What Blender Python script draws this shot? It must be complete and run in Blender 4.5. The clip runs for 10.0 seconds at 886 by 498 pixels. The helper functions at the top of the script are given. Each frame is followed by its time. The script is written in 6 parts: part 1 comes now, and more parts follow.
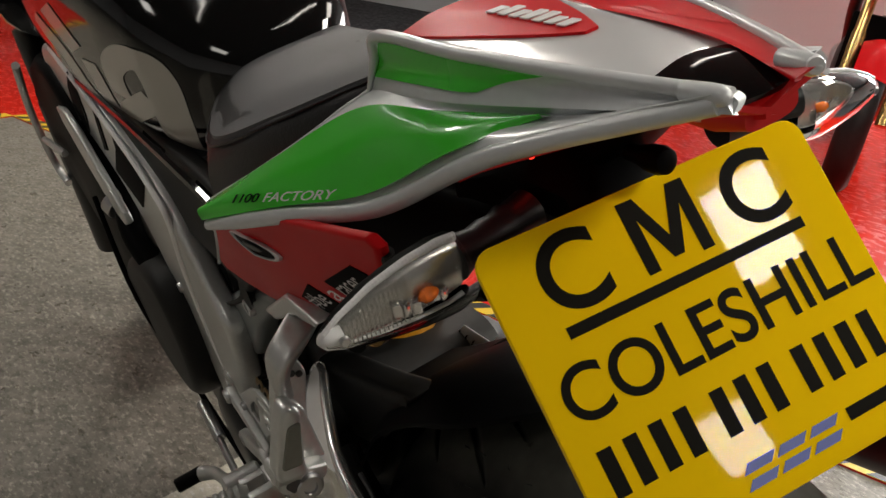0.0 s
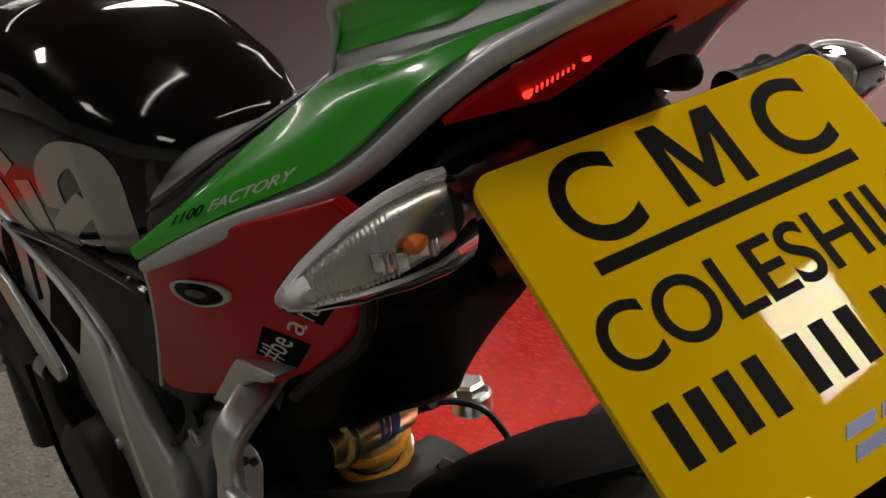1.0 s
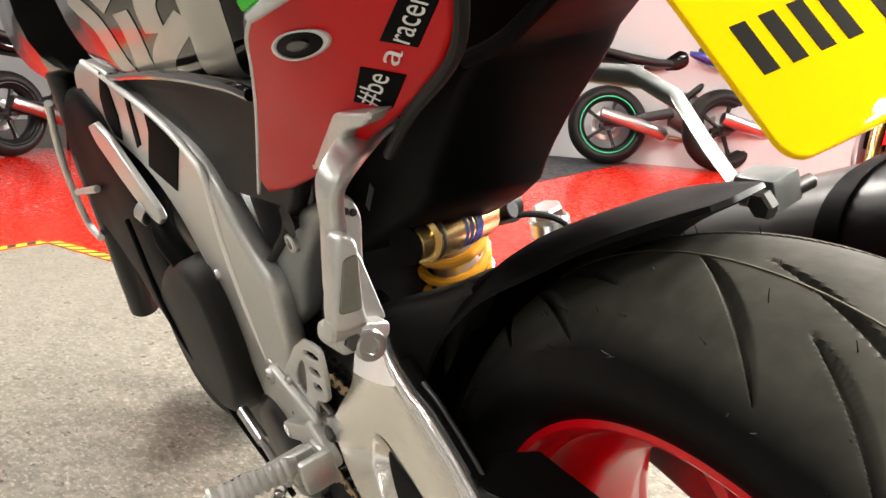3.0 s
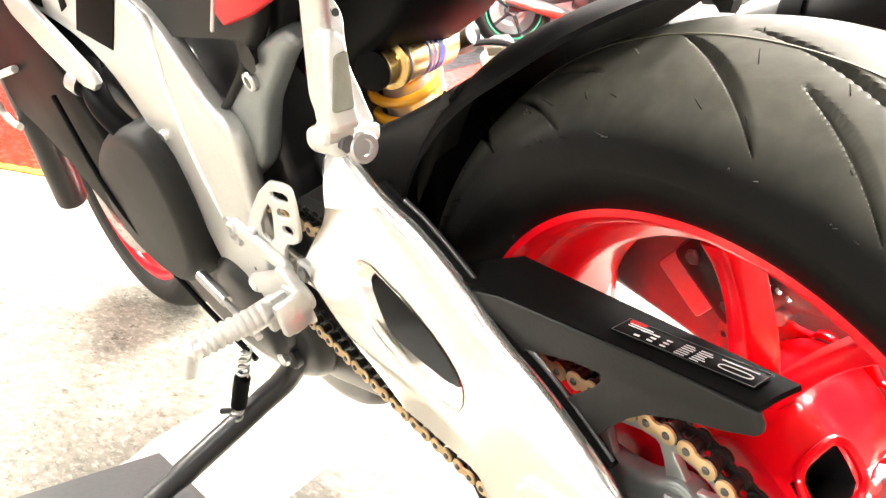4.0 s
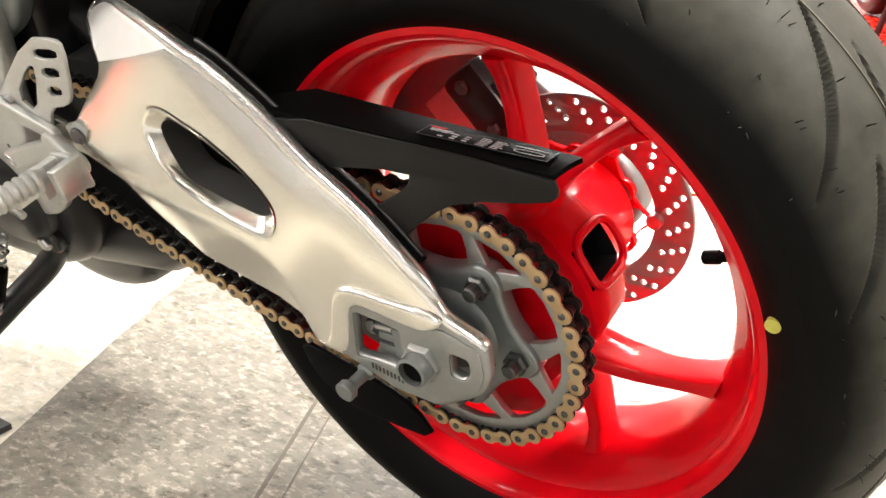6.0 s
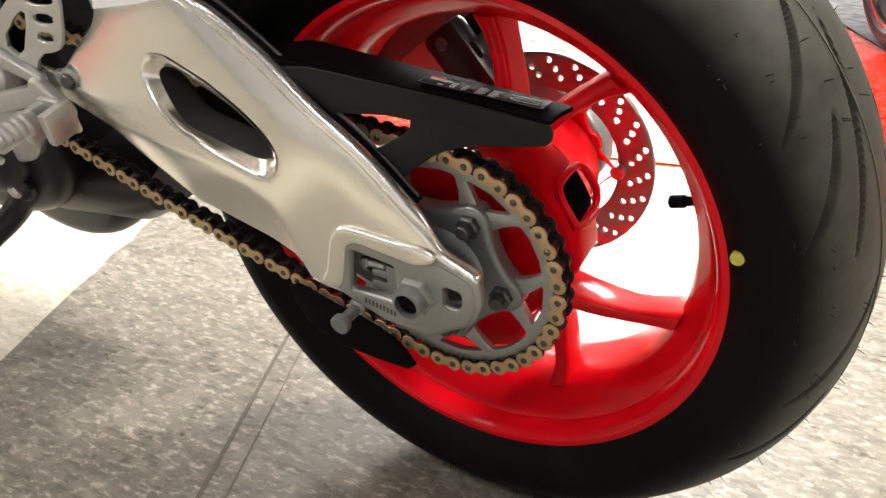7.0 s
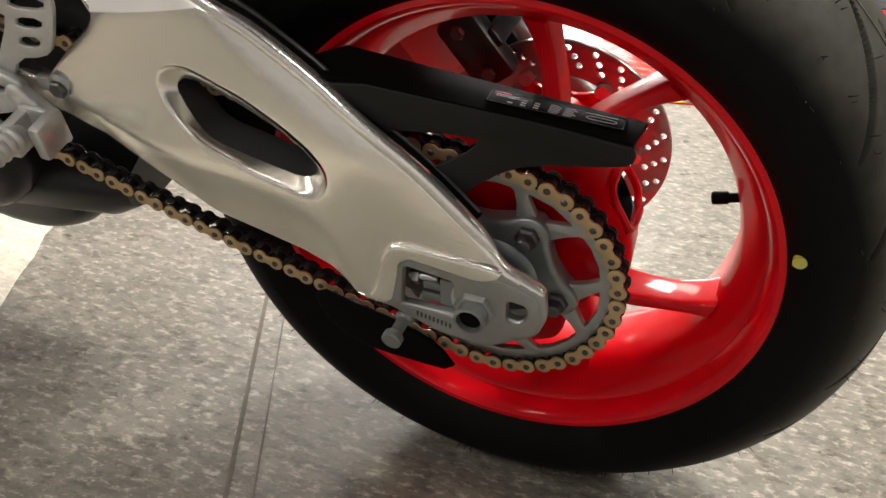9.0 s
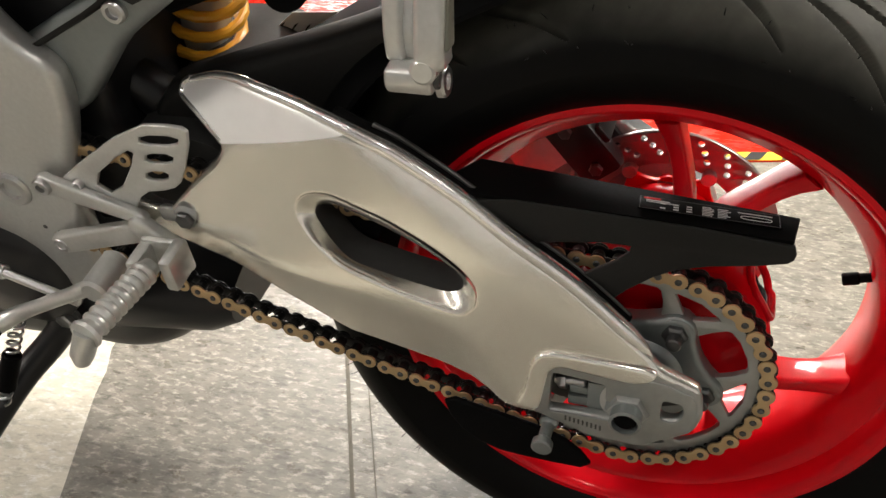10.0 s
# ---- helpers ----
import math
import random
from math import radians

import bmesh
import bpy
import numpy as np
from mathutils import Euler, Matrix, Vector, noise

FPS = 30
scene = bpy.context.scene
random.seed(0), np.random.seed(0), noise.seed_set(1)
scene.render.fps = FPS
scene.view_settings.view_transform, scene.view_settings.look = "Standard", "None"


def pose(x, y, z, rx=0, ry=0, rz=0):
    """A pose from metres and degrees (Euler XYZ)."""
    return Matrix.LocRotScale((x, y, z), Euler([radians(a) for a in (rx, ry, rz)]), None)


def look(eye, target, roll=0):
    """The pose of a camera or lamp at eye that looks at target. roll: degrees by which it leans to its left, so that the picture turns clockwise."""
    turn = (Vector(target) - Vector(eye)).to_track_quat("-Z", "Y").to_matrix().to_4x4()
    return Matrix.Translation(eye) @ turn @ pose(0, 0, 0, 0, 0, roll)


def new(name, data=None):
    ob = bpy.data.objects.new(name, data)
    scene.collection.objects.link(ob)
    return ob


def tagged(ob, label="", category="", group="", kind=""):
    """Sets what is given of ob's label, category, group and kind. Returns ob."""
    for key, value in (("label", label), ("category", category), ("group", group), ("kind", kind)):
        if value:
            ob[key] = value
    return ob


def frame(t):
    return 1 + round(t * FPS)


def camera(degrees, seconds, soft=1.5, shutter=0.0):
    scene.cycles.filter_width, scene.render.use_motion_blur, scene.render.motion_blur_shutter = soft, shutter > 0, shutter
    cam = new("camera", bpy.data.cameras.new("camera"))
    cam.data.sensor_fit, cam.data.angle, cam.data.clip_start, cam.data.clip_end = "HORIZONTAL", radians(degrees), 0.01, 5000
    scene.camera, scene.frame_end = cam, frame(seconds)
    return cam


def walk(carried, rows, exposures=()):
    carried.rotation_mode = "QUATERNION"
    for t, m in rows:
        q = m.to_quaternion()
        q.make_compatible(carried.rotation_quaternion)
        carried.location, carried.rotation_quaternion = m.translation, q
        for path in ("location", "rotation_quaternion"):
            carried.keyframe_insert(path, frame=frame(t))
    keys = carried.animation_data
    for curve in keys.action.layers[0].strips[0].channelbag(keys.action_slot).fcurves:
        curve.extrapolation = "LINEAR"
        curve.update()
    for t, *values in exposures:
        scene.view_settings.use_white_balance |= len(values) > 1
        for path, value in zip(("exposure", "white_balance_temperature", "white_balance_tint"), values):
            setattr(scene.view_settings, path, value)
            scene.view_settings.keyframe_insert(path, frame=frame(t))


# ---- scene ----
# ---------------------------------------------------------------- camera
cam = camera(50.36, 10.0)
PATH = [
    (0, -0.5116, -0.3909, 0.9673, 69.73, -5.41, -31.56),
    (0.5, -0.5062, -0.3319, 0.8986, 77.00, -5.08, -36.08),
    (1, -0.4840, -0.3418, 0.8359, 83.73, -3.04, -34.85),
    (1.5, -0.4857, -0.3500, 0.7916, 85.23, -2.16, -33.66),
    (2, -0.4983, -0.3748, 0.7710, 85.79, -2.80, -31.76),
    (2.5, -0.5081, -0.3815, 0.7576, 83.45, -1.93, -30.81),
    (2.7, -0.5116, -0.3812, 0.7501, 81.59, -1.57, -30.55),
    (3.8, -0.5502, -0.3717, 0.6942, 74.05, 0.33, -34.54),
    (4, -0.5687, -0.3670, 0.6751, 73.23, 1.11, -36.98),
    (4.5, -0.5913, -0.3597, 0.6493, 71.08, 1.56, -44.01),
    (5, -0.6021, -0.3651, 0.6485, 68.68, 2.59, -50.47),
    (5.2, -0.6089, -0.3640, 0.6426, 67.29, 2.32, -52.05),
    (6.3, -0.7052, -0.3705, 0.6199, 68.26, -0.60, -55.86),
    (6.5, -0.7270, -0.3677, 0.6171, 67.59, -0.82, -56.13),
    (7, -0.7595, -0.3508, 0.6234, 66.58, -2.52, -59.98),
    (7.5, -0.7787, -0.3376, 0.6461, 65.29, -2.43, -62.56),
    (8, -0.8015, -0.3134, 0.6676, 63.24, -2.03, -64.98),
    (8.5, -0.8016, -0.2500, 0.6845, 63.10, -2.53, -67.18),
    (9, -0.7848, -0.1759, 0.6916, 60.96, -3.59, -69.52),
    (9.5, -0.7939, -0.1188, 0.7065, 61.93, -1.07, -70.12),
    (10, -0.8121, -0.0400, 0.7269, 64.42, -0.43, -72.88),
]
EXPOSURES = [(0.0, -0.85), (0.5, -1.28), (1.0, -1.2), (1.5, -1.3), (2.0, -0.62), (2.7, 0.3), (3.8, 2.8), (4.2, 2.5), (4.5, 2.0), (5.2, 2.1), (6.3, 1.3), (7.0, 1.0), (7.5, 0.95), (8.0, 0.54), (8.5, 0.38), (9.0, 0.40), (10.0, 0.55)]
walk(cam, [(t, pose(x, y, z, a, b, c)) for t, x, y, z, a, b, c in PATH], EXPOSURES)

# ---------------------------------------------------------------- world and lights
world = bpy.data.worlds.new("showroom_air")
world.use_nodes = True
world.node_tree.nodes["Background"].inputs["Color"].default_value = (0.9, 0.95, 1.0, 1)
world.node_tree.nodes["Background"].inputs["Strength"].default_value = 0.05
scene.world = world
CEIL = 2.9
BAY = 23.5      # degrees by which the showroom's floor grid is turned against the parked bike
GRID = pose(0, 0, 0, 0, 0, BAY)


def lamp(x, y, sx, sy, power, turn=BAY, color=(1.0, 0.94, 0.84), drop=0.035):
    data = bpy.data.lights.new("ceiling_lamp_light", "AREA")
    data.shape, data.size, data.size_y, data.energy, data.color = "RECTANGLE", sx, sy, power, color
    ob = new("ceiling_lamp_light", data)
    ob.matrix_world = pose(x, y, CEIL - drop, 0, 0, turn)
    return ob


# several panels are unseen additions, placed and powered to brighten floor and swingarm
PANELS = [(1.05, -1.97), (0.47, -3.5), (2.05, -0.1), (-2.7, -0.9), (-3.2, 1.7), (0.3, 3.0), (2.2, 0.6), (-2.0, 3.2), (1.3, 3.9), (3.6, 2.6), (4.4, 5.4)]
STRIPS = [(-0.95, 0.78), (1.6, 2.2), (-0.8, 4.9), (0.40, 0.12), (0.5, 6.8)]
for px, py in PANELS:
    lamp(px, py, 0.58, 0.58, 78 if py == -1.97 else 52 if py < -1.5 else 82 if py == -0.1 else 9 if px < -2.5 else 14 if px == 2.2 else 62 if py in (3.0, 3.2) else 9)
for px, py in STRIPS:
    lamp(px, py, 1.5, 0.04, 4.5, drop=0.062)

# daylight through the high window of the east wall
WIN_U, WIN_V, WIN_W, WIN_Z0, WIN_Z1 = 6.6, -0.6, 2.6, 1.45, 2.65
day = bpy.data.lights.new("window_daylight", "AREA")
day.shape, day.size, day.size_y, day.energy, day.color = "RECTANGLE", WIN_W, WIN_Z1 - WIN_Z0, 320, (1.0, 0.965, 0.90)
day_ob = new("window_daylight", day)
day_ob.matrix_world = GRID @ look((WIN_U - 0.05, WIN_V, (WIN_Z0 + WIN_Z1) / 2), (0, 0.2, 0.3))

# ---------------------------------------------------------------- materials


def material(name, color, rough=0.5, metal=0.0, vary=0.12, grain=40.0, bump=0.0, coat=0.0, stain=3.0, spec=0.5, stretch=None):
    m = bpy.data.materials.new(name)
    m.use_nodes = True
    nt = m.node_tree
    p = nt.nodes["Principled BSDF"]
    p.inputs["Metallic"].default_value = metal
    p.inputs["Coat Weight"].default_value = coat
    p.inputs["Coat Roughness"].default_value = 0.05
    p.inputs["Specular IOR Level"].default_value = spec
    tc = nt.nodes.new("ShaderNodeTexCoord")
    mp = nt.nodes.new("ShaderNodeMapping")
    nt.links.new(tc.outputs["Object"], mp.inputs["Vector"])
    if stretch:
        mp.inputs["Scale"].default_value = stretch
    n1, n2 = nt.nodes.new("ShaderNodeTexNoise"), nt.nodes.new("ShaderNodeTexNoise")
    for n, s, d in ((n1, stain, 3.0), (n2, grain, 4.0)):
        n.inputs["Scale"].default_value, n.inputs["Detail"].default_value = s, d
        nt.links.new(mp.outputs["Vector"], n.inputs["Vector"])
    add = nt.nodes.new("ShaderNodeMath")
    add.operation = "ADD"
    nt.links.new(n1.outputs["Fac"], add.inputs[0]), nt.links.new(n2.outputs["Fac"], add.inputs[1])
    ramp = nt.nodes.new("ShaderNodeMapRange")
    ramp.inputs["From Min"].default_value, ramp.inputs["From Max"].default_value = 0.6, 1.4
    ramp.inputs["To Min"].default_value, ramp.inputs["To Max"].default_value = 1 - vary, 1 + vary
    nt.links.new(add.outputs[0], ramp.inputs["Value"])
    mul = nt.nodes.new("ShaderNodeVectorMath")
    mul.operation = "SCALE"
    mul.inputs[0].default_value = color
    nt.links.new(ramp.outputs[0], mul.inputs["Scale"])
    nt.links.new(mul.outputs[0], p.inputs["Base Color"])
    p.inputs["Roughness"].default_value = rough
    rr = nt.nodes.new("ShaderNodeMapRange")
    rr.interpolation_type = "SMOOTHSTEP"
    rr.inputs["From Min"].default_value, rr.inputs["From Max"].default_value = 0.2, 0.8
    rr.inputs["To Min"].default_value, rr.inputs["To Max"].default_value = max(rough - 0.08, 0.02), min(rough + 0.08, 1)
    nt.links.new(n1.outputs["Fac"], rr.inputs["Value"])
    if metal < 0.3:
        nt.links.new(rr.outputs[0], p.inputs["Roughness"])
    if bump:
        b = nt.nodes.new("ShaderNodeBump")
        b.inputs["Strength"].default_value, b.inputs["Distance"].default_value = bump, 0.001
        nt.links.new(n2.outputs["Fac"], b.inputs["Height"])
        nt.links.new(b.outputs[0], p.inputs["Normal"])
    return m


def glowing(name, color, strength):
    m = bpy.data.materials.new(name)
    m.use_nodes = True
    p = m.node_tree.nodes["Principled BSDF"]
    p.inputs["Base Color"].default_value = (*color, 1)
    p.inputs["Emission Color"].default_value = (*color, 1)
    p.inputs["Emission Strength"].default_value = strength
    return m


def clear(name, color, rough=0.03, ior=1.12):
    m = bpy.data.materials.new(name)
    m.use_nodes = True
    p = m.node_tree.nodes["Principled BSDF"]
    p.inputs["Base Color"].default_value = (*color, 1)
    p.inputs["Transmission Weight"].default_value = 1.0
    p.inputs["Roughness"].default_value, p.inputs["IOR"].default_value = rough, ior
    return m


alu_satin = material("satin_aluminium", (0.89, 0.87, 0.80), 0.26, 0.91, 0.05, 90, 0.04, stain=6)
alu_polished = material("polished_aluminium", (0.92, 0.91, 0.90), 0.42, 0.30, 0.03, 60, 0.0)
# near-black casting colour; in the slot it carries the shade
slot_grey = material("near_black_casting", (0.04, 0.04, 0.039), 0.55, 0.4, 0.12, 160, 0.2, stain=8)
alu_bright = material("bright_aluminium_edge", (0.92, 0.91, 0.89), 0.24, 0.9, 0.03, 60)
alu_cast = material("cast_aluminium", (0.58, 0.58, 0.57), 0.42, 0.75, 0.08, 160, 0.25, stain=8)
alu_pad = material("dull_cast_aluminium", (0.36, 0.37, 0.36), 0.40, 0.8, 0.08, 160, 0.2, stain=8)
alu_light = material("light_aluminium_paint", (0.60, 0.605, 0.59), 0.36, 0.70, 0.08, 220, 0.15, stain=9)
carrier_grey = material("grey_cast_metal", (0.24, 0.26, 0.26), 0.38, 0.6, 0.08, 140, 0.2)
sprocket_grey = material("sprocket_grey_metal", (0.40, 0.41, 0.40), 0.38, 0.7, 0.08, 140, 0.15)
steel = material("bright_steel", (0.55, 0.55, 0.55), 0.28, 1.0, 0.08, 80)
steel_dark = material("dark_steel", (0.10, 0.10, 0.10), 0.4, 0.8, 0.15, 80)
disc_steel = material("brake_disc_steel", (0.36, 0.33, 0.32), 0.3, 0.9, 0.08, 60)
red_wheel = material("red_wheel_enamel", (0.70, 0.002, 0.010), 0.36, 0.0, 0.05, 30, coat=0.35, spec=0.10)
red_paint = material("red_gloss_paint", (0.56, 0.003, 0.006), 0.42, 0.0, 0.05, 20, coat=0.06, spec=0.14)
red_wheel.node_tree.nodes["Principled BSDF"].inputs["Coat Roughness"].default_value = 0.08
green_paint = material("green_gloss_paint", (0.050, 0.58, 0.024), 0.26, 0.0, 0.06, 20, coat=0.7)
silver_paint = material("silver_gloss_paint", (0.62, 0.64, 0.65), 0.36, 0.25, 0.05, 200, coat=0.35)
white_paint = material("white_gloss_paint", (0.66, 0.67, 0.67), 0.25, 0.1, 0.03, 30, coat=1.0)
black_gloss = material("black_gloss_paint", (0.004, 0.004, 0.004), 0.07, 0.0, 0.1, 20, coat=0.25, spec=0.35)
black_plastic = material("black_plastic", (0.0035, 0.0035, 0.0037), 0.52, 0.0, 0.15, 300, 0.1, spec=0.04)
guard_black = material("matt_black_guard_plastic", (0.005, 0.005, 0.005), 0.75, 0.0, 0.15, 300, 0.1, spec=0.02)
grey_plastic = material("dark_grey_plastic", (0.014, 0.0137, 0.0133), 0.55, 0.0, 0.12, 300, 0.15, spec=0.2)
black_satin = material("black_satin_enamel", (0.010, 0.010, 0.011), 0.36, 0.1, 0.12, 60)
rubber = material("tyre_rubber", (0.012, 0.012, 0.0118), 0.47, 0.0, 0.45, 60, 0.3, stain=7, spec=0.24)
seat_cover = material("grey_seat_cover", (0.085, 0.085, 0.09), 0.6, 0.0, 0.1, 900, 0.5)
seat_edge = material("black_seat_vinyl", (0.008, 0.008, 0.009), 0.42, 0.0, 0.1, 700, 0.4)
gold_link = material("gold_chain_plate", (0.56, 0.40, 0.22), 0.36, 0.55, 0.1, 60)
black_link = material("oily_black_chain", (0.018, 0.017, 0.016), 0.3, 0.4, 0.2, 90)
gold_ano = material("gold_anodised", (0.62, 0.42, 0.16), 0.26, 0.9, 0.06, 60)
spring_yellow = material("yellow_spring_enamel", (0.72, 0.33, 0.02), 0.32, 0.0, 0.06, 30, coat=0.5)
blue_ink = material("blue_ink", (0.03, 0.06, 0.32), 0.4, 0.0, 0.08, 30)
plate_yellow = material("yellow_plate_acrylic", (0.90, 0.57, 0.003), 0.01, 0.0, 0.02, 12, spec=0.17)
plate_black = material("black_plate_ink", (0.007, 0.006, 0.004), 0.5, 0.0, 0.05, 30, spec=0.03)
decal_grey = material("grey_tank_decal", (0.46, 0.44, 0.39), 0.3, 0.0, 0.05, 30, coat=0.6)
decal_white = material("white_decal", (0.72, 0.72, 0.71), 0.35, 0.0, 0.03, 30)
print_white = material("dim_white_print", (0.66, 0.66, 0.65), 0.7, 0.0, 0.03, 30, spec=0.1)
decal_black = material("black_decal", (0.005, 0.005, 0.005), 0.6, 0.0, 0.05, 30, spec=0.02)
dot_yellow = material("yellow_tyre_paint", (0.55, 0.52, 0.10), 0.6, 0.0, 0.15, 200)
line_tan = material("tan_tyre_line", (0.075, 0.070, 0.045), 0.7, 0.0, 0.3, 60)
orange_bulb = material("orange_bulb_glass", (0.70, 0.15, 0.015), 0.2, 0.0, 0.05, 30)
chrome = material("chrome_reflector", (0.82, 0.82, 0.83), 0.12, 1.0, 0.03, 50)
lens_clear = clear("clear_lens", (0.97, 0.97, 0.96))
lens_red = glowing("lit_red_lens", (0.28, 0.002, 0.002), 0.38)
reflector_silver = material("silvered_reflector", (0.55, 0.54, 0.52), 0.24, 0.85, 0.05, 200)
lens_frost = material("frosted_lens_rim", (0.62, 0.62, 0.62), 0.3, 0.0, 0.06, 120, coat=0.5)
led_red = glowing("lit_red_led", (1.0, 0.03, 0.015), 6.0)
led_white = glowing("lit_white_led", (0.7, 0.78, 1.0), 5.0)
copper = material("copper_exhaust_pipe", (0.50, 0.27, 0.16), 0.3, 0.9, 0.15, 20)
green_stripe = material("green_rim_tape", (0.02, 0.45, 0.20), 0.4, 0.0, 0.05, 20)
red_stripe = material("red_rim_tape", (0.55, 0.01, 0.02), 0.4, 0.0, 0.05, 20)
wall_grey = material("grey_wall_paint", (0.30, 0.30, 0.295), 0.7, 0.0, 0.05, 60, 0.05, stain=0.8)
window_glow = glowing("bright_overcast_outside", (0.95, 0.98, 1.0), 5.0)
wall_white = material("white_wall_paint", (0.72, 0.73, 0.75), 0.7, 0.0, 0.03, 60, 0.05, stain=0.8)
ceiling_white = material("dark_ceiling_paint", (0.05, 0.05, 0.052), 0.8, 0.0, 0.04, 120, 0.1, stain=0.6)
fixture_white = material("lamp_housing_white", (0.75, 0.75, 0.75), 0.5, 0.0, 0.03, 30)
lamp_glow = glowing("lit_diffuser", (1.0, 0.97, 0.92), 6.0)
rubber_grey = material("worn_grey_rubber", (0.20, 0.20, 0.165), 0.6, 0.0, 0.1, 200, 0.2, spec=0.2)
pad_grey = material("dark_grey_rubber_pad", (0.06, 0.06, 0.062), 0.6, 0.0, 0.15, 120, 0.3)
blue_paint = material("blue_gloss_paint", (0.02, 0.05, 0.30), 0.28, 0.0, 0.05, 20, coat=1.0)


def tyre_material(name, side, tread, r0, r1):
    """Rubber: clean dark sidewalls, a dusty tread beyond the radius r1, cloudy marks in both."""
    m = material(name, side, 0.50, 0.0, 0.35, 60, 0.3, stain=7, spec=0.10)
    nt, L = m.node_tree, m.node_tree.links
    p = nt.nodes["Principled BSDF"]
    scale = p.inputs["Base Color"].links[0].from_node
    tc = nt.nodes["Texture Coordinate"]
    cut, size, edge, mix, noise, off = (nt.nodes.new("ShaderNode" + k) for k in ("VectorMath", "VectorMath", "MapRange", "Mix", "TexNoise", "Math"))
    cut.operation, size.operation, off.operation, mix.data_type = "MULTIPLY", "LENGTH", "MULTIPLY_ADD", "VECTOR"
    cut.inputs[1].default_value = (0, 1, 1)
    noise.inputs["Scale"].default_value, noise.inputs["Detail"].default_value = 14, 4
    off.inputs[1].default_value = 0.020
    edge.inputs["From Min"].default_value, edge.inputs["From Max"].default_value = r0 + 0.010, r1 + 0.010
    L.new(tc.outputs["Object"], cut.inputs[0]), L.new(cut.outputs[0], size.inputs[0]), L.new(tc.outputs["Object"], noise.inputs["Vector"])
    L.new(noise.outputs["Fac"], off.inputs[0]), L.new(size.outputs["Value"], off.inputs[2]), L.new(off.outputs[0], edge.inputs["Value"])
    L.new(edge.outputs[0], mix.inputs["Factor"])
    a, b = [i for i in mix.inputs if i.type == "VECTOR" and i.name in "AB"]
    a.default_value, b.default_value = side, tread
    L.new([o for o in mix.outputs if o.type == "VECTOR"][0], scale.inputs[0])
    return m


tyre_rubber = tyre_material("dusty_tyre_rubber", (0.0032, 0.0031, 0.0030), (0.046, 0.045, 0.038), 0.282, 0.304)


def floor_material(name, color, dark, rough, speck, mottle=0.6, spec=0.26, relief=0.3):
    """Worn resin floor: cloudy tone, short light and dark flecks, fine scratches."""
    m = bpy.data.materials.new(name)
    m.use_nodes = True
    nt, L = m.node_tree, m.node_tree.links
    p = nt.nodes["Principled BSDF"]
    tc = nt.nodes.new("ShaderNodeTexCoord")

    def noise_of(scale, detail, rough_=0.6, stretch=(1, 1, 1), turn=0.4):
        mp = nt.nodes.new("ShaderNodeMapping")
        mp.inputs["Scale"].default_value = stretch
        mp.inputs["Rotation"].default_value = (0, 0, turn)
        n = nt.nodes.new("ShaderNodeTexNoise")
        n.inputs["Scale"].default_value, n.inputs["Detail"].default_value, n.inputs["Roughness"].default_value = scale, detail, rough_
        L.new(tc.outputs["Object"], mp.inputs["Vector"]), L.new(mp.outputs["Vector"], n.inputs["Vector"])
        return n

    def mapped(n, a, b, c, d):
        r = nt.nodes.new("ShaderNodeMapRange")
        r.inputs["From Min"].default_value, r.inputs["From Max"].default_value = a, b
        r.inputs["To Min"].default_value, r.inputs["To Max"].default_value = c, d
        L.new(n.outputs["Fac"], r.inputs["Value"])
        return r

    def mixed(fac, a, b):
        x = nt.nodes.new("ShaderNodeMix")
        x.data_type = "RGBA"
        L.new(fac.outputs[0], x.inputs["Factor"])
        for sock, v in (("A", a), ("B", b)):
            s = [i for i in x.inputs if i.name == sock and i.type == "RGBA"][0]
            if isinstance(v, tuple):
                s.default_value = (*v, 1)
            else:
                L.new(v, s)
        return [o for o in x.outputs if o.type == "RGBA"][0]

    cloud, mid = noise_of(1.7, 5), noise_of(9, 5, 0.7)
    fleck, fleck2 = noise_of(105, 5, 0.70, (1, 0.5, 1), 0.25), noise_of(75, 5, 0.70, (1, 0.5, 1), 0.1)
    base = mixed(mapped(cloud, 0.35, 0.68, 0, 1), color, dark)
    base = mixed(mapped(mid, 0.36, 0.68, 0.0, mottle + 0.15), base, tuple(c * 0.50 for c in color))
    base = mixed(mapped(noise_of(30, 5, 0.72, (1, 0.6, 1), 0.2), 0.42, 0.66, 0.0, mottle), base, tuple(min(c * 1.35, 0.85) for c in color))
    base = mixed(mapped(fleck, 0.52, 0.64, 0, speck), base, tuple(min(c * 2.2, 0.85) for c in color))
    base = mixed(mapped(fleck2, 0.51, 0.64, 0, speck), base, tuple(c * 0.36 for c in color))
    L.new(base, p.inputs["Base Color"])
    p.inputs["Specular IOR Level"].default_value = spec
    worn = noise_of(34, 5, 0.68, (1, 0.55, 1), 0.2)
    L.new(mapped(worn, 0.38, 0.62, max(rough - 0.2, 0.05), rough + 0.16).outputs[0], p.inputs["Roughness"])
    b = nt.nodes.new("ShaderNodeBump")
    b.inputs["Strength"].default_value, b.inputs["Distance"].default_value = relief, 0.002
    L.new(worn.outputs["Fac"], b.inputs["Height"])
    L.new(b.outputs[0], p.inputs["Normal"])
    return m


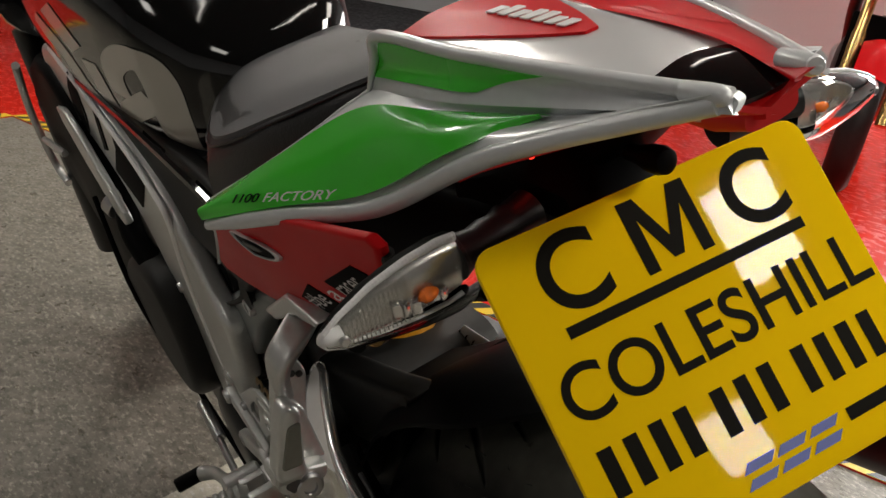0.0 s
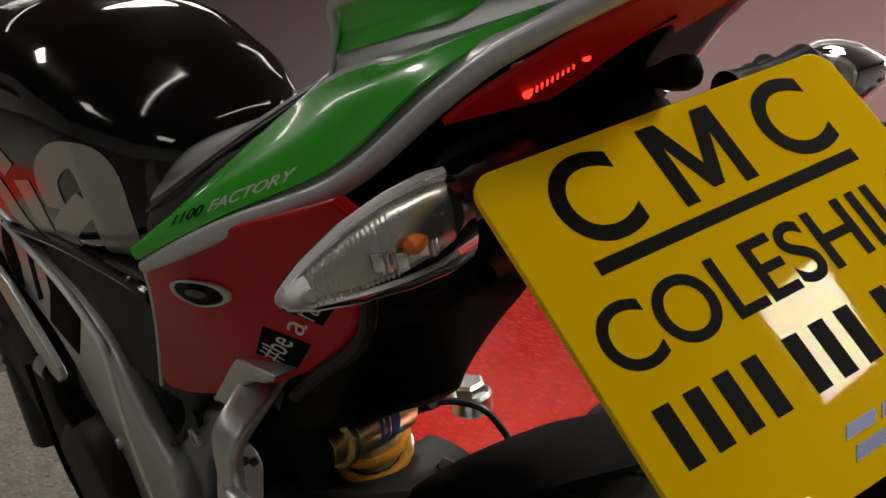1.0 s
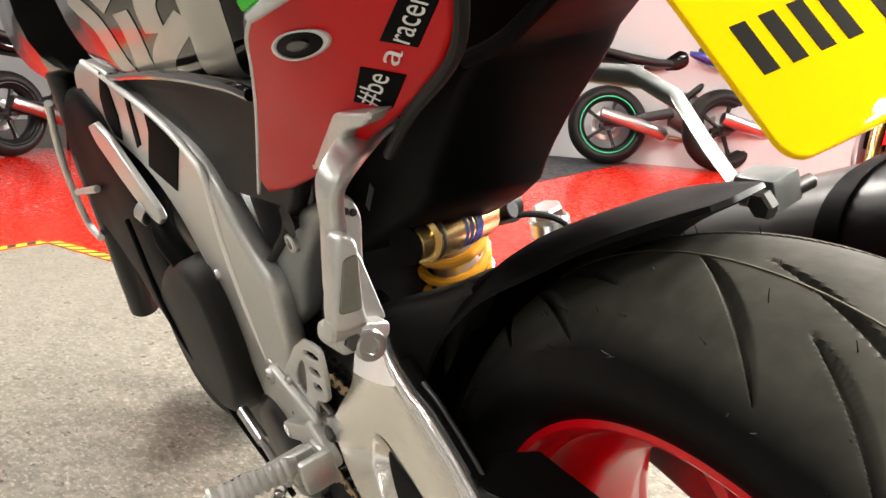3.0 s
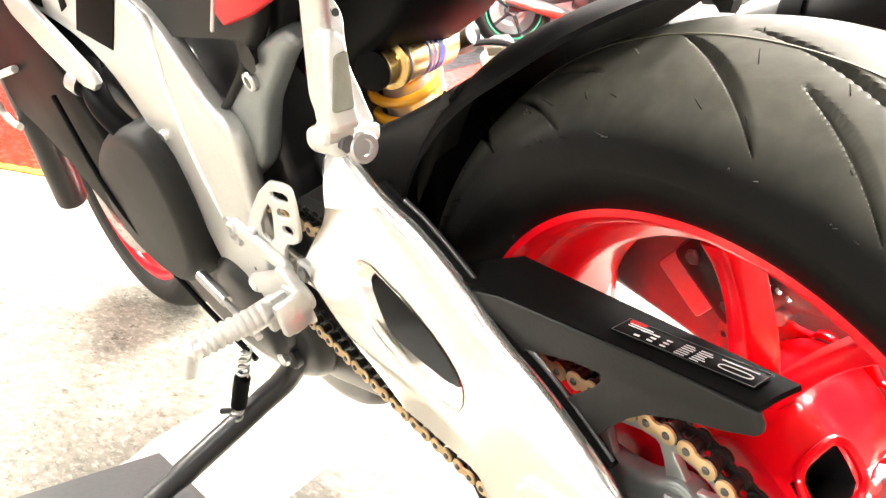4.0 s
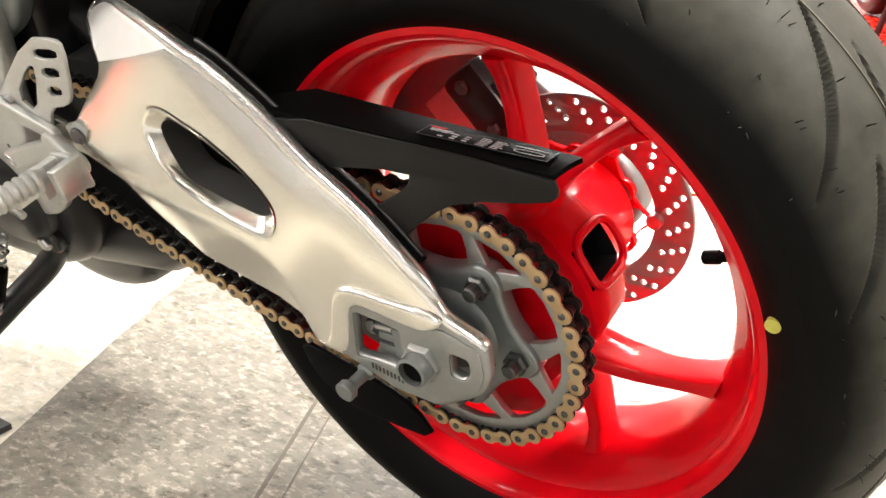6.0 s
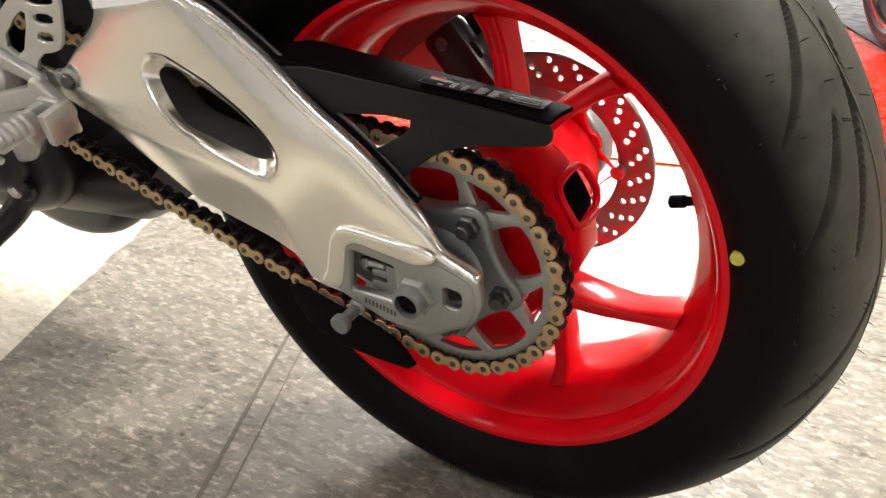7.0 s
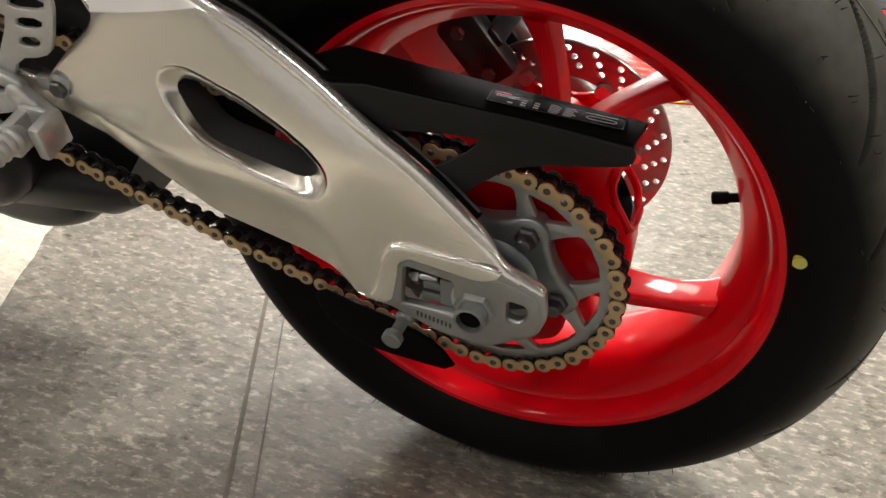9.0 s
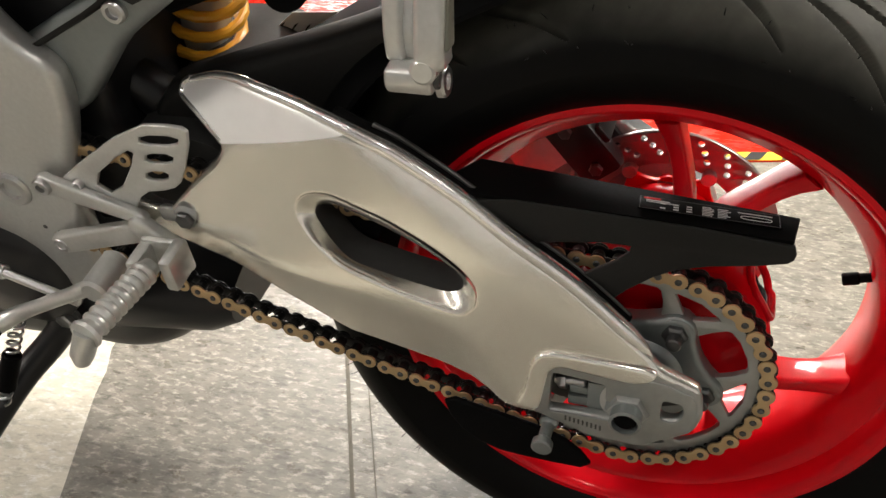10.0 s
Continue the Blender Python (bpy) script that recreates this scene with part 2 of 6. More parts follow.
floor_grey = floor_material("grey_resin_floor", (0.205, 0.190, 0.160), (0.130, 0.119, 0.098), 0.46, 0.7, spec=0.30)
floor_cream = floor_material("cream_floor_paint", (0.62, 0.58, 0.48), (0.50, 0.465, 0.385), 0.55, 0.45, 0.4)
floor_red = floor_material("red_floor_paint", (0.66, 0.020, 0.008), (0.60, 0.017, 0.007), 0.22, 0.0, 0.08, relief=0.02)
floor_dark = floor_material("dark_mat", (0.045, 0.047, 0.052), (0.036, 0.038, 0.042), 0.7, 0.2)
seam_fill = material("grey_seam_filler", (0.130, 0.119, 0.098), 0.7, 0.0, 0.2, 60, spec=0.05)
tape_yellow = material("yellow_hazard_tape", (0.75, 0.52, 0.03), 0.4, 0.0, 0.08, 40)
tape_black = material("black_hazard_tape", (0.02, 0.02, 0.02), 0.4, 0.0, 0.1, 40)

# ---------------------------------------------------------------- mesh helpers


def finish(me, smooth=35):
    if smooth:
        me.shade_smooth()
        me.set_sharp_from_angle(angle=radians(smooth))
    return me


def as_mesh(data, name="shape", smooth=35):
    if isinstance(data, bmesh.types.BMesh):
        me = bpy.data.meshes.new(name)
        bmesh.ops.recalc_face_normals(data, faces=data.faces)
        data.to_mesh(me)
        data.free()
        return finish(me, smooth)
    return data


def part(name, data, mat, parent, label="", basis=None, smooth=35):
    """One mesh object under a thing or a part."""
    me = as_mesh(data, name, smooth)
    for m in (mat if isinstance(mat, (list, tuple)) else [mat]):
        me.materials.append(m)
    ob = new(name, me)
    ob.parent = parent
    if basis is not None:
        ob.matrix_basis = basis
    return tagged(ob, label)


def thing(name, label, category, m=None, group="", kind=""):
    ob = new(name)
    ob.empty_display_size = 0.1
    if m is not None:
        ob.matrix_basis = m
    return tagged(ob, label, category, group, kind)


def solid(name, data, mat, label, category, m=None, group="", kind="", smooth=35):
    ob = part(name, data, mat, None, "", m, smooth)
    return tagged(ob, label, category, group, kind)


def pydata(verts, faces, smooth=35):
    me = bpy.data.meshes.new("shape")
    me.from_pydata([tuple(v) for v in verts], [], faces)
    bm = bmesh.new()
    bm.from_mesh(me)
    bpy.data.meshes.remove(me)
    return bm


def joined(*bms):
    out = bmesh.new()
    for b in bms:
        me = bpy.data.meshes.new("tmp")
        b.to_mesh(me)
        b.free()
        out.from_mesh(me)
        bpy.data.meshes.remove(me)
    return out


def moved(bm, m):
    bmesh.ops.transform(bm, matrix=m, verts=bm.verts)
    return bm


def axes(ex, ey, ez, o=(0, 0, 0)):
    m = Matrix((ex, ey, ez)).transposed().to_4x4()
    m.translation = Vector(o)
    return m


SIDE = axes((0, 1, 0), (0, 0, 1), (1, 0, 0))      # drawing (y, z), thickness along x


def soft(pts, n=2, closed=True):
    """Round a polygon's corners by cutting them."""
    for _ in range(n):
        out, k = [], len(pts)
        for i in range(k if closed else k - 1):
            a, b = pts[i], pts[(i + 1) % k]
            out += [tuple(0.75 * p + 0.25 * q for p, q in zip(a, b)), tuple(0.25 * p + 0.75 * q for p, q in zip(a, b))]
        pts = out if closed else [pts[0], *out, pts[-1]]
    return pts


def plate(outline, holes=(), thick=0.004, bevel=0.001, m=SIDE, x=0.0, res=2):
    """A flat piece with holes and rounded edges, from outlines in (u, v)."""
    c = bpy.data.curves.new("outline", "CURVE")
    c.dimensions, c.fill_mode = "2D", "BOTH"
    c.extrude, c.bevel_depth, c.bevel_resolution, c.offset = max(thick / 2 - bevel, 0), bevel, res, -bevel
    for loop in (outline, *holes):
        s = c.splines.new("POLY")
        s.points.add(len(loop) - 1)
        for p, (u, v) in zip(s.points, loop):
            p.co = (u, v, 0, 1)
        s.use_cyclic_u = True
    ob = bpy.data.objects.new("outline", c)
    me = bpy.data.meshes.new_from_object(ob)
    bpy.data.objects.remove(ob)
    bpy.data.curves.remove(c)
    bm = bmesh.new()
    bm.from_mesh(me)
    bpy.data.meshes.remove(me)
    bmesh.ops.remove_doubles(bm, verts=bm.verts, dist=1e-6)
    return moved(bm, Matrix.Translation((x, 0, 0)) @ m)


def lettering(text, size, m, thick=0.0004, bold=0.0):
    c = bpy.data.curves.new("letters", "FONT")
    c.body, c.size, c.extrude, c.offset = text, size, thick, bold
    ob = bpy.data.objects.new("letters", c)
    me = bpy.data.meshes.new_from_object(ob)
    bpy.data.objects.remove(ob)
    bpy.data.curves.remove(c)
    bm = bmesh.new()
    bm.from_mesh(me)
    bpy.data.meshes.remove(me)
    return moved(bm, m)


def loft(rings, cap=True, closed=True):
    bm = bmesh.new()
    vs = [[bm.verts.new(p) for p in r] for r in rings]
    n = len(rings[0])
    for a, b in zip(vs, vs[1:]):
        for i in range(n if closed else n - 1):
            bm.faces.new((a[i], a[(i + 1) % n], b[(i + 1) % n], b[i]))
    if cap:
        bm.faces.new(vs[0]), bm.faces.new(vs[-1])
    return bm


def frame_along(d):
    d = Vector(d).normalized()
    u = d.cross(Vector((0, 0, 1)) if abs(d.z) < 0.9 else Vector((0, 1, 0))).normalized()
    return d, u, d.cross(u)


def lathe(p0, d, profile, seg=48, cap=True):
    """Turned piece: profile of (distance along d, radius)."""
    d, u, w = frame_along(d)
    p0 = Vector(p0)
    rings = [[p0 + d * s + (u * math.cos(2 * math.pi * k / seg) + w * math.sin(2 * math.pi * k / seg)) * r for k in range(seg)] for s, r in profile]
    return loft(rings, cap)


def rod(p0, p1, r, seg=16, edge=0.001):
    p0, p1 = Vector(p0), Vector(p1)
    n = (p1 - p0).length
    e = min(edge, r * 0.5, n * 0.3)
    return lathe(p0, p1 - p0, [(0, r - e), (e, r), (n - e, r), (n, r - e)], seg)


def nut(p0, d, r, h, seg=6):
    """A hexagon nut with a chamfer."""
    return lathe(p0, d, [(0, r), (h * 0.75, r), (h, r * 0.82)], seg)


def tube(pts, r, seg=12, cap=True):
    pts = [Vector(p) for p in pts]
    rs = r if isinstance(r, (list, tuple)) else [r] * len(pts)
    t = (pts[1] - pts[0]).normalized()
    _, u, w = frame_along(t)
    rings = []
    for i, p in enumerate(pts):
        t2 = (pts[min(i + 1, len(pts) - 1)] - pts[max(i - 1, 0)]).normalized()
        q = t.rotation_difference(t2)
        u, w, t = q @ u, q @ w, t2
        rings.append([p + (u * math.cos(2 * math.pi * k / seg) + w * math.sin(2 * math.pi * k / seg)) * rs[i] for k in range(seg)])
    return loft(rings, cap)


def curve_pts(pts, n=8):
    """A smooth line through the points."""
    pts = [Vector(p) for p in pts]
    out = []
    for i in range(len(pts) - 1):
        p0, p1, p2, p3 = pts[max(i - 1, 0)], pts[i], pts[i + 1], pts[min(i + 2, len(pts) - 1)]
        for k in range(n):
            t = k / n
            out.append(0.5 * ((2 * p1) + (p2 - p0) * t + (2 * p0 - 5 * p1 + 4 * p2 - p3) * t * t + (3 * p1 - p0 - 3 * p2 + p3) * t ** 3))
    return out + [pts[-1]]


def box(size, loc=(0, 0, 0), bevel=0.002, m=None, seg=2):
    bm = bmesh.new()
    bmesh.ops.create_cube(bm, size=1)
    bmesh.ops.scale(bm, vec=size, verts=bm.verts)
    if bevel:
        bmesh.ops.bevel(bm, geom=bm.edges[:], offset=min(bevel, min(size) * 0.45), segments=seg, affect="EDGES", profile=0.5)
    bmesh.ops.translate(bm, vec=loc, verts=bm.verts)
    return moved(bm, m) if m is not None else bm


def oval(cy, cz, ry, rz, n=24, power=2.0):
    out = []
    for k in range(n):
        a = 2 * math.pi * k / n
        c, s = math.cos(a), math.sin(a)
        out.append((cy + ry * math.copysign(abs(c) ** (2 / power), c), cz + rz * math.copysign(abs(s) ** (2 / power), s)))
    return out


def polar(r, deg):
    return (r * math.cos(radians(deg)), r * math.sin(radians(deg)))


def panel(points, thick, inward, n=10):
    """A bowed sheet over a grid of points (rows of columns), with thickness towards 'inward'."""
    rows = [curve_pts(r, n) for r in points]
    cols = [curve_pts([row[i] for row in rows], n) for i in range(len(rows[0]))]
    a, b = len(cols), len(cols[0])
    bm = bmesh.new()
    off = Vector(inward).normalized() * thick
    top = [[bm.verts.new(cols[i][j]) for j in range(b)] for i in range(a)]
    low = [[bm.verts.new(cols[i][j] + off) for j in range(b)] for i in range(a)]
    for i in range(a - 1):
        for j in range(b - 1):
            bm.faces.new((top[i][j], top[i + 1][j], top[i + 1][j + 1], top[i][j + 1]))
            bm.faces.new((low[i][j], low[i][j + 1], low[i + 1][j + 1], low[i + 1][j]))
    edge = [(i, 0) for i in range(a)] + [(a - 1, j) for j in range(1, b)] + [(i, b - 1) for i in range(a - 2, -1, -1)] + [(0, j) for j in range(b - 2, 0, -1)]
    for k in range(len(edge)):
        (i, j), (i2, j2) = edge[k], edge[(k + 1) % len(edge)]
        bm.faces.new((top[i][j], top[i2][j2], low[i2][j2], low[i][j]))
    return bm

# ---------------------------------------------------------------- the showroom


def sheet(pts, z):
    return pydata([(x, y, z) for x, y in pts], [list(range(len(pts)))])


def slab(pts, z0, z1):
    n = len(pts)
    v = [(x, y, z0) for x, y in pts] + [(x, y, z1) for x, y in pts]
    return pydata(v, [list(range(n)), list(range(n, 2 * n))] + [[i, (i + 1) % n, n + (i + 1) % n, n + i] for i in range(n)])


U0, U1, V0, V1 = -6.0, 6.6, -6.5, 10.5      # the room, along and across its own grid


def room(name, pts, z0, z1, mat, label, category):
    return solid(name, slab(pts, z0, z1), mat, label, category, GRID, kind="structure", smooth=0)


ring_in = [(U0, V0), (U1, V0), (U1, V1), (U0, V1)]
floor = solid("floor", slab([tuple((GRID @ Vector((u, v, 0))).xy) for u, v in ring_in], -0.1, 0.0), floor_grey, "worn grey resin showroom floor with flecks", "floor", kind="structure", smooth=0)
room("ceiling", ring_in, CEIL, CEIL + 0.1, ceiling_white, "dark painted showroom ceiling", "ceiling")
T = 0.15
room("wall_north", [(U0 - T, V1), (U1 + T, V1), (U1 + T, V1 + T), (U0 - T, V1 + T)], -0.1, CEIL + 0.1, wall_white, "plain white painted showroom wall", "wall")
room("wall_south", [(U0 - T, V0 - T), (U1 + T, V0 - T), (U1 + T, V0), (U0 - T, V0)], -0.1, CEIL + 0.1, wall_grey, "plain grey painted showroom wall", "wall")
room("wall_west", [(U0 - T, V0), (U0, V0), (U0, V1), (U0 - T, V1)], -0.1, CEIL + 0.1, wall_white, "plain white painted showroom wall", "wall")
w0, w1 = WIN_V - WIN_W / 2, WIN_V + WIN_W / 2
east = solid("wall_east", joined(slab([(U1, V0), (U1 + T, V0), (U1 + T, w0), (U1, w0)], -0.1, CEIL + 0.1), slab([(U1, w1), (U1 + T, w1), (U1 + T, V1), (U1, V1)], -0.1, CEIL + 0.1),
                                 slab([(U1, w0), (U1 + T, w0), (U1 + T, w1), (U1, w1)], -0.1, WIN_Z0), slab([(U1, w0), (U1 + T, w0), (U1 + T, w1), (U1, w1)], WIN_Z1, CEIL + 0.1)), wall_white, "white showroom wall with a high window", "wall", GRID, kind="structure", smooth=0)
win = thing("window_1", "long high window with a white frame", "window", GRID, kind="structure")
for v in (w0 + 0.03, WIN_V, w1 - 0.03):
    part("window_post", box((0.06, 0.06, WIN_Z1 - WIN_Z0), (U1 + 0.06, v, (WIN_Z0 + WIN_Z1) / 2), 0.004), fixture_white, win)
for z in (WIN_Z0 + 0.03, WIN_Z1 - 0.03):
    part("window_rail", box((0.05, WIN_W - 0.02, 0.06), (U1 + 0.06, WIN_V, z), 0.004), fixture_white, win)
solid("backdrop", slab([(U1 + 0.5, w0 - 1), (U1 + 0.52, w0 - 1), (U1 + 0.52, w1 + 1), (U1 + 0.5, w1 + 1)], 0.8, 3.4), window_glow, "bright overcast daylight outside the window", "backdrop", GRID, kind="structure", smooth=0)

# the red walkway round the bay, its hazard tape, the dark display mat behind it
C0, CR, CF = Vector((0.04, 3.63)), Vector((-0.331, 1.0)).normalized(), Vector((0.90, 0.43)).normalized()
right_end, left_end = C0 - CR * 6.9, C0 - CF * 1.3
red_outline = [tuple(C0), tuple(right_end), (2.62, -2.9), (2.45, -0.3), (6.3, 1.5), (6.3, 6.2), (4.9, 8.9), (-1.6, 7.4), tuple(left_end)]
solid("walkway", slab(red_outline, 0.0005, 0.004), floor_red, "glossy red painted showroom walkway", "walkway", kind="structure", smooth=0)
for pts in ([(2.45, 4.22), (5.97, 6.16), (4.85, 8.7), (1.35, 7.0)], [(2.62, -2.9), (6.0, -2.2), (6.2, 1.42), (2.45, -0.3)]):
    solid("display_mat", slab(pts, 0.0045, 0.008), floor_dark, "dark grey display mat beside the red walkway", "mat", kind="structure", smooth=0)


def tape(p, q, width=0.052, step=0.085):
    """Hazard tape from p to q: a yellow strip with slanted black bars."""
    p, q = Vector(p), Vector(q)
    d = (q - p).normalized()
    n = Vector((-d.y, d.x)) * width
    base = slab([tuple(p), tuple(q), tuple(q + n), tuple(p + n)], 0.0042, 0.0055)
    v, f, s = [], [], 0.02
    while s < (q - p).length - step:
        a, b = p + d * s, p + d * (s + step * 0.45)
        sl = d * 0.035
        k = len(v)
        v += [(*a, 0.0062), (*b, 0.0062), (*(b + n + sl), 0.0062), (*(a + n + sl), 0.0062)]
        f.append([k, k + 1, k + 2, k + 3])
        s += step
    return base, pydata(v, f)


for a, b in ((C0, right_end), (left_end, C0)):
    y, k = tape(a, b)
    t_ob = solid("tape_trim", y, tape_yellow, "yellow and black hazard tape on the floor", "tape", kind="structure", smooth=0)
    part("tape_bars", k, tape_black, t_ob, smooth=0)

# a wide lighter strip painted across the floor
rnd = random.Random(8)
worn = [(-5.9 + 0.06 * i, 0.627 + rnd.uniform(-0.004, 0.004)) for i in range(131)] + [(1.9 - 0.06 * i, 0.90 + rnd.uniform(-0.010, 0.010)) for i in range(131)]
solid("floor_strip", slab([tuple((GRID @ Vector((u, v, 0))).xy) for u, v in worn], 0.0001, 0.0004), floor_cream, "worn cream strip painted across the showroom floor", "floor", kind="structure", smooth=0)
# filled seams of the resin floor
for (sx, sy), ang, ln, w in (((0.4, 0.4604), BAY, 3.4, 0.0016), ((0.4, 0.4904), BAY, 3.4, 0.0050)):
    solid("floor_seam_trim", slab([(-ln / 2, -w / 2), (ln / 2, -w / 2), (ln / 2, w / 2), (-ln / 2, w / 2)], 0.0002, 0.0008), seam_fill, "narrow filled seam in the grey floor", "seam", pose(sx, sy, 0, 0, 0, ang), kind="structure", smooth=0)

# ceiling lamps, the added unseen panels among them
for px, py in PANELS:
    lp = thing("ceiling_panel_lamp", "square white ceiling panel lamp, lit", "lamp", pose(px, py, CEIL - 0.03, 0, 0, BAY), "ceiling panel lamps")
    fr = plate([(-0.3, -0.3), (0.3, -0.3), (0.3, 0.3), (-0.3, 0.3)], [[(-0.285, -0.285), (-0.285, 0.285), (0.285, 0.285), (0.285, -0.285)]], 0.03, 0.003, Matrix.Identity(4))
    part("lamp_frame", moved(fr, Matrix.Translation((0, 0, 0.015))), fixture_white, lp)
    part("diffuser", box((0.57, 0.57, 0.006), (0, 0, 0.016), 0.001), lamp_glow, lp)
for px, py in STRIPS:
    lp = thing("ceiling_strip_lamp", "long white ceiling strip lamp, lit", "lamp", pose(px, py, CEIL - 0.06, 0, 0, BAY), "ceiling strip lamps")
    part("lamp_housing", box((1.56, 0.11, 0.04), (0, 0, 0.04), 0.008), fixture_white, lp)
    part("diffuser", rod((-0.76, 0, 0.022), (0.76, 0, 0.022), 0.018, 12), lamp_glow, lp)

# ---------------------------------------------------------------- wheels


def tyre_mesh(R=0.326, hw=0.100, bead=(0.080, 0.224), shoulder=0.262, nth=1800, nv=150, grooves=(), depth=0.006):
    """A tyre turned about x, with sunk tread grooves: (angle, length, side start, side end, width), angles in degrees."""
    side = [(bead[0] - 0.006, bead[1]), (bead[0] + 0.002, bead[1] + 0.004), (bead[0] + 0.010, bead[1] + 0.014), (hw - 0.004, shoulder - 0.012)]
    prof = [(-x, r) for x, r in side]
    for k in range(nv + 1):
        a = -math.pi / 2 + math.pi * k / nv
        prof.append((hw * math.sin(a), shoulder + (R - shoulder) * math.cos(a)))
    prof += [(x, r) for x, r in reversed(side)]
    px, pr = np.array([p[0] for p in prof]), np.array([p[1] for p in prof])
    th = np.linspace(0, 2 * np.pi, nth, endpoint=False)
    X, T = np.meshgrid(px, th)
    Rr = np.tile(pr, (nth, 1)).copy()
    on = np.zeros(len(prof), bool)
    on[5:len(prof) - 5] = True
    cut = np.zeros_like(Rr)
    for a0, ln, s0, s1, w in grooves:
        d = (np.degrees(T) - a0) % 360.0
        f = d / ln
        inside = (f >= 0) & (f <= 1)
        mid = s0 + (s1 - s0) * (f ** 1.15)
        half = 0.5 * w * np.sqrt(np.clip(np.sin(np.pi * np.clip(f, 0, 1)), 0, 1)) + 0.0002
        sink = np.clip((half - np.abs(X - mid)) / 0.0030, 0, 1)
        sink = sink * sink * (3 - 2 * sink) * inside * on[None, :]
        cut = np.maximum(cut, sink)
    Rr -= depth * cut
    V = np.stack([X, Rr * np.cos(T), Rr * np.sin(T)], -1).reshape(-1, 3)
    m = len(prof)
    i = np.arange(nth)[:, None]
    j = np.arange(m - 1)[None, :]
    a, b = i * m + j, ((i + 1) % nth) * m + j
    F = np.stack([a, a + 1, b + 1, b], -1).reshape(-1, 4)
    me = bpy.data.meshes.new("tyre")
    me.from_pydata(V.tolist(), [], F.tolist())
    return finish(me, 40)


def turned(profile, seg=96, closed=False):
    """Turned about the x axis: profile of (x, r)."""
    rings = [[Vector((x, r * math.cos(2 * math.pi * k / seg), r * math.sin(2 * math.pi * k / seg))) for k in range(seg)] for x, r in profile]
    if closed:
        rings.append(rings[0])
    bm = loft(rings, False)
    if closed:
        bmesh.ops.remove_doubles(bm, verts=bm.verts, dist=1e-6)
    return bm


def beam(r0, a0, x0, w0, d0, r1, a1, x1, w1, d1, n=8, bow=0.0):
    """A wheel spoke from (r0, angle, x) to (r1, angle, x): w across, d along the axle."""
    rings = []
    for k in range(n + 1):
        t = k / n
        r, a, x = r0 + (r1 - r0) * t, radians(a0 + (a1 - a0) * t), x0 + (x1 - x0) * t
        w, d = w0 + (w1 - w0) * t, d0 + (d1 - d0) * t
        if k >= n - 2:
            w, d = w * (1.10, 1.35, 1.8)[k - n + 2], d * (1.05, 1.2, 1.5)[k - n + 2]
        c = Vector((x, r * math.cos(a), r * math.sin(a)))
        tan, ax = Vector((0, -math.sin(a), math.cos(a))), Vector((1, 0, 0))
        rings.append([c + tan * p * w / 2 + ax * q * d / 2 for p, q in oval(0, 0, 1, 1, 24, 5.0)])
    return loft(rings)


def spoke_wheel(centres, split, hub_r=0.1, rim_r=0.19, x_hub=-0.035, x_rim=-0.018, lead=0.0):
    return [beam(hub_r - 0.012, c + lead + s * 3.5, x_hub, 0.021, 0.044, rim_r, c + s * split, x_rim, 0.0125, 0.030) for c in centres for s in (-1, 1)]


def disc_mesh(R=0.11, r=0.074, thick=0.005, rows=((0.103, 24, 0), (0.095, 24, 4), (0.087, 24, 8)), hole=0.0032):
    holes = []
    for rad, n, off in rows:
        for k in range(n):
            c = polar(rad, 360 / n * k + off)
            holes.append(oval(c[0], c[1], hole, hole, 8))
    return plate(oval(0, 0, R, R, 120), [oval(0, 0, r, r, 60)] + holes, thick, 0.0006, SIDE, 0.0, 1)


# ---------------------------------------------------------------- the motorcycle: rear end
LEAN, UP = 12.12, 0.322
moto = thing("motorcycle", "black, red, white and green sport motorcycle leaning on its side stand", "motorcycle", pose(0, 0, 0.319, 0, -LEAN, 0) @ pose(0, 0, -UP))
WH = pose(0, 0, UP)                       # wheel parts: from the rear axle, x along it
BO = pose(0, 0, UP, 0, -8.0, 0)           # body parts: x to the right, y ahead, z up from the rear axle
XC = -0.006

# rear wheel
rear = thing("rear_wheel", "", "")
rear.parent, rear.matrix_basis = moto, WH
gr = []
for k in range(8):
    a = 45 * k + 41
    gr += [(a, 19, -0.022, -0.090, 0.010), (a + 18, 17, -0.048, -0.092, 0.009), (a + 7, 32, -0.008, -0.060, 0.009), (a + 22, 19, 0.022, 0.090, 0.010), (a + 40, 17, 0.048, 0.092, 0.009), (a + 29, 32, 0.008, 0.060, 0.009)]
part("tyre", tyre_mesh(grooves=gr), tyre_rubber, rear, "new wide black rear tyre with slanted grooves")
rim_prof = [(-0.083, 0.2305), (-0.0835, 0.224), (-0.081, 0.2205), (-0.074, 0.2165), (-0.062, 0.2135), (-0.060, 0.2095), (-0.050, 0.2035), (-0.040, 0.193), (-0.026, 0.1875), (0.026, 0.1875), (0.040, 0.193), (0.050, 0.2035), (0.060, 0.2095),
            (0.062, 0.2135), (0.074, 0.2165), (0.081, 0.2205), (0.0835, 0.224), (0.083, 0.2305), (0.078, 0.2315), (0.072, 0.226), (0.05, 0.216), (0.02, 0.197), (-0.02, 0.197), (-0.05, 0.216), (-0.072, 0.226), (-0.078, 0.2315)]
part("rim", turned(rim_prof, 160, True), red_wheel, rear, "glossy red rim")
for c, split, lead in ((109, 19, 0), (224.5, 25, 0), (346, 22, 8)):
    for s in spoke_wheel((c,), split, 0.092, lead=lead):
        part("spoke", s, red_wheel, rear)
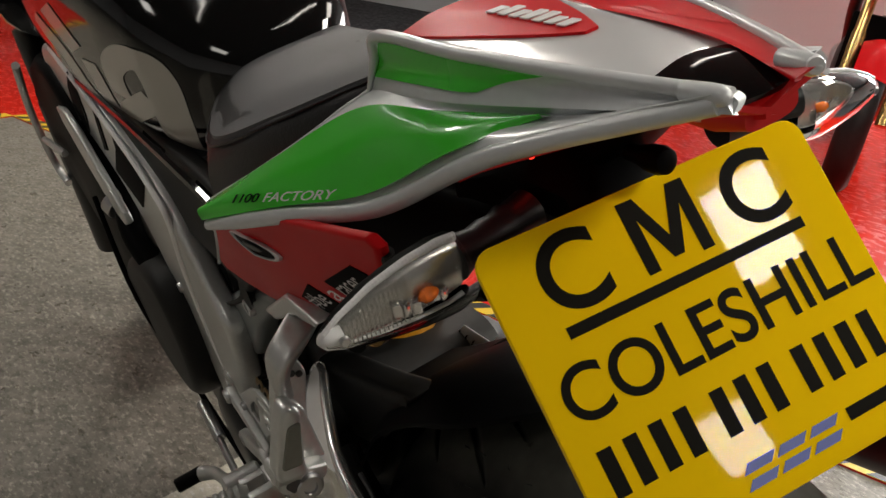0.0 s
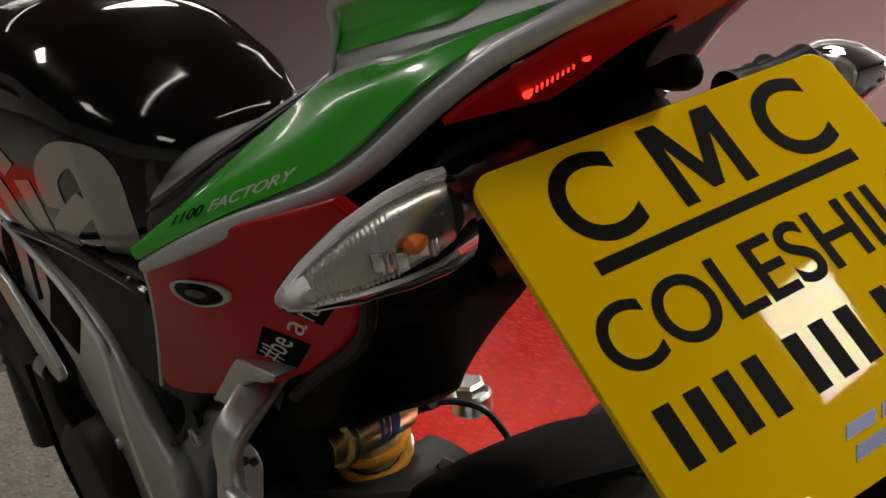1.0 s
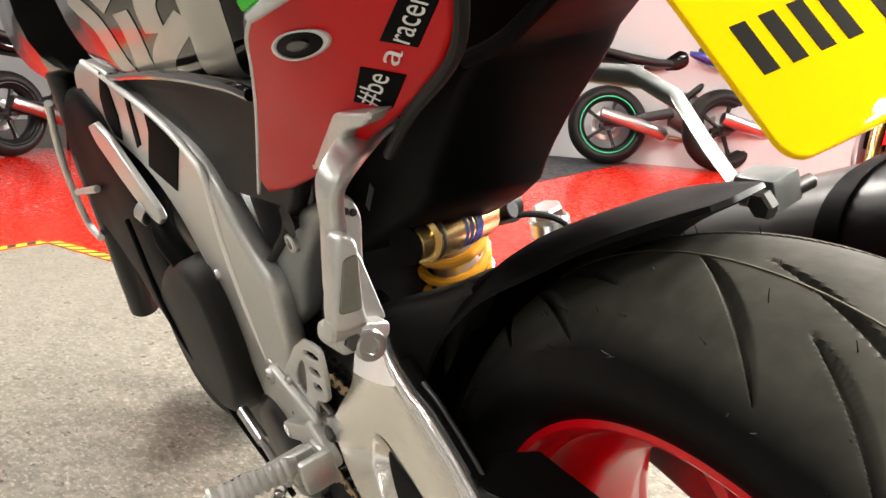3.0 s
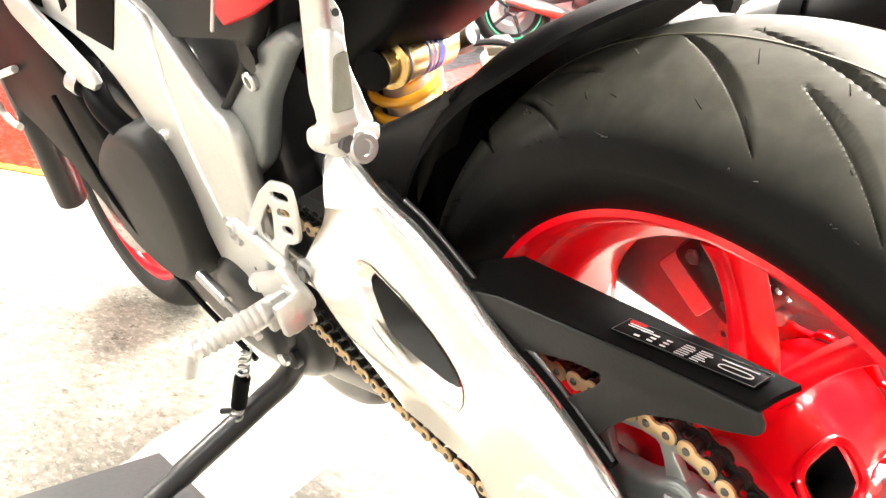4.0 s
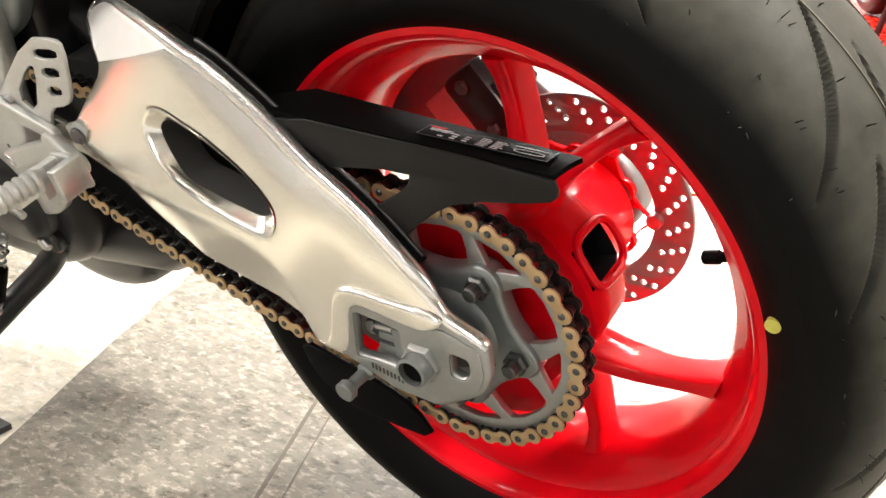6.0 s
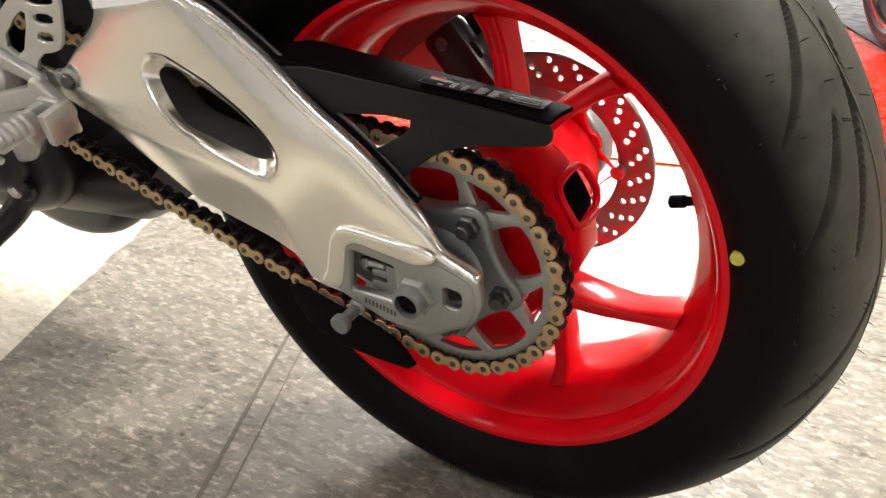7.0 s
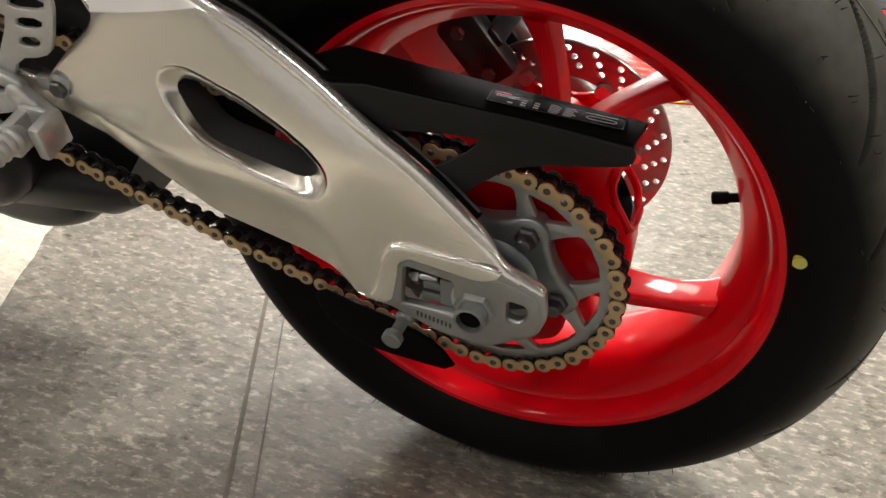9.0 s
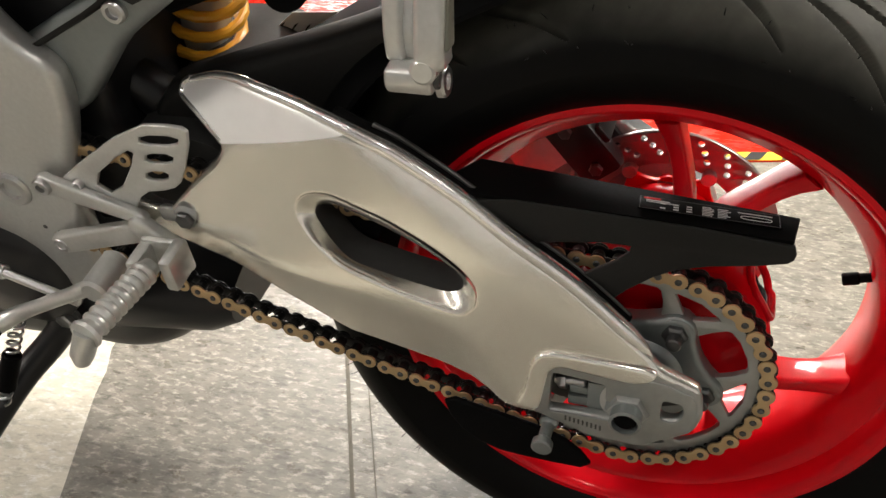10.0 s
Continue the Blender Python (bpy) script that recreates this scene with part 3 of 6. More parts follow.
hub = turned([(-0.094, 0.030), (-0.094, 0.098), (-0.091, 0.105), (-0.085, 0.1075), (-0.040, 0.1045), (-0.026, 0.098), (-0.008, 0.078), (0.015, 0.064), (0.060, 0.056), (0.078, 0.058), (0.082, 0.052), (0.082, 0.02)], 120)
for v in hub.verts:            # three lobes, drawn in between
    a = (math.degrees(math.atan2(v.co.z, v.co.y)) - 30) % 120
    u = min(max((min(a, 120 - a) - 26) / 20, 0), 1)
    if v.co.yz.length > 0.07 and v.co.x < 0:
        v.co.y, v.co.z = v.co.y * (1 - 0.20 * u * u * (3 - 2 * u)), v.co.z * (1 - 0.20 * u * u * (3 - 2 * u))
hub.faces.ensure_lookup_table()
pocket = []
for f in hub.faces:
    c = f.calc_center_median()
    a = math.degrees(math.atan2(c.z, c.y)) % 120
    if -0.085 < c.x < -0.026 and 20 < a < 40 and c.yz.length > 0.09:
        pocket.append(f)
ret = bmesh.ops.extrude_face_region(hub, geom=pocket)
bmesh.ops.delete(hub, geom=pocket, context="FACES")
for g in ret["geom"]:
    if isinstance(g, bmesh.types.BMFace):
        g.material_index = 1
for v in [g for g in ret["geom"] if isinstance(g, bmesh.types.BMVert)]:
    s = 0.62
    v.co.y, v.co.z = v.co.y * s, v.co.z * s
deep = set(g for g in ret["geom"] if isinstance(g, bmesh.types.BMVert))
for f in hub.faces:
    if any(v in deep for v in f.verts):
        f.material_index = 1
part("hub", hub, [red_wheel, black_satin], rear, "red hub with pockets")
for k in range(3):
    a = 120 * k + 30
    ring = []
    for t in np.linspace(0, 2 * math.pi, 29)[:-1]:
        ca, sx = math.cos(t), math.sin(t)
        ang = radians(a + 11.5 * math.copysign(abs(ca) ** 0.6, ca))
        x = -0.053 + 0.028 * math.copysign(abs(sx) ** 0.6, sx)
        r = 0.1075 if x < -0.04 else 0.1045
        ring.append((x, (r + 0.001) * math.cos(ang), (r + 0.001) * math.sin(ang)))
    part("pocket_rim", tube(ring + [ring[0], ring[1]], 0.0035, 8, False), red_wheel, rear)
disc = part("brake_disc", moved(disc_mesh(), Matrix.Translation((0.090, 0, 0))), disc_steel, rear, "drilled steel brake disc")
carrier = [polar(0.060 if i % 4 else 0.076, 360 / 24 * i) for i in range(24)]
part("disc_carrier", plate(soft(carrier, 1), [oval(0, 0, 0.03, 0.03, 24)] + [oval(*polar(0.052, 60 * k + 30), 0.011, 0.011, 12) for k in range(6)], 0.006, 0.001, SIDE, 0.084), red_wheel, rear)
for k in range(6):
    y, z = polar(0.075, 60 * k)
    part("disc_button", rod((0.080, y, z), (0.096, y, z), 0.0075, 12), steel, rear)
cal = thing("brake_caliper", "black rear brake caliper over the disc", "")
cal.parent, cal.matrix_basis = moto, WH @ Matrix.Translation((0.092, 0.082, 0.098)) @ Matrix.Rotation(radians(50), 4, "X")
part("body", joined(box((0.026, 0.078, 0.046), (-0.022, 0, 0), 0.008), box((0.024, 0.070, 0.042), (0.022, 0, 0), 0.008), box((0.06, 0.020, 0.012), (0, 0, 0.022), 0.003)), black_satin, cal, "black caliper body")
for y in (-0.024, 0.024):
    part("bolt", nut((-0.034, y, 0.0), (-1, 0, 0), 0.007, 0.006), steel_dark, cal)
part("bracket", box((0.008, 0.060, 0.080), (0.010, 0.010, -0.050), 0.003), alu_cast, cal)
vy, vz = polar(1.0, 164.5)
part("valve", joined(rod((-0.018, 0.190 * vy, 0.190 * vz), (-0.018, 0.176 * vy, 0.176 * vz), 0.0042, 12), rod((-0.018, 0.178 * vy, 0.178 * vz), (-0.018, 0.164 * vy, 0.164 * vz), 0.0056, 12)), black_plastic, rear, "black tyre valve with a cap")
d0 = Vector((-0.0925, -0.2330, 0.0550))
part("paint_dot", lathe(d0 + Vector((0.004, 0, 0)), (-1, 0, 0), [(0, 0.0055), (0.0052, 0.0055)], 16), dot_yellow, rear, "round yellow paint dot on the sidewall")
part("tyre_line", turned([(-0.0217, 0.3242), (-0.0217, 0.3253), (-0.0203, 0.3253), (-0.0203, 0.3242)], 200, True), line_tan, rear, "thin tan moulding line round the tread")
hairs = []
rnd = random.Random(5)
for k in range(260):
    a, s = rnd.uniform(0, 2 * math.pi), rnd.choice((-1.25, -0.9, -0.45, -0.1, 0.35, 0.8))
    x, r = 0.1 * math.sin(s), 0.262 + 0.064 * math.cos(s)
    n = Vector((0.064 * math.sin(s), 0.1 * math.cos(s) * math.cos(a), 0.1 * math.cos(s) * math.sin(a))).normalized()
    p = Vector((x, r * math.cos(a), r * math.sin(a)))
    q = p + n * rnd.uniform(0.003, 0.008) + Vector((rnd.uniform(-1, 1), rnd.uniform(-1, 1), rnd.uniform(-1, 1))) * 0.0025
    hairs.append(tube([p, (p + q) / 2 + n * 0.0008, q], [0.0005, 0.0004, 0.0002], 4))
tagged(part("rubber_hairs", joined(*hairs), rubber, rear, "fine rubber moulding hairs on the new tyre"), kind="stuff")

# sprocket, its carrier, bolts
XS = -0.118
teeth = []
for k in range(42):
    a = 360 / 42 * k
    teeth += [polar(0.1010, a - 3.2), polar(0.1005, a - 1.6), polar(0.1085, a + 2.6), polar(0.1085, a + 3.6)]
cut = []
for k in range(5):
    b = 120 + 72 * k
    cut.append([polar(0.0725, b - 2), polar(0.0875, b - 13), polar(0.0895, b - 14), polar(0.0905, b - 12), polar(0.0915, b), polar(0.0905, b + 12), polar(0.0895, b + 14), polar(0.0875, b + 13), polar(0.0725, b + 2)])
    cut.append([polar(0.050, b + 22), polar(0.056, b + 17), polar(0.066, b + 15.5), polar(0.078, b + 18), polar(0.0885, b + 21), polar(0.0905, b + 23), polar(0.0915, b + 30), polar(0.0915, b + 42), polar(0.0905, b + 49), polar(0.0885, b + 51), polar(0.078, b + 54), polar(0.066, b + 56.5), polar(0.056, b + 55), polar(0.050, b + 50)])
sprocket = part("sprocket", plate(teeth, cut + [oval(0, 0, 0.035, 0.035, 30)], 0.0065, 0.0010, SIDE, XS), sprocket_grey, rear, "silver rear sprocket with cut-outs")
lobes = []
for k in range(60):
    a = 120 + 6 * k
    c = math.cos(radians(5 * (a - 120)))
    lobes.append(polar(0.0625 + 0.0125 * c if c > 0 else 0.0625 + 0.0055 * c, a))
part("sprocket_carrier", plate(lobes, [oval(0, 0, 0.022, 0.022, 24)], 0.020, 0.006, SIDE, -0.1175, 4), carrier_grey, rear, "grey cast sprocket carrier")
part("carrier_boss", lathe((-0.120, 0, 0), (-1, 0, 0), [(0, 0.045), (0.006, 0.042), (0.012, 0.034), (0.014, 0.03), (0.014, 0.012)], 48), carrier_grey, rear)
for k in range(5):
    y, z = polar(0.0575, 120 + 72 * k)
    bolt = part("sprocket_bolt", lathe((-0.122, y, z), (-1, 0, 0), [(0, 0.0165), (0.003, 0.0165), (0.0045, 0.015), (0.0045, 0.005)], 24), carrier_grey, rear)
    part("nut", nut((-0.1255, y, z), (-1, 0, 0), 0.0105, 0.008), steel_dark, bolt)
    part("stud", rod((-0.126, y, z), (-0.142, y, z), 0.0062, 14), steel_dark, bolt)

# chain: round the rear sprocket, along both runs, round the front sprocket
PR, FR, FC, PITCH = 0.1062, 0.0408, Vector((0.615, 0.128)), 0.015875
dist, base_a = FC.length, math.atan2(FC.y, FC.x)
off = math.acos((PR - FR) / dist)
up_a, lo_a = base_a + off, base_a - off
path = []


def on_circle(c, r, a):
    return Vector((c[0] + r * math.cos(a), c[1] + r * math.sin(a)))


for a in np.arange(up_a, lo_a + 2 * math.pi, 0.02):
    path.append(on_circle((0, 0), PR, a))
for t in np.linspace(0, 1, 60)[1:-1]:
    p = on_circle((0, 0), PR, lo_a).lerp(on_circle(FC, FR, lo_a), t)
    path.append(p + Vector((0, -0.010 * math.sin(math.pi * t))))
for a in np.arange(lo_a, up_a, 0.02):
    path.append(on_circle(FC, FR, a))
for t in np.linspace(0, 1, 60)[1:-1]:
    path.append(on_circle(FC, FR, up_a).lerp(on_circle((0, 0), PR, up_a), t))
path.append(path[0])
acc = [0.0]
for p, q in zip(path, path[1:]):
    acc.append(acc[-1] + (q - p).length)
nlinks = int(acc[-1] / PITCH) // 2 * 2
step = acc[-1] / nlinks


def at_length(s):
    i = max(0, int(np.searchsorted(acc, s % acc[-1])) - 1)
    t = ((s % acc[-1]) - acc[i]) / max(acc[i + 1] - acc[i], 1e-9)
    return path[i].lerp(path[min(i + 1, len(path) - 1)], t)


def link_outline(r, waist):
    pts = [(-PITCH / 2 + r * math.cos(a), r * math.sin(a)) for a in np.linspace(radians(40), radians(320), 12)]
    pts += [(0, -waist)]
    pts += [(PITCH / 2 + r * math.cos(a), r * math.sin(a)) for a in np.linspace(radians(-140), radians(140), 12)]
    return pts + [(0, waist)]


def link_meshes():
    outer = joined(plate(link_outline(0.0074, 0.0048), [], 0.0022, 0.0006, SIDE, -0.0082, 1), plate(link_outline(0.0074, 0.0048), [], 0.0022, 0.0004, SIDE, 0.0082, 1),
                   *[rod((-0.0108, s * PITCH / 2, 0), (0.0108, s * PITCH / 2, 0), 0.0030, 10) for s in (-1, 1)])
    outer = as_mesh(outer, "chain_link")
    outer.materials.append(gold_link), outer.materials.append(black_link), outer.materials.append(steel_dark)
    for f in outer.polygons:
        f.material_index = 1 if f.center.x > -0.0055 else (2 if f.center.x < -0.00955 else 0)
    inner = joined(plate(link_outline(0.0074, 0.0055), [], 0.0022, 0.0005, SIDE, -0.0055, 1), plate(link_outline(0.0074, 0.0055), [], 0.0022, 0.0005, SIDE, 0.0055, 1),
                   *[rod((-0.0046, s * PITCH / 2, 0), (0.0046, s * PITCH / 2, 0), 0.0051, 12) for s in (-1, 1)])
    inner = as_mesh(inner, "chain_link")
    inner.materials.append(black_link)
    return outer, inner


chain = thing("drive_chain", "gold and black drive chain", "")
chain.parent, chain.matrix_basis = moto, WH
link_data = link_meshes()
for k in range(nlinks):
    p, q = at_length(k * step), at_length((k + 1) * step)
    c, a = (p + q) / 2, math.atan2(q.y - p.y, q.x - p.x)
    ob = new("chain_link", link_data[k % 2])
    ob.parent = chain
    ob.matrix_basis = Matrix.Translation((XS, c.x, c.y)) @ Matrix.Rotation(a, 4, "X")
part("front_sprocket", plate([polar(FR - 0.004 + 0.006 * (k % 2), 360 / 32 * k) for k in range(32)], [], 0.007, 0.001, SIDE @ Matrix.Translation((FC.x, FC.y, 0)), XS), steel_dark, chain)

# swingarm, left side: a bent, leaning casting
SA = [(0.398, 0.215), (0.397, 0.223), (0.386, 0.2295), (0.361, 0.2385), (0.336, 0.2435), (0.312, 0.2440), (0.272, 0.2430), (0.243, 0.2390), (0.213, 0.2295), (0.188, 0.2180), (0.141, 0.191), (0.099, 0.162), (0.054, 0.130), (0.009, 0.093), (-0.014, 0.073),
      (-0.022, 0.064), (-0.054, 0.049), (-0.059, 0.027), (-0.052, 0.009), (-0.014, -0.014), (0.030, -0.012), (0.058, -0.003), (0.070, 0.004), (0.100, 0.012), (0.122, 0.014), (0.247, 0.046), (0.300, 0.065), (0.355, 0.081), (0.407, 0.090), (0.470, 0.106),
      (0.470, 0.140), (0.420, 0.128), (0.405, 0.136), (0.378, 0.164), (0.350, 0.189), (0.345, 0.2005), (0.360, 0.2055), (0.376, 0.2100), (0.388, 0.2125)]
LIP = [(0.274, 0.168), (0.264, 0.182), (0.242, 0.1855), (0.196, 0.172), (0.160, 0.155), (0.136, 0.140), (0.124, 0.127), (0.1245, 0.113), (0.136, 0.103), (0.180, 0.113), (0.234, 0.1295), (0.258, 0.146)]
HOLE = [(0.263, 0.160), (0.258, 0.1685), (0.242, 0.171), (0.205, 0.160), (0.170, 0.146), (0.145, 0.132), (0.135, 0.123), (0.137, 0.114), (0.149, 0.110), (0.183, 0.1155), (0.231, 0.125), (0.247, 0.139)]
WIN = [(0.062, 0.052), (0.018, 0.047), (0.018, 0.030), (0.006, 0.030), (0.006, 0.010), (0.064, 0.010)]
END = [(-0.026, 0.041), (-0.043, 0.038), (-0.044, 0.027), (-0.038, 0.019), (-0.026, 0.020)]


def filleted(pts, r, n=4):
    """Round a polygon's corners with cuts of length r at most."""
    out, k = [], len(pts)
    for i in range(k):
        p, a, c = Vector(pts[i]), Vector(pts[i - 1]), Vector(pts[(i + 1) % k])
        u = p + (a - p).normalized() * min(r, (a - p).length * 0.45)
        v = p + (c - p).normalized() * min(r, (c - p).length * 0.45)
        out += [tuple(u.lerp(p, t).lerp(p.lerp(v, t), t)) for t in np.linspace(0, 1, n + 1)]
    return out


def ramp_up(v, w):
    """A corner at zero, rounded over w."""
    return 0.5 * (v + math.sqrt(v * v + w * w))


def crease_z(y):
    return float(np.interp(y, (0.06, 0.10, 0.109, 0.117, 0.132, 0.16, 0.217, 0.258, 0.301, 0.348, 0.398, 0.5), (-0.03, 0.020, 0.039, 0.058, 0.080, 0.095, 0.106, 0.111, 0.118, 0.128, 0.136, 0.140)))


def facet_z(y):
    """Lower edge of the polished top facet."""
    return 0.2015 + (0.345 - y) * 0.27


def arm_x(y, z):
    """Outer face of the swingarm."""
    y = min(max(y, -0.1), 0.42)
    back = min(max((y - 0.05) / 0.08, 0), 1)
    x = -0.162 + 0.2 * (z - 0.06) + (0.15 * ramp_up(z - 0.10, 0.03) - 0.012) * back * back * (3 - 2 * back) + 1.25 * max(0, y - 0.2) ** 2 * min(max((z - 0.05) / 0.17, 0), 1.1)
    x += 0.30 * ramp_up(z - 0.072 - 0.721 * (y - 0.009), 0.010) * min(max((0.30 - y) / 0.10, 0), 1)
    x += 0.34 * ramp_up(z - facet_z(y), 0.004) * min(max((y - 0.19) / 0.05, 0), 1)
    return x + (0.38 + 0.40 * min(max((y - 0.24) / 0.12, 0), 1)) * ramp_up(crease_z(y) - z, 0.006)


def bent(bm, x0, step=0.008):
    """Cut a flat piece into a fine grid and lay it on the swingarm's face, x0 outwards."""
    ys, zs = [v.co.y for v in bm.verts], [v.co.z for v in bm.verts]
    for lo, hi, no in ((min(ys), max(ys), (0, 1, 0)), (min(zs), max(zs), (0, 0, 1))):
        for c in np.arange(lo + step, hi, step):
            bmesh.ops.bisect_plane(bm, geom=bm.verts[:] + bm.edges[:] + bm.faces[:], plane_co=Vector(no) * c, plane_no=no)
    d = Vector((0, -1, 0.27)).normalized()
    bmesh.ops.bisect_plane(bm, geom=bm.verts[:] + bm.edges[:] + bm.faces[:], plane_co=(0, 0.345, 0.2015), plane_no=(0, d.z, -d.y))
    bmesh.ops.remove_doubles(bm, verts=bm.verts, dist=2e-4)
    for v in bm.verts:
        v.co.x += arm_x(v.co.y, v.co.z) + x0
    return bm


def on_arm(y, z, out=0.0):
    return Vector((arm_x(y, z) - out, y, z))


sa_mesh = as_mesh(bent(plate(filleted(SA, 0.006), [filleted(LIP, 0.012), filleted(WIN, 0.004), filleted(END, 0.005)], 0.011, 0.004, SIDE, 0.0, 4), 0.0055), "swingarm", 40)
arm = part("swingarm", sa_mesh, [alu_satin, alu_polished, alu_pad], moto, "large brushed aluminium swingarm with a long slot", BO)
for f in arm.data.polygons:
    y, z = f.center.y, f.center.z
    if y > 0.21 and z > facet_z(y):
        f.material_index = 1
    elif y < 0.074 and z < min(0.062, 0.060 + 0.45 * (y + 0.022)) and z < 0.062:
        f.material_index = 2
edge_yz = ((0.393, 0.2240), (0.384, 0.2275), (0.361, 0.2362), (0.336, 0.2412), (0.312, 0.2418), (0.272, 0.2408), (0.243, 0.2368), (0.213, 0.2273), (0.188, 0.2158), (0.141, 0.1888), (0.099, 0.1598), (0.054, 0.1278), (0.009, 0.0908), (-0.013, 0.0712))
edge_c = curve_pts([on_arm(y, z) + Vector((0.0060, -0.001, 0.001)) for y, z in edge_yz], 6)
part("polished_edge", tube(edge_c, [0.0034 + 0.0036 * min(i / 50, 1) for i in range(len(edge_c) - 7)] + [0.0070, 0.0065, 0.0058, 0.0048, 0.0036, 0.0022, 0.0010], 16), alu_bright, arm, "polished bright edge")
tip_rim = curve_pts([on_arm(y, z) + Vector((0.005, 0, 0)) for y, z in ((0.388, 0.2270), (0.3955, 0.2225), (0.3965, 0.2155), (0.387, 0.2128), (0.376, 0.2105), (0.360, 0.2060), (0.3455, 0.2010))], 5)
part("polished_lip", tube(tip_rim, 0.0042, 10), alu_bright, arm, "polished front lip")
rimloop = filleted([(0.092, 0.017), (0.084, 0.030), (0.078, 0.064), (0.070, 0.0725), (0.058, 0.0735), (0.005, 0.0710), (-0.012, 0.0685), (-0.021, 0.0640), (-0.018, 0.0575), (-0.002, 0.0535), (0.055, 0.0600), (0.064, 0.0550), (0.071, 0.012)], 0.007)
part("axle_pad", bent(plate(filleted([(0.076, 0.010), (0.070, 0.058), (0.060, 0.061), (0.000, 0.054), (-0.020, 0.057), (-0.050, 0.045), (-0.055, 0.027), (-0.049, 0.012), (-0.012, -0.011), (0.030, -0.009), (0.056, 0.000)], 0.006), [filleted(WIN, 0.004), filleted(END, 0.005)], 0.0016, 0.0004, SIDE, 0.0, 1), -0.0006), alu_pad, arm, "grey cast pad round the axle")
# black sheet behind the axle openings, in place of shade within
part("recess_shade_sheet", plate([(0.094, 0.066), (0.0, 0.056), (-0.046, 0.048), (-0.049, 0.016), (0.0, -0.004), (0.060, -0.004), (0.094, 0.010)], [], 0.003, 0.0008, SIDE, -0.1455, 1), black_satin, arm, "black sheet standing for shade inside the casting")
part("axle_rib", bent(plate(rimloop, [], 0.008, 0.0034, SIDE, 0.0, 3), -0.0006), alu_satin, arm, "raised rib round the axle slot", smooth=60)
part("scale_marks", joined(*[bent(plate([(0.050 - 0.0036 * k, 0.0035 - 0.0006 * k), (0.0485 - 0.0036 * k, 0.0035 - 0.0006 * k), (0.0485 - 0.0036 * k, 0.0080 - 0.0006 * k), (0.050 - 0.0036 * k, 0.0080 - 0.0006 * k)], [], 0.0008, 0.0, SIDE, 0.0, 1), -0.0016) for k in range(9)]), steel_dark, arm, "engraved chain adjuster scale")
lip_o, lip_i = filleted(LIP, 0.012), filleted(HOLE, 0.010)
lip_m = [((2 * a + c) / 3, (2 * b + d) / 3) for (a, b), (c, d) in zip(lip_o, lip_i)]
lip_out = [(0.2 + (y - 0.2) * 1.02, 0.1445 + (z - 0.1445) * 1.045) for y, z in lip_o]
part("slot_wall", loft([[on_arm(y, z, -d) for y, z in lip] for lip, d in ((lip_out, -0.0002), (lip_o, 0.0004), (lip_m, 0.0035), (lip_i, 0.0125))], False), alu_satin, arm, "bevelled slot lip", smooth=50)
# deep slot wall coloured near-black in place of the shade inside
part("slot_tunnel", loft([[on_arm(y, z, -d) for y, z in lip_i] for d in (0.0125, 0.0140, 0.0420)], False), slot_grey, arm, "slot wall with its shade put into the colour", smooth=50)
# added black sheet behind the slot's front end, standing for shade
part("slot_shade_sheet", bent(plate([(0.285, 0.10), (0.285, 0.20), (0.205, 0.19), (0.222, 0.100)], [], 0.003, 0.001, SIDE, 0.0, 1), 0.050), guard_black, arm)
bx = arm_x(0.385, 0.135)
boss = part("guard_boss", joined(rod((bx - 0.003, 0.385, 0.135), (bx + 0.02, 0.385, 0.135), 0.0125, 20, 0.003), box((0.010, 0.030, 0.016), (arm_x(0.400, 0.128) + 0.004, 0.402, 0.129), 0.004)), alu_pad, arm, "cast boss")
part("bolt", nut((bx - 0.002, 0.385, 0.135), (-1, 0, 0.1), 0.0085, 0.006), steel_dark, boss, "dark bolt head")
axle = part("axle", lathe((-0.120, 0, 0), (-1, 0, 0), [(0, 0.013), (0.066, 0.013), (0.067, 0.0105), (0.052, 0.0100), (0.050, 0.002)], 32), carrier_grey, moto, "hollow rear axle", WH)
part("washer", lathe((-0.160, 0, 0), (-1, 0, 0), [(0, 0.0235), (0.0035, 0.0235), (0.0045, 0.0215), (0.0045, 0.013)], 32), alu_cast, axle)
part("axle_nut", lathe((-0.164, 0, 0), (-1, 0, 0), [(0, 0.0180), (0.009, 0.0180), (0.012, 0.0160), (0.012, 0.013)], 6), sprocket_grey, axle)
# black plug in the axle's open end, darkening it like shade
part("bore_shade_plug", rod((-0.170, 0, 0), (-0.1835, 0, 0), 0.0094, 24), decal_black, axle, "black plug standing for shade in the hollow bore")
part("axle_block", joined(box((0.010, 0.040, 0.030), (-0.1575, 0.014, 0.0), 0.002), box((0.008, 0.020, 0.010), (-0.1575, 0.040, -0.009), 0.0015), box((0.007, 0.016, 0.008), (-0.1575, 0.041, 0.003), 0.0015)), carrier_grey, axle, "sliding axle block")
adj = part("chain_adjuster", rod((-0.1565, 0.036, 0.010), (-0.1565, 0.062, 0.008), 0.0042, 12), steel, axle)
part("adjuster_nut", nut((-0.1565, 0.052, 0.008), (0, 1, -0.1), 0.0075, 0.007), steel, adj)
spool = part("stand_spool", lathe((-0.160, 0.0640, -0.0345), (-0.99, 0.03, -0.05), [(0, 0.0078), (0.008, 0.0082), (0.011, 0.0055), (0.025, 0.0052), (0.029, 0.0088), (0.035, 0.0088), (0.036, 0.0075), (0.036, 0.0028)], 24), carrier_grey, moto, "grey paddock stand spool", WH)

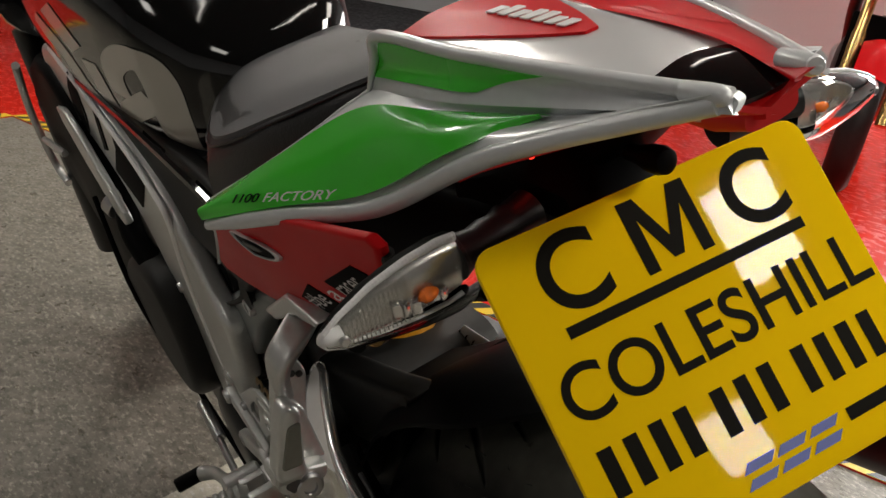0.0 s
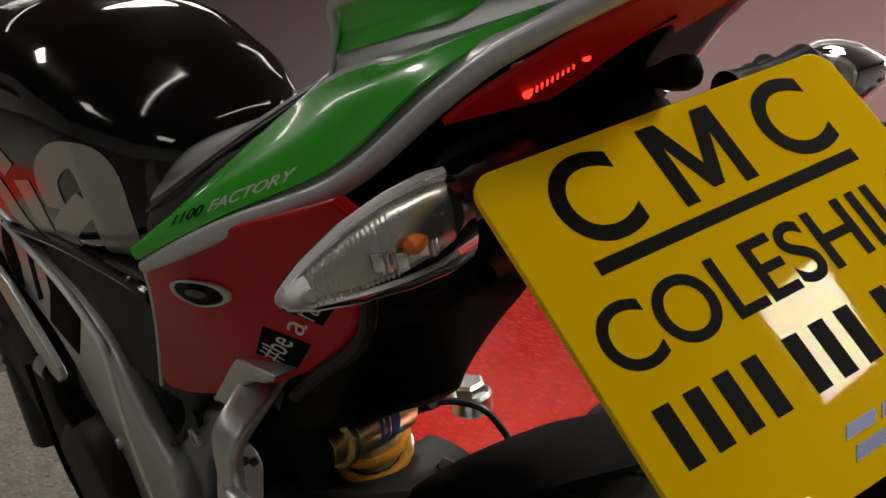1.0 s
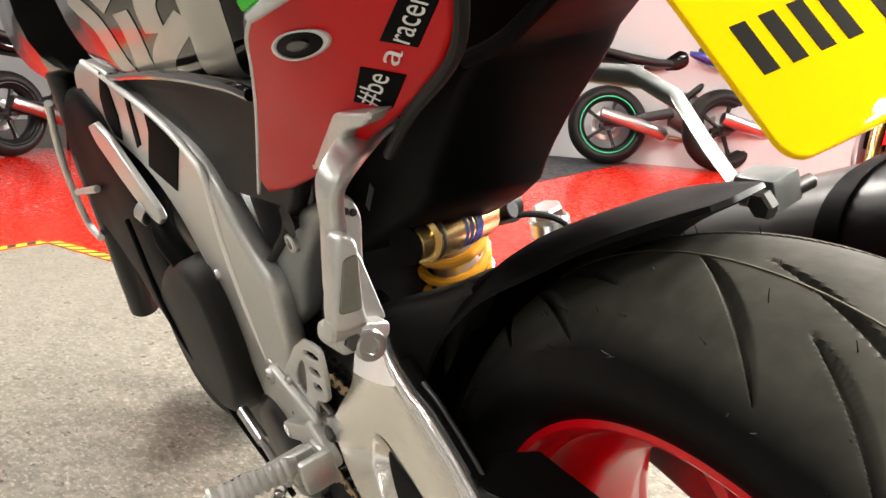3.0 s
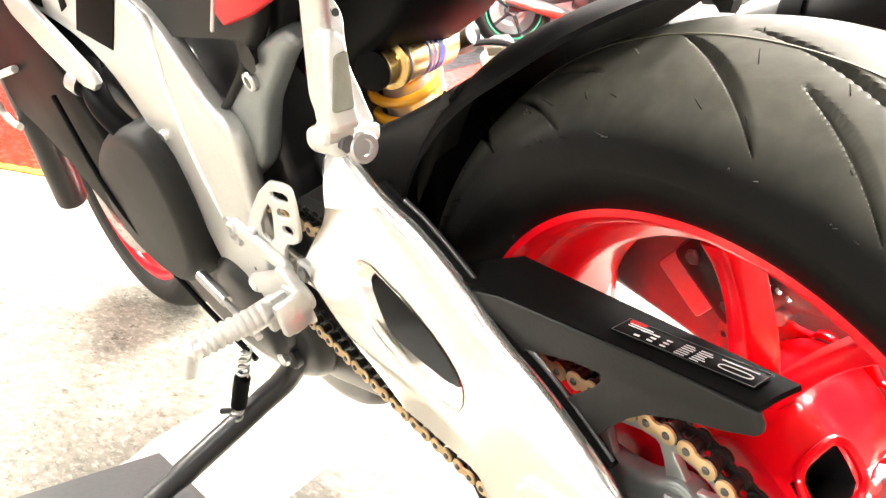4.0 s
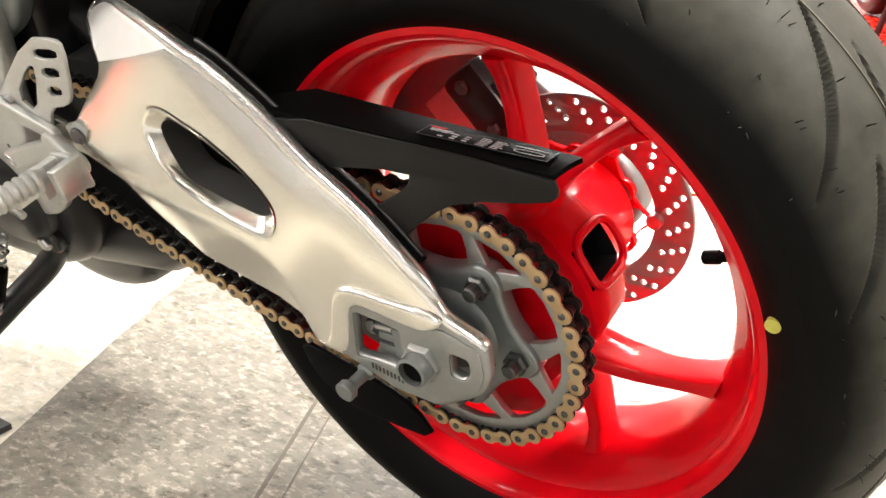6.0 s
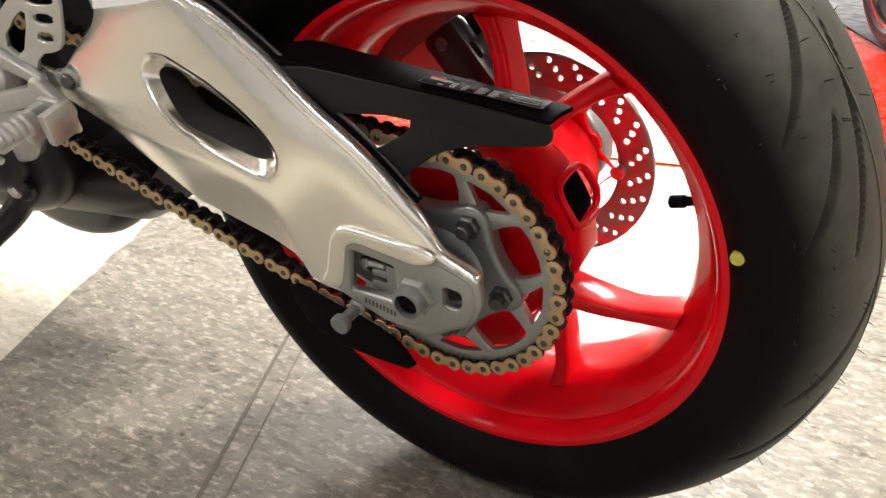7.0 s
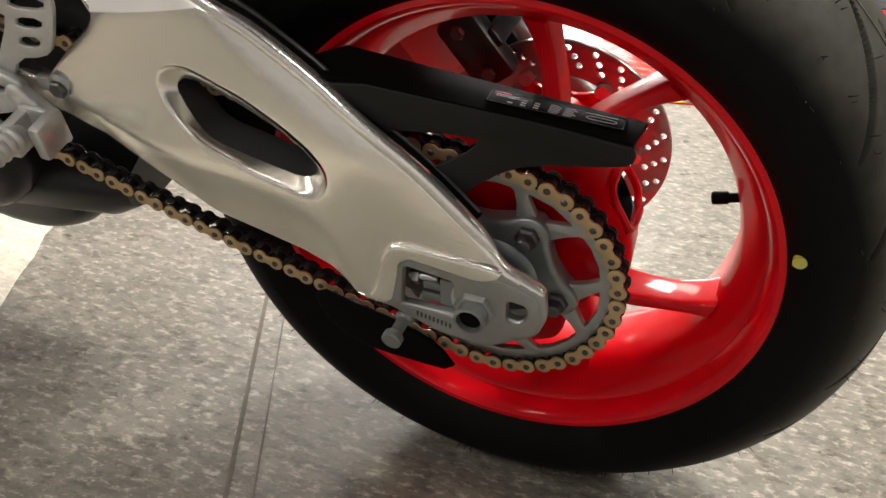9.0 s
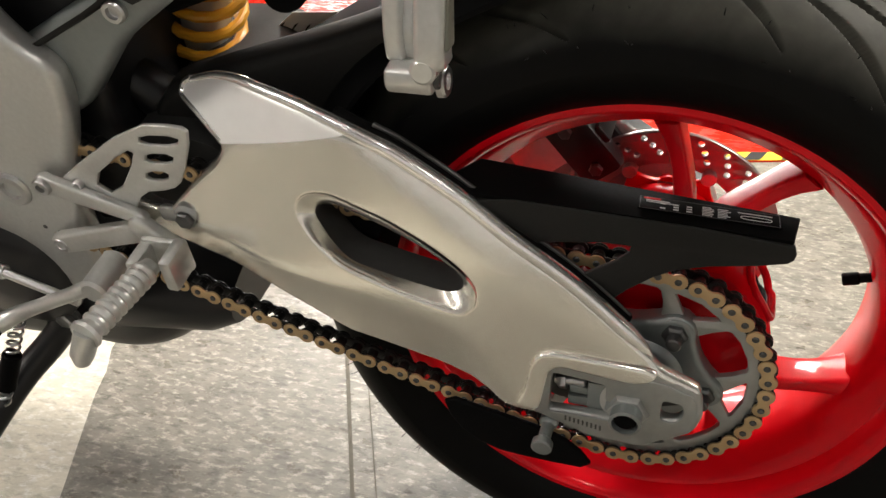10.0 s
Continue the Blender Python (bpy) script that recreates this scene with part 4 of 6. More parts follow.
# lower chain guard fin
part("chain_fin", plate(soft([(0.170, -0.056), (0.120, -0.068), (0.075, -0.078), (0.046, -0.092), (0.026, -0.120), (0.080, -0.120), (0.128, -0.116), (0.160, -0.090)], 1), [], 0.006, 0.002, SIDE, -0.136), black_plastic, moto, "black chain fin", WH)

# chain guard: a slanted top strip, a side wall with a triangular opening
A, Bq = Vector((-0.1460, 0.160, 0.177)), Vector((-0.1345, -0.102, 0.1600))
ai, bi = Vector((-0.082, 0.140, 0.166)), Vector((-0.102, -0.106, 0.1580))
guard = part("chain_guard", panel([[A, A.lerp(Bq, 0.5) + Vector((0, 0, 0.001)), Bq], [A.lerp(ai, 0.5) + Vector((0, 0, 0.002)), (A.lerp(Bq, 0.5) + ai.lerp(bi, 0.5)) / 2 + Vector((0, 0, 0.002)), Bq.lerp(bi, 0.5) + Vector((0, 0, 0.001))], [ai, ai.lerp(bi, 0.5), bi]], 0.004, (0.1, 0, -1), 4), guard_black, moto, "black plastic chain guard with a triangular opening", WH)
wall_out = [(0.165, 0.177), (-0.102, 0.1600), (-0.106, 0.146), (-0.098, 0.139), (-0.030, 0.128), (0.000, 0.110), (0.036, 0.074), (0.070, 0.092), (0.120, 0.132)]
wall_hole = soft([(0.100, 0.134), (0.010, 0.145), (0.012, 0.132), (0.045, 0.110), (0.052, 0.108)], 1)
part("guard_wall", moved(plate(soft(wall_out, 1), [wall_hole], 0.0045, 0.0012, SIDE, 0.0), Matrix(((1, -0.04, 0.0, -0.1385), (0, 1, 0, 0), (0, 0, 1, 0), (0, 0, 0, 1)))), grey_plastic, guard, "dark grey guard side")
# warning label on the guard's top
g_u, g_v = (Bq - A).normalized(), (ai.lerp(bi, 0.5) - A.lerp(Bq, 0.5))
g_v = (g_v - g_u * g_v.dot(g_u)).normalized()
g_n = g_u.cross(g_v)
g_n = g_n if g_n.z > 0 else -g_n


def on_guard(p, q, lift=0.0035):
    """A place on the guard's top: p along from the front, q across from the outer edge."""
    return A + g_u * p + g_v * q + g_n * lift


lab = axes(g_u, g_v, g_n, on_guard(0.152, 0.010, 0.0030)) @ Matrix.Diagonal((0.87, 0.66, 1, 1))
label = part("warning_label", plate([(0, 0), (0.117, 0), (0.117, 0.030), (0, 0.030)], [], 0.0006, 0.0002, lab, 0), decal_black, guard, "black warning label with white print")
frame_l = plate([(0.001, 0.001), (0.116, 0.001), (0.116, 0.029), (0.001, 0.029)], [[(0.0014, 0.0014), (0.0014, 0.0286), (0.1156, 0.0286), (0.1156, 0.0014)]], 0.0003, 0.0, lab @ Matrix.Translation((0, 0, 0.0005)), 0)
part("label_border", frame_l, pad_grey, label, "thin grey border", smooth=0)
bars = []
rnd = random.Random(3)
for (u, v, w, h) in [(0.006, 0.0205, 0.020, 0.0016)] + [(0.018 + 0.011 * i, 0.0055 + 0.0055 * j, 0.0045, 0.0022) for i in range(3) for j in range(3) if not (i == 0 and j == 1)] + [(0.053 + 0.0125 * i, 0.004 + 0.0036 * j, rnd.uniform(0.007, 0.011), 0.0011) for i in range(2) for j in range(6)] + [(0.006, 0.0175, 0.024, 0.0010)] + [(0.082, 0.0215, 0.028, 0.0014)]:
    bars.append(plate([(u, v), (u + w, v), (u + w, v + h), (u, v + h)], [], 0.0003, 0.0, lab @ Matrix.Translation((0, 0, 0.0005)), 0))
loopo = [(0.086 + x, 0.0125 + y) for x, y in oval(0.011, 0, 0.013, 0.0042, 24, 3)]
loopi = [(0.086 + x, 0.0125 + y) for x, y in oval(0.011, 0, 0.0122, 0.0034, 24, 3)]
bars.append(plate(loopo, [loopi], 0.0003, 0.0, lab @ Matrix.Translation((0, 0, 0.0005)), 0))
part("label_print", joined(*bars), print_white, label, "small white print", smooth=0)
part("label_flash", plate([(0.004, 0.0235), (0.018, 0.0235), (0.018, 0.0275), (0.004, 0.0275)], [], 0.0003, 0.0, lab @ Matrix.Translation((0, 0, 0.0006)), 0), red_paint, label, "red flash", smooth=0)
# black rail between guard and swingarm
rail = curve_pts([on_arm(y, z) + Vector((0.018, -0.003, 0.0065)) for y, z in edge_yz[7:-1]], 6)
part("guard_rail", tube(rail, [0.0022 - 0.0008 * i / (len(rail) - 1) for i in range(len(rail))], 10), steel_dark, moto, "thin dark rail beside the swingarm edge", BO)
# black tube filling the space between polished edge and rail
part("rail_filler", tube(curve_pts([on_arm(y, z) + Vector((0.0165, 0, -0.0005)) for y, z in edge_yz[6:-1]], 6), 0.0070, 10), guard_black, moto, "black filler strip inside the swingarm edge", BO)

# swingarm, right side and cross piece
part("swingarm_right", plate(soft([(0.36, 0.18), (0.30, 0.208), (0.20, 0.190), (0.06, 0.11), (-0.05, 0.035), (-0.05, -0.04), (0.06, -0.04), (0.25, 0.03), (0.46, 0.08), (0.46, 0.17)], 2), [], 0.034, 0.008, SIDE, 0.125, 3), carrier_grey, moto, "grey cast right swingarm leg", WH)
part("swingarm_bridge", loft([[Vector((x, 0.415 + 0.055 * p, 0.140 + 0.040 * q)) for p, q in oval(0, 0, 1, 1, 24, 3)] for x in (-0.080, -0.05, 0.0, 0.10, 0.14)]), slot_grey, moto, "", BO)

# hugger over the rear tyre
rows = []
for a, x0, x1, r in ((18, -0.108, 0.108, 0.352), (32, -0.110, 0.110, 0.350), (46, -0.108, 0.108, 0.356), (60, -0.105, 0.105, 0.357), (72, -0.098, 0.098, 0.356), (79, -0.080, 0.080, 0.355), (84, -0.052, 0.050, 0.354), (88, -0.022, -0.004, 0.357)):
    row = []
    for t in np.linspace(-1, 1, 9):
        x = (x0 + x1) / 2 + (x1 - x0) / 2 * t
        rr = r - 0.030 * (abs(x) / 0.108) ** 3.2
        row.append(Vector((x, rr * math.cos(radians(a)), rr * math.sin(radians(a)))))
    rows.append(row)
part("rear_hugger", panel(rows, 0.004, (0, -0.5, -1), 4), black_plastic, moto, "black plastic rear mudguard close over the tyre", WH)
part("hugger_front", plate(soft([(0.46, 0.12), (0.44, 0.205), (0.36, 0.236), (0.26, 0.272), (0.195, 0.300), (0.165, 0.312), (0.215, 0.262), (0.27, 0.20), (0.34, 0.14)], 1), [], 0.036, 0.010, SIDE, -0.034, 3), grey_plastic, moto, "dark grey front part of the mudguard", BO)

part("hugger_inner", plate(soft([(0.47, 0.04), (0.45, 0.13), (0.36, 0.180), (0.28, 0.232), (0.235, 0.262), (0.24, 0.20), (0.34, 0.06)], 1), [], 0.140, 0.010, SIDE, 0.025, 3), black_plastic, moto, "", BO)
part("exhaust_link", tube(curve_pts([(-0.020, 0.64, 0.185), (-0.022, 0.56, 0.215), (-0.024, 0.49, 0.205), (-0.022, 0.44, 0.165)], 6), 0.022, 16), black_satin, moto, "black pipe beside the shock", BO)

# rear shock: gold reservoir, yellow spring
shock = thing("rear_shock", "gold and yellow rear shock absorber", "")
shock.parent, shock.matrix_basis = moto, BO
r0, r1 = Vector((-0.044, 0.290, 0.3085)), Vector((0.056, 0.330, 0.290))
rd = (r1 - r0)
part("reservoir", lathe(r0, rd, [(0, 0.008), (0.001, 0.012), (0.004, 0.0155), (0.018, 0.0165), (0.020, 0.0215), (rd.length - 0.004, 0.0215), (rd.length, 0.019), (rd.length, 0.006)], 40), gold_ano, shock, "gold shock reservoir")
part("reservoir_cap", lathe(r0 - rd * 0.02, rd, [(0, 0.006), (0.0005, 0.0170), (0.003, 0.0170)], 32), black_plastic, shock, "black end cap")
part("reservoir_band", lathe(r0 + rd * 0.22, rd, [(0, 0.0219), (0.0018, 0.0222), (0.0036, 0.0219)], 40, False), steel_dark, shock)
for k, (s, w) in enumerate(((0.50, 0.004), (0.57, 0.004), (0.64, 0.010))):
    part("blue_mark", lathe(r0 + rd * s, rd, [(0, 0.0219), (w, 0.0219)], 40, False), blue_ink, shock, "blue printed band")
sp0, sp1 = Vector((0.066, 0.425, 0.268)), Vector((0.090, 0.500, 0.060))
sd, su, sw = frame_along(sp1 - sp0)
ln = (sp1 - sp0).length
coil = [sp0 + sd * (ln * t / 130) + (su * math.cos(t * 0.42) + sw * math.sin(t * 0.42)) * 0.036 for t in range(131)]
part("spring", tube(coil, 0.0055, 10), spring_yellow, shock, "yellow coil spring")
part("damper_body", rod(sp0 - sd * 0.03, sp1, 0.025, 24), alu_light, shock)
part("damper_cap", rod(sp0 - sd * 0.05, sp0, 0.028, 24, 0.003), gold_ano, shock)
part("shock_mount", joined(rod((0.060, 0.345, 0.285), (0.105, 0.355, 0.272), 0.016, 20, 0.003), rod((0.075, 0.335, 0.280), (0.082, 0.320, 0.284), 0.009, 12)), black_satin, shock)
bolt = part("linkage_bolt", joined(rod((0.175, 0.411, 0.200), (0.176, 0.409, 0.222), 0.022, 20, 0.003), nut((0.176, 0.409, 0.222), (0, -0.1, 1), 0.017, 0.012)), steel, moto, "bright steel bolt head beyond the shock", BO)
part("brake_hose", tube(curve_pts([(0.08, 0.35, 0.27), (0.11, 0.335, 0.264), (0.132, 0.318, 0.248), (0.142, 0.305, 0.215)], 6), 0.0035, 8), black_satin, moto, "black hose", BO)
part("swingarm_sticker", plate([(0.444, 0.132), (0.372, 0.194), (0.318, 0.198), (0.345, 0.161)], [], 0.001, 0.0003, SIDE, 0.106), decal_white, moto, "white sticker with black print", BO)
for k in range(5):
    part("sticker_bar", plate([(0.400 - 0.014 * k, 0.162), (0.396 - 0.014 * k, 0.166), (0.382 - 0.014 * k, 0.183), (0.387 - 0.014 * k, 0.180)], [], 0.001, 0.0002, SIDE, 0.1050), decal_black, moto, "", BO)
part("inner_frame", plate(soft([(0.30, 0.42), (0.52, 0.46), (0.60, 0.30), (0.56, 0.05), (0.46, 0.06), (0.47, 0.24), (0.40, 0.33)], 1), [], 0.15, 0.01, SIDE, 0.0, 2), black_satin, moto, "", BO)

# ---------------------------------------------------------------- tail
GREEN_LO = [(-0.155, 0.152, 0.533), (-0.128, 0.078, 0.554), (-0.101, 0.010, 0.570), (-0.078, -0.050, 0.602), (-0.064, -0.085, 0.617), (-0.0265, -0.157, 0.6385)]
GREEN_UP = [(-0.148, 0.158, 0.541), (-0.112, 0.108, 0.572), (-0.075, 0.053, 0.6025), (-0.062, -0.010, 0.6115), (-0.044, -0.0776, 0.6185), (-0.025, -0.158, 0.6390)]
FIN_UP = [(-0.0592, 0.0445, 0.6395), (-0.052, -0.020, 0.6395), (-0.038, -0.095, 0.6395), (-0.022, -0.160, 0.6390)]
FIN_LO = [(-0.0635, 0.062, 0.6075), (-0.060, -0.012, 0.6160), (-0.043, -0.090, 0.6250), (-0.026, -0.164, 0.634)]
SHELF = [(-0.1465, 0.1595, 0.5425), (-0.110, 0.110, 0.5725)] + FIN_LO       # the panel's inner edge, up to the winglet's foot

FIN_UP_R = [(0.082, 0.036, 0.627), (0.086, -0.020, 0.622), (0.052, -0.105, 0.628), (0.013, -0.168, 0.639)]
FIN_LO_R = [(0.048, 0.036, 0.624), (0.045, -0.020, 0.628), (0.034, -0.100, 0.632), (0.010, -0.164, 0.634)]

def mirror(pts):
    return [(-x, y, z + 0.10 * x) for x, y, z in pts]


tail = thing("tail_fairing", "white tail fairing with red and green panels and winglets", "")
tail.parent, tail.matrix_basis = moto, BO


def mids(a, b, bow):
    return [tuple((p + q) / 2 + o for p, q, o in zip(u, v, bow)) for u, v in zip(a, b)]


for side, (colour, word) in ((1, (green_paint, "green")), (-1, (red_paint, "red"))):
    f = (lambda p: p) if side == 1 else mirror
    mid_l = mids(GREEN_LO, GREEN_UP, (-0.004, 0, 0.003))
    up_g = GREEN_UP[:5]
    lo_g = GREEN_LO[:5]
    lo_end = [tuple(a + (b - a) * s for a, b in zip(p, q)) for p, q, s in zip(lo_g, up_g, (0.05, 0.07, 0.09, 0.16, 0.86))]
    lo_end = [(x - 0.018 * s * (1 - s), y, z + 0.012 * s * (1 - s)) for (x, y, z), s in zip(lo_end, (0.05, 0.07, 0.09, 0.16, 0.86))]
    part("side_panel", panel([f([(x - 0.0026, y, z + 0.0017) for x, y, z in q]) for q in (lo_end, mids(lo_end, up_g, (-0.0036, 0, 0.0027)), up_g)], 0.002, (side, 0, -0.4), 8), colour, tail, word + " gloss side panel")
    part("panel_base", panel([f(q) for q in (GREEN_LO, mid_l, GREEN_UP, SHELF)], 0.003, (side, 0, -0.4), 8), silver_paint, tail, "silver panel end")
    fin_lo, fin_up = (FIN_LO, FIN_UP) if side == 1 else (FIN_LO_R, FIN_UP_R)
    part("winglet", panel([fin_lo, mids(fin_lo, fin_up, (0.003 * side, 0, 0)), fin_up], 0.004, (side, 0, 0.1), 8), silver_paint if side == 1 else colour, tail, "winglet")
    mid_f = mids(fin_lo, fin_up, (0.003 * side, 0, 0))
    face = [[(x - 0.0012 * side, y, z) for x, y, z in [row[0], row[1], tuple(a + (b - a) * cut for a, b in zip(row[1], row[2]))]] for row, cut in ((mids(fin_lo, mid_f, (0, 0, 0)), 0.25), (mid_f, 0.45), (mids(mid_f, fin_up, (0, 0, 0)), 0.70), (fin_up, 0.90))]
    part("winglet_face", panel(face, 0.001, (side, 0, 0.1), 8), colour, tail, word + " winglet face")
    lo = curve_pts([Vector(p) for p in f(GREEN_LO)], 6)
    part("panel_trim", tube([p + Vector((0, 0, -0.002)) for p in lo], [min(0.0035 + 0.0006 * i, 0.0056 - 0.0014 * i / (len(lo) - 1)) for i in range(len(lo))], 14), silver_paint, tail, "silver edge")
    part("panel_trim", tube(curve_pts([Vector(p) for p in f(SHELF)[:3]], 6), 0.0014, 10), silver_paint, tail)
    up = curve_pts([Vector(p) for p in ([(-0.0645, 0.0625, 0.6070), (-0.0615, 0.0535, 0.6250)] if side == 1 else [(0.050, 0.040, 0.624)]) + fin_up], 6)
    part("winglet_trim", tube(up, [min(0.0012 + 0.00022 * i, 0.0034) for i in range(len(up))], 12), silver_paint, tail, "silver winglet edge")
    part("tail_tip", lathe(Vector((-0.0258, -0.153, 0.6392) if side == 1 else (0.016, -0.160, 0.6375)), (0.12 * side, -1, 0.05), [(-0.012, 0.0042), (0, 0.0046), (0.005, 0.0044), (0.008, 0.0030), (0.0095, 0.0006)], 16), silver_paint, tail)
HY, HX, HW = (-0.135, -0.10, -0.05, 0.0, 0.045, 0.080), (0.007, 0.009, 0.012, 0.012, 0.012, 0.012), (0.026, 0.034, 0.044, 0.050, 0.054, 0.055)
HT, HH = (0.629, 0.6305, 0.630, 0.6295, 0.629, 0.628), (0.006, 0.008, 0.012, 0.018, 0.021, 0.022)


def hump_at(y, x):
    """Height of the tail's top."""
    cx, w, top, h = (float(np.interp(y, HY, q)) for q in (HX, HW, HT, HH))
    return top - h + h * max(1 - min(abs(x - cx) / w, 1) ** 2.6, 0) ** (1 / 2.6)


hump = [[Vector((np.interp(y, HY, HX) + np.interp(y, HY, HW) * p, y, np.interp(y, HY, HT) - np.interp(y, HY, HH) * (1 - q))) for p, q in oval(0, 0, 1, 1, 28, 2.6)] for y in (0.080, 0.045, 0.0, -0.05, -0.10, -0.135)]
part("tail_top", loft(hump), white_paint, tail, "white glossy tail top")
lrows = [[Vector((x0 + (x1 - x0) * t, y, hump_at(y, x0 + (x1 - x0) * t) + 0.0016)) for t in (0, 0.25, 0.5, 0.75, 1)] for y, x0, x1 in ((0.080, -0.032, 0.056), (0.045, -0.025, 0.046), (0.010, -0.014, 0.035), (-0.015, -0.004, 0.027), (-0.037, 0.010, 0.018))]
part("logo_panel", panel(lrows, 0.0015, (0, 0, -1), 5), red_paint, tail, "red panel with white slanted marks")
for k in range(7):
    y, h = 0.040 - 0.0095 * k, 0.014 if k in (1, 3, 4) else 0.010
    x = 0.004 + 0.0006 * k
    m = axes((0.15, -0.99, 0), (0.97, 0.15, 0), (0, 0, 1), (x, y, hump_at(y, x) + 0.0026))
    part("logo_mark", plate([(0, 0), (0.0060, 0), (0.0085, h), (0.0025, h)], [], 0.0010, 0.0, m, 0), decal_white, tail, "white slanted mark", smooth=0)
# tail light
light = part("tail_light", loft([[Vector((0.007 + w * p, y, z + h * q)) for p, q in oval(0, 0, 1, 1, 24, 3)] for y, w, z, h in ((-0.108, 0.020, 0.622, 0.008), (-0.116, 0.0225, 0.622, 0.010), (-0.138, 0.021, 0.621, 0.0095), (-0.152, 0.015, 0.620, 0.006))]), lens_red, tail, "dark red tail light lens")
part("light_brow", panel([[(-0.015, -0.108, 0.6310), (0.007, -0.106, 0.6335), (0.029, -0.108, 0.6310)], [(-0.016, -0.124, 0.6315), (0.007, -0.124, 0.6335), (0.030, -0.124, 0.6315)], [(-0.010, -0.150, 0.6285), (0.007, -0.154, 0.6295), (0.024, -0.150, 0.6285)]], 0.002, (0, 0, -1), 6), black_gloss, light, "smoked lens top")
for side in (1, -1):
    lens_lo = [(-0.074, -0.036, 0.586), (-0.066, -0.056, 0.596), (-0.042, -0.116, 0.619), (-0.020, -0.160, 0.632)]
    lens_in = [(-0.042, -0.030, 0.582), (-0.036, -0.046, 0.5890), (-0.024, -0.100, 0.6105), (-0.010, -0.158, 0.6265)]
    lens_mid = [(0.0, -0.030, 0.578), (0.0, -0.046, 0.583), (0.0, -0.100, 0.603), (0.003, -0.158, 0.621)]
    f = (lambda p: p) if side == 1 else mirror
    part("lens", panel([f(lens_lo), f(lens_in), f(lens_mid)], 0.003, (0, 0, 1), 6), lens_red, light, "dark red underside lens")
    for k in range(13):
        t = k / 9 * 0.40 if k < 10 else (0.5, 0.78, 0.95)[k - 10]
        p = Vector((-0.036 + 0.024 * t, -0.046 - 0.050 * t, 0.5915 + 0.022 * t))
        if side == -1:
            p.x, p.z = -p.x, p.z + 0.10 * p.x
        part("led", rod(p + Vector((-0.003, 0, -0.0050)), p + Vector((-0.001, 0, 0.0)), 0.0018 if k == 0 or k > 9 else 0.0004, 8), led_red, light)
tray = soft([(0.36, 0.520), (0.10, 0.535), (-0.02, 0.556), (-0.022, 0.530), (0.014, 0.500), (0.080, 0.465), (0.100, 0.443), (0.150, 0.404), (0.197, 0.361), (0.221, 0.332), (0.317, 0.290), (0.425, 0.248), (0.46, 0.45)], 1)
tray_bm = plate(tray, [], 0.106, 0.008, SIDE, 0.003, 3)
for v in tray_bm.verts:      # the left wall ends higher than the right one
    v.co.z += max(0.02 - v.co.x, 0) / 0.07 * 0.024 * min(max((0.50 - v.co.z) / 0.06, 0), 1)
under = part("undertail", tray_bm, black_plastic, moto, "black plastic undertray", BO)
part("tray_top", plate(soft([(0.34, 0.56), (0.10, 0.575), (-0.05, 0.60), (-0.125, 0.622), (-0.08, 0.592), (-0.03, 0.545), (0.10, 0.50), (0.34, 0.46)], 1), [], 0.050, 0.008, SIDE, 0.012, 3), black_plastic, under)
part("tray_rim", tube(curve_pts([(-0.110, -0.014, 0.556), (-0.108, -0.006, 0.535), (-0.105, 0.023, 0.494), (-0.108, 0.086, 0.459), (-0.098, 0.150, 0.425)], 6), 0.0040, 10), grey_plastic, under, "dark grey moulded rim")
part("tray_rail", tube(curve_pts([(-0.070, 0.075, 0.478), (-0.070, 0.030, 0.490), (-0.070, -0.035, 0.520)], 5), 0.005, 8), black_plastic, under)
part("tray_print", plate([(0.330, 0.343), (0.306, 0.366), (0.302, 0.361), (0.326, 0.338)], [], 0.001, 0.0003, SIDE, -0.0508), pad_grey, under, "small grey print bar")

# red side panel under the seat
RED = [(0.236, 0.498), (0.205, 0.522), (0.166, 0.536), (0.142, 0.541), (0.017, 0.563), (-0.024, 0.571), (-0.005, 0.537), (0.024, 0.495), (0.090, 0.459), (0.300, 0.387), (0.422, 0.364), (0.294, 0.451)]


def bow(bm, cuts=False):
    """Lean a flat side piece inwards downwards and towards the tail."""
    if cuts:
        for y in (-0.06, -0.02, 0.02, 0.06, 0.10, 0.149, 0.20, 0.30):
            bmesh.ops.bisect_plane(bm, geom=bm.verts[:] + bm.edges[:] + bm.faces[:], plane_co=(0, y, 0), plane_no=(0, 1, 0))
    for v in bm.verts:
        d = 0.149 - v.co.y
        v.co.x += 0.142 - 0.28 * v.co.z + (0.20 * d if d > 0 else 0.05 * d)
    return bm


redp = part("red_side_panel", bow(plate(soft(RED, 1), [], 0.008, 0.003, SIDE, -0.131, 3), True), red_paint, tail, "red gloss side panel with a silver edge")
edge = [(-0.1345, y, z) for y, z in ((0.185, 0.529), (0.215, 0.514), (0.240, 0.492), (0.297, 0.449), (0.420, 0.365))]
part("panel_edge", bow(tube(curve_pts([Vector(p) for p in edge], 6), 0.0016, 8)), silver_paint, redp, "thin silver edge")


def lock_oval(s, n=30):
    return [(0.1455 + s * (0.0320 * math.cos(2 * math.pi * k / n) + 0.0155 * math.sin(2 * math.pi * k / n)), 0.508 + s * (0.001 * math.cos(2 * math.pi * k / n) - 0.0095 * math.sin(2 * math.pi * k / n))) for k in range(n)]


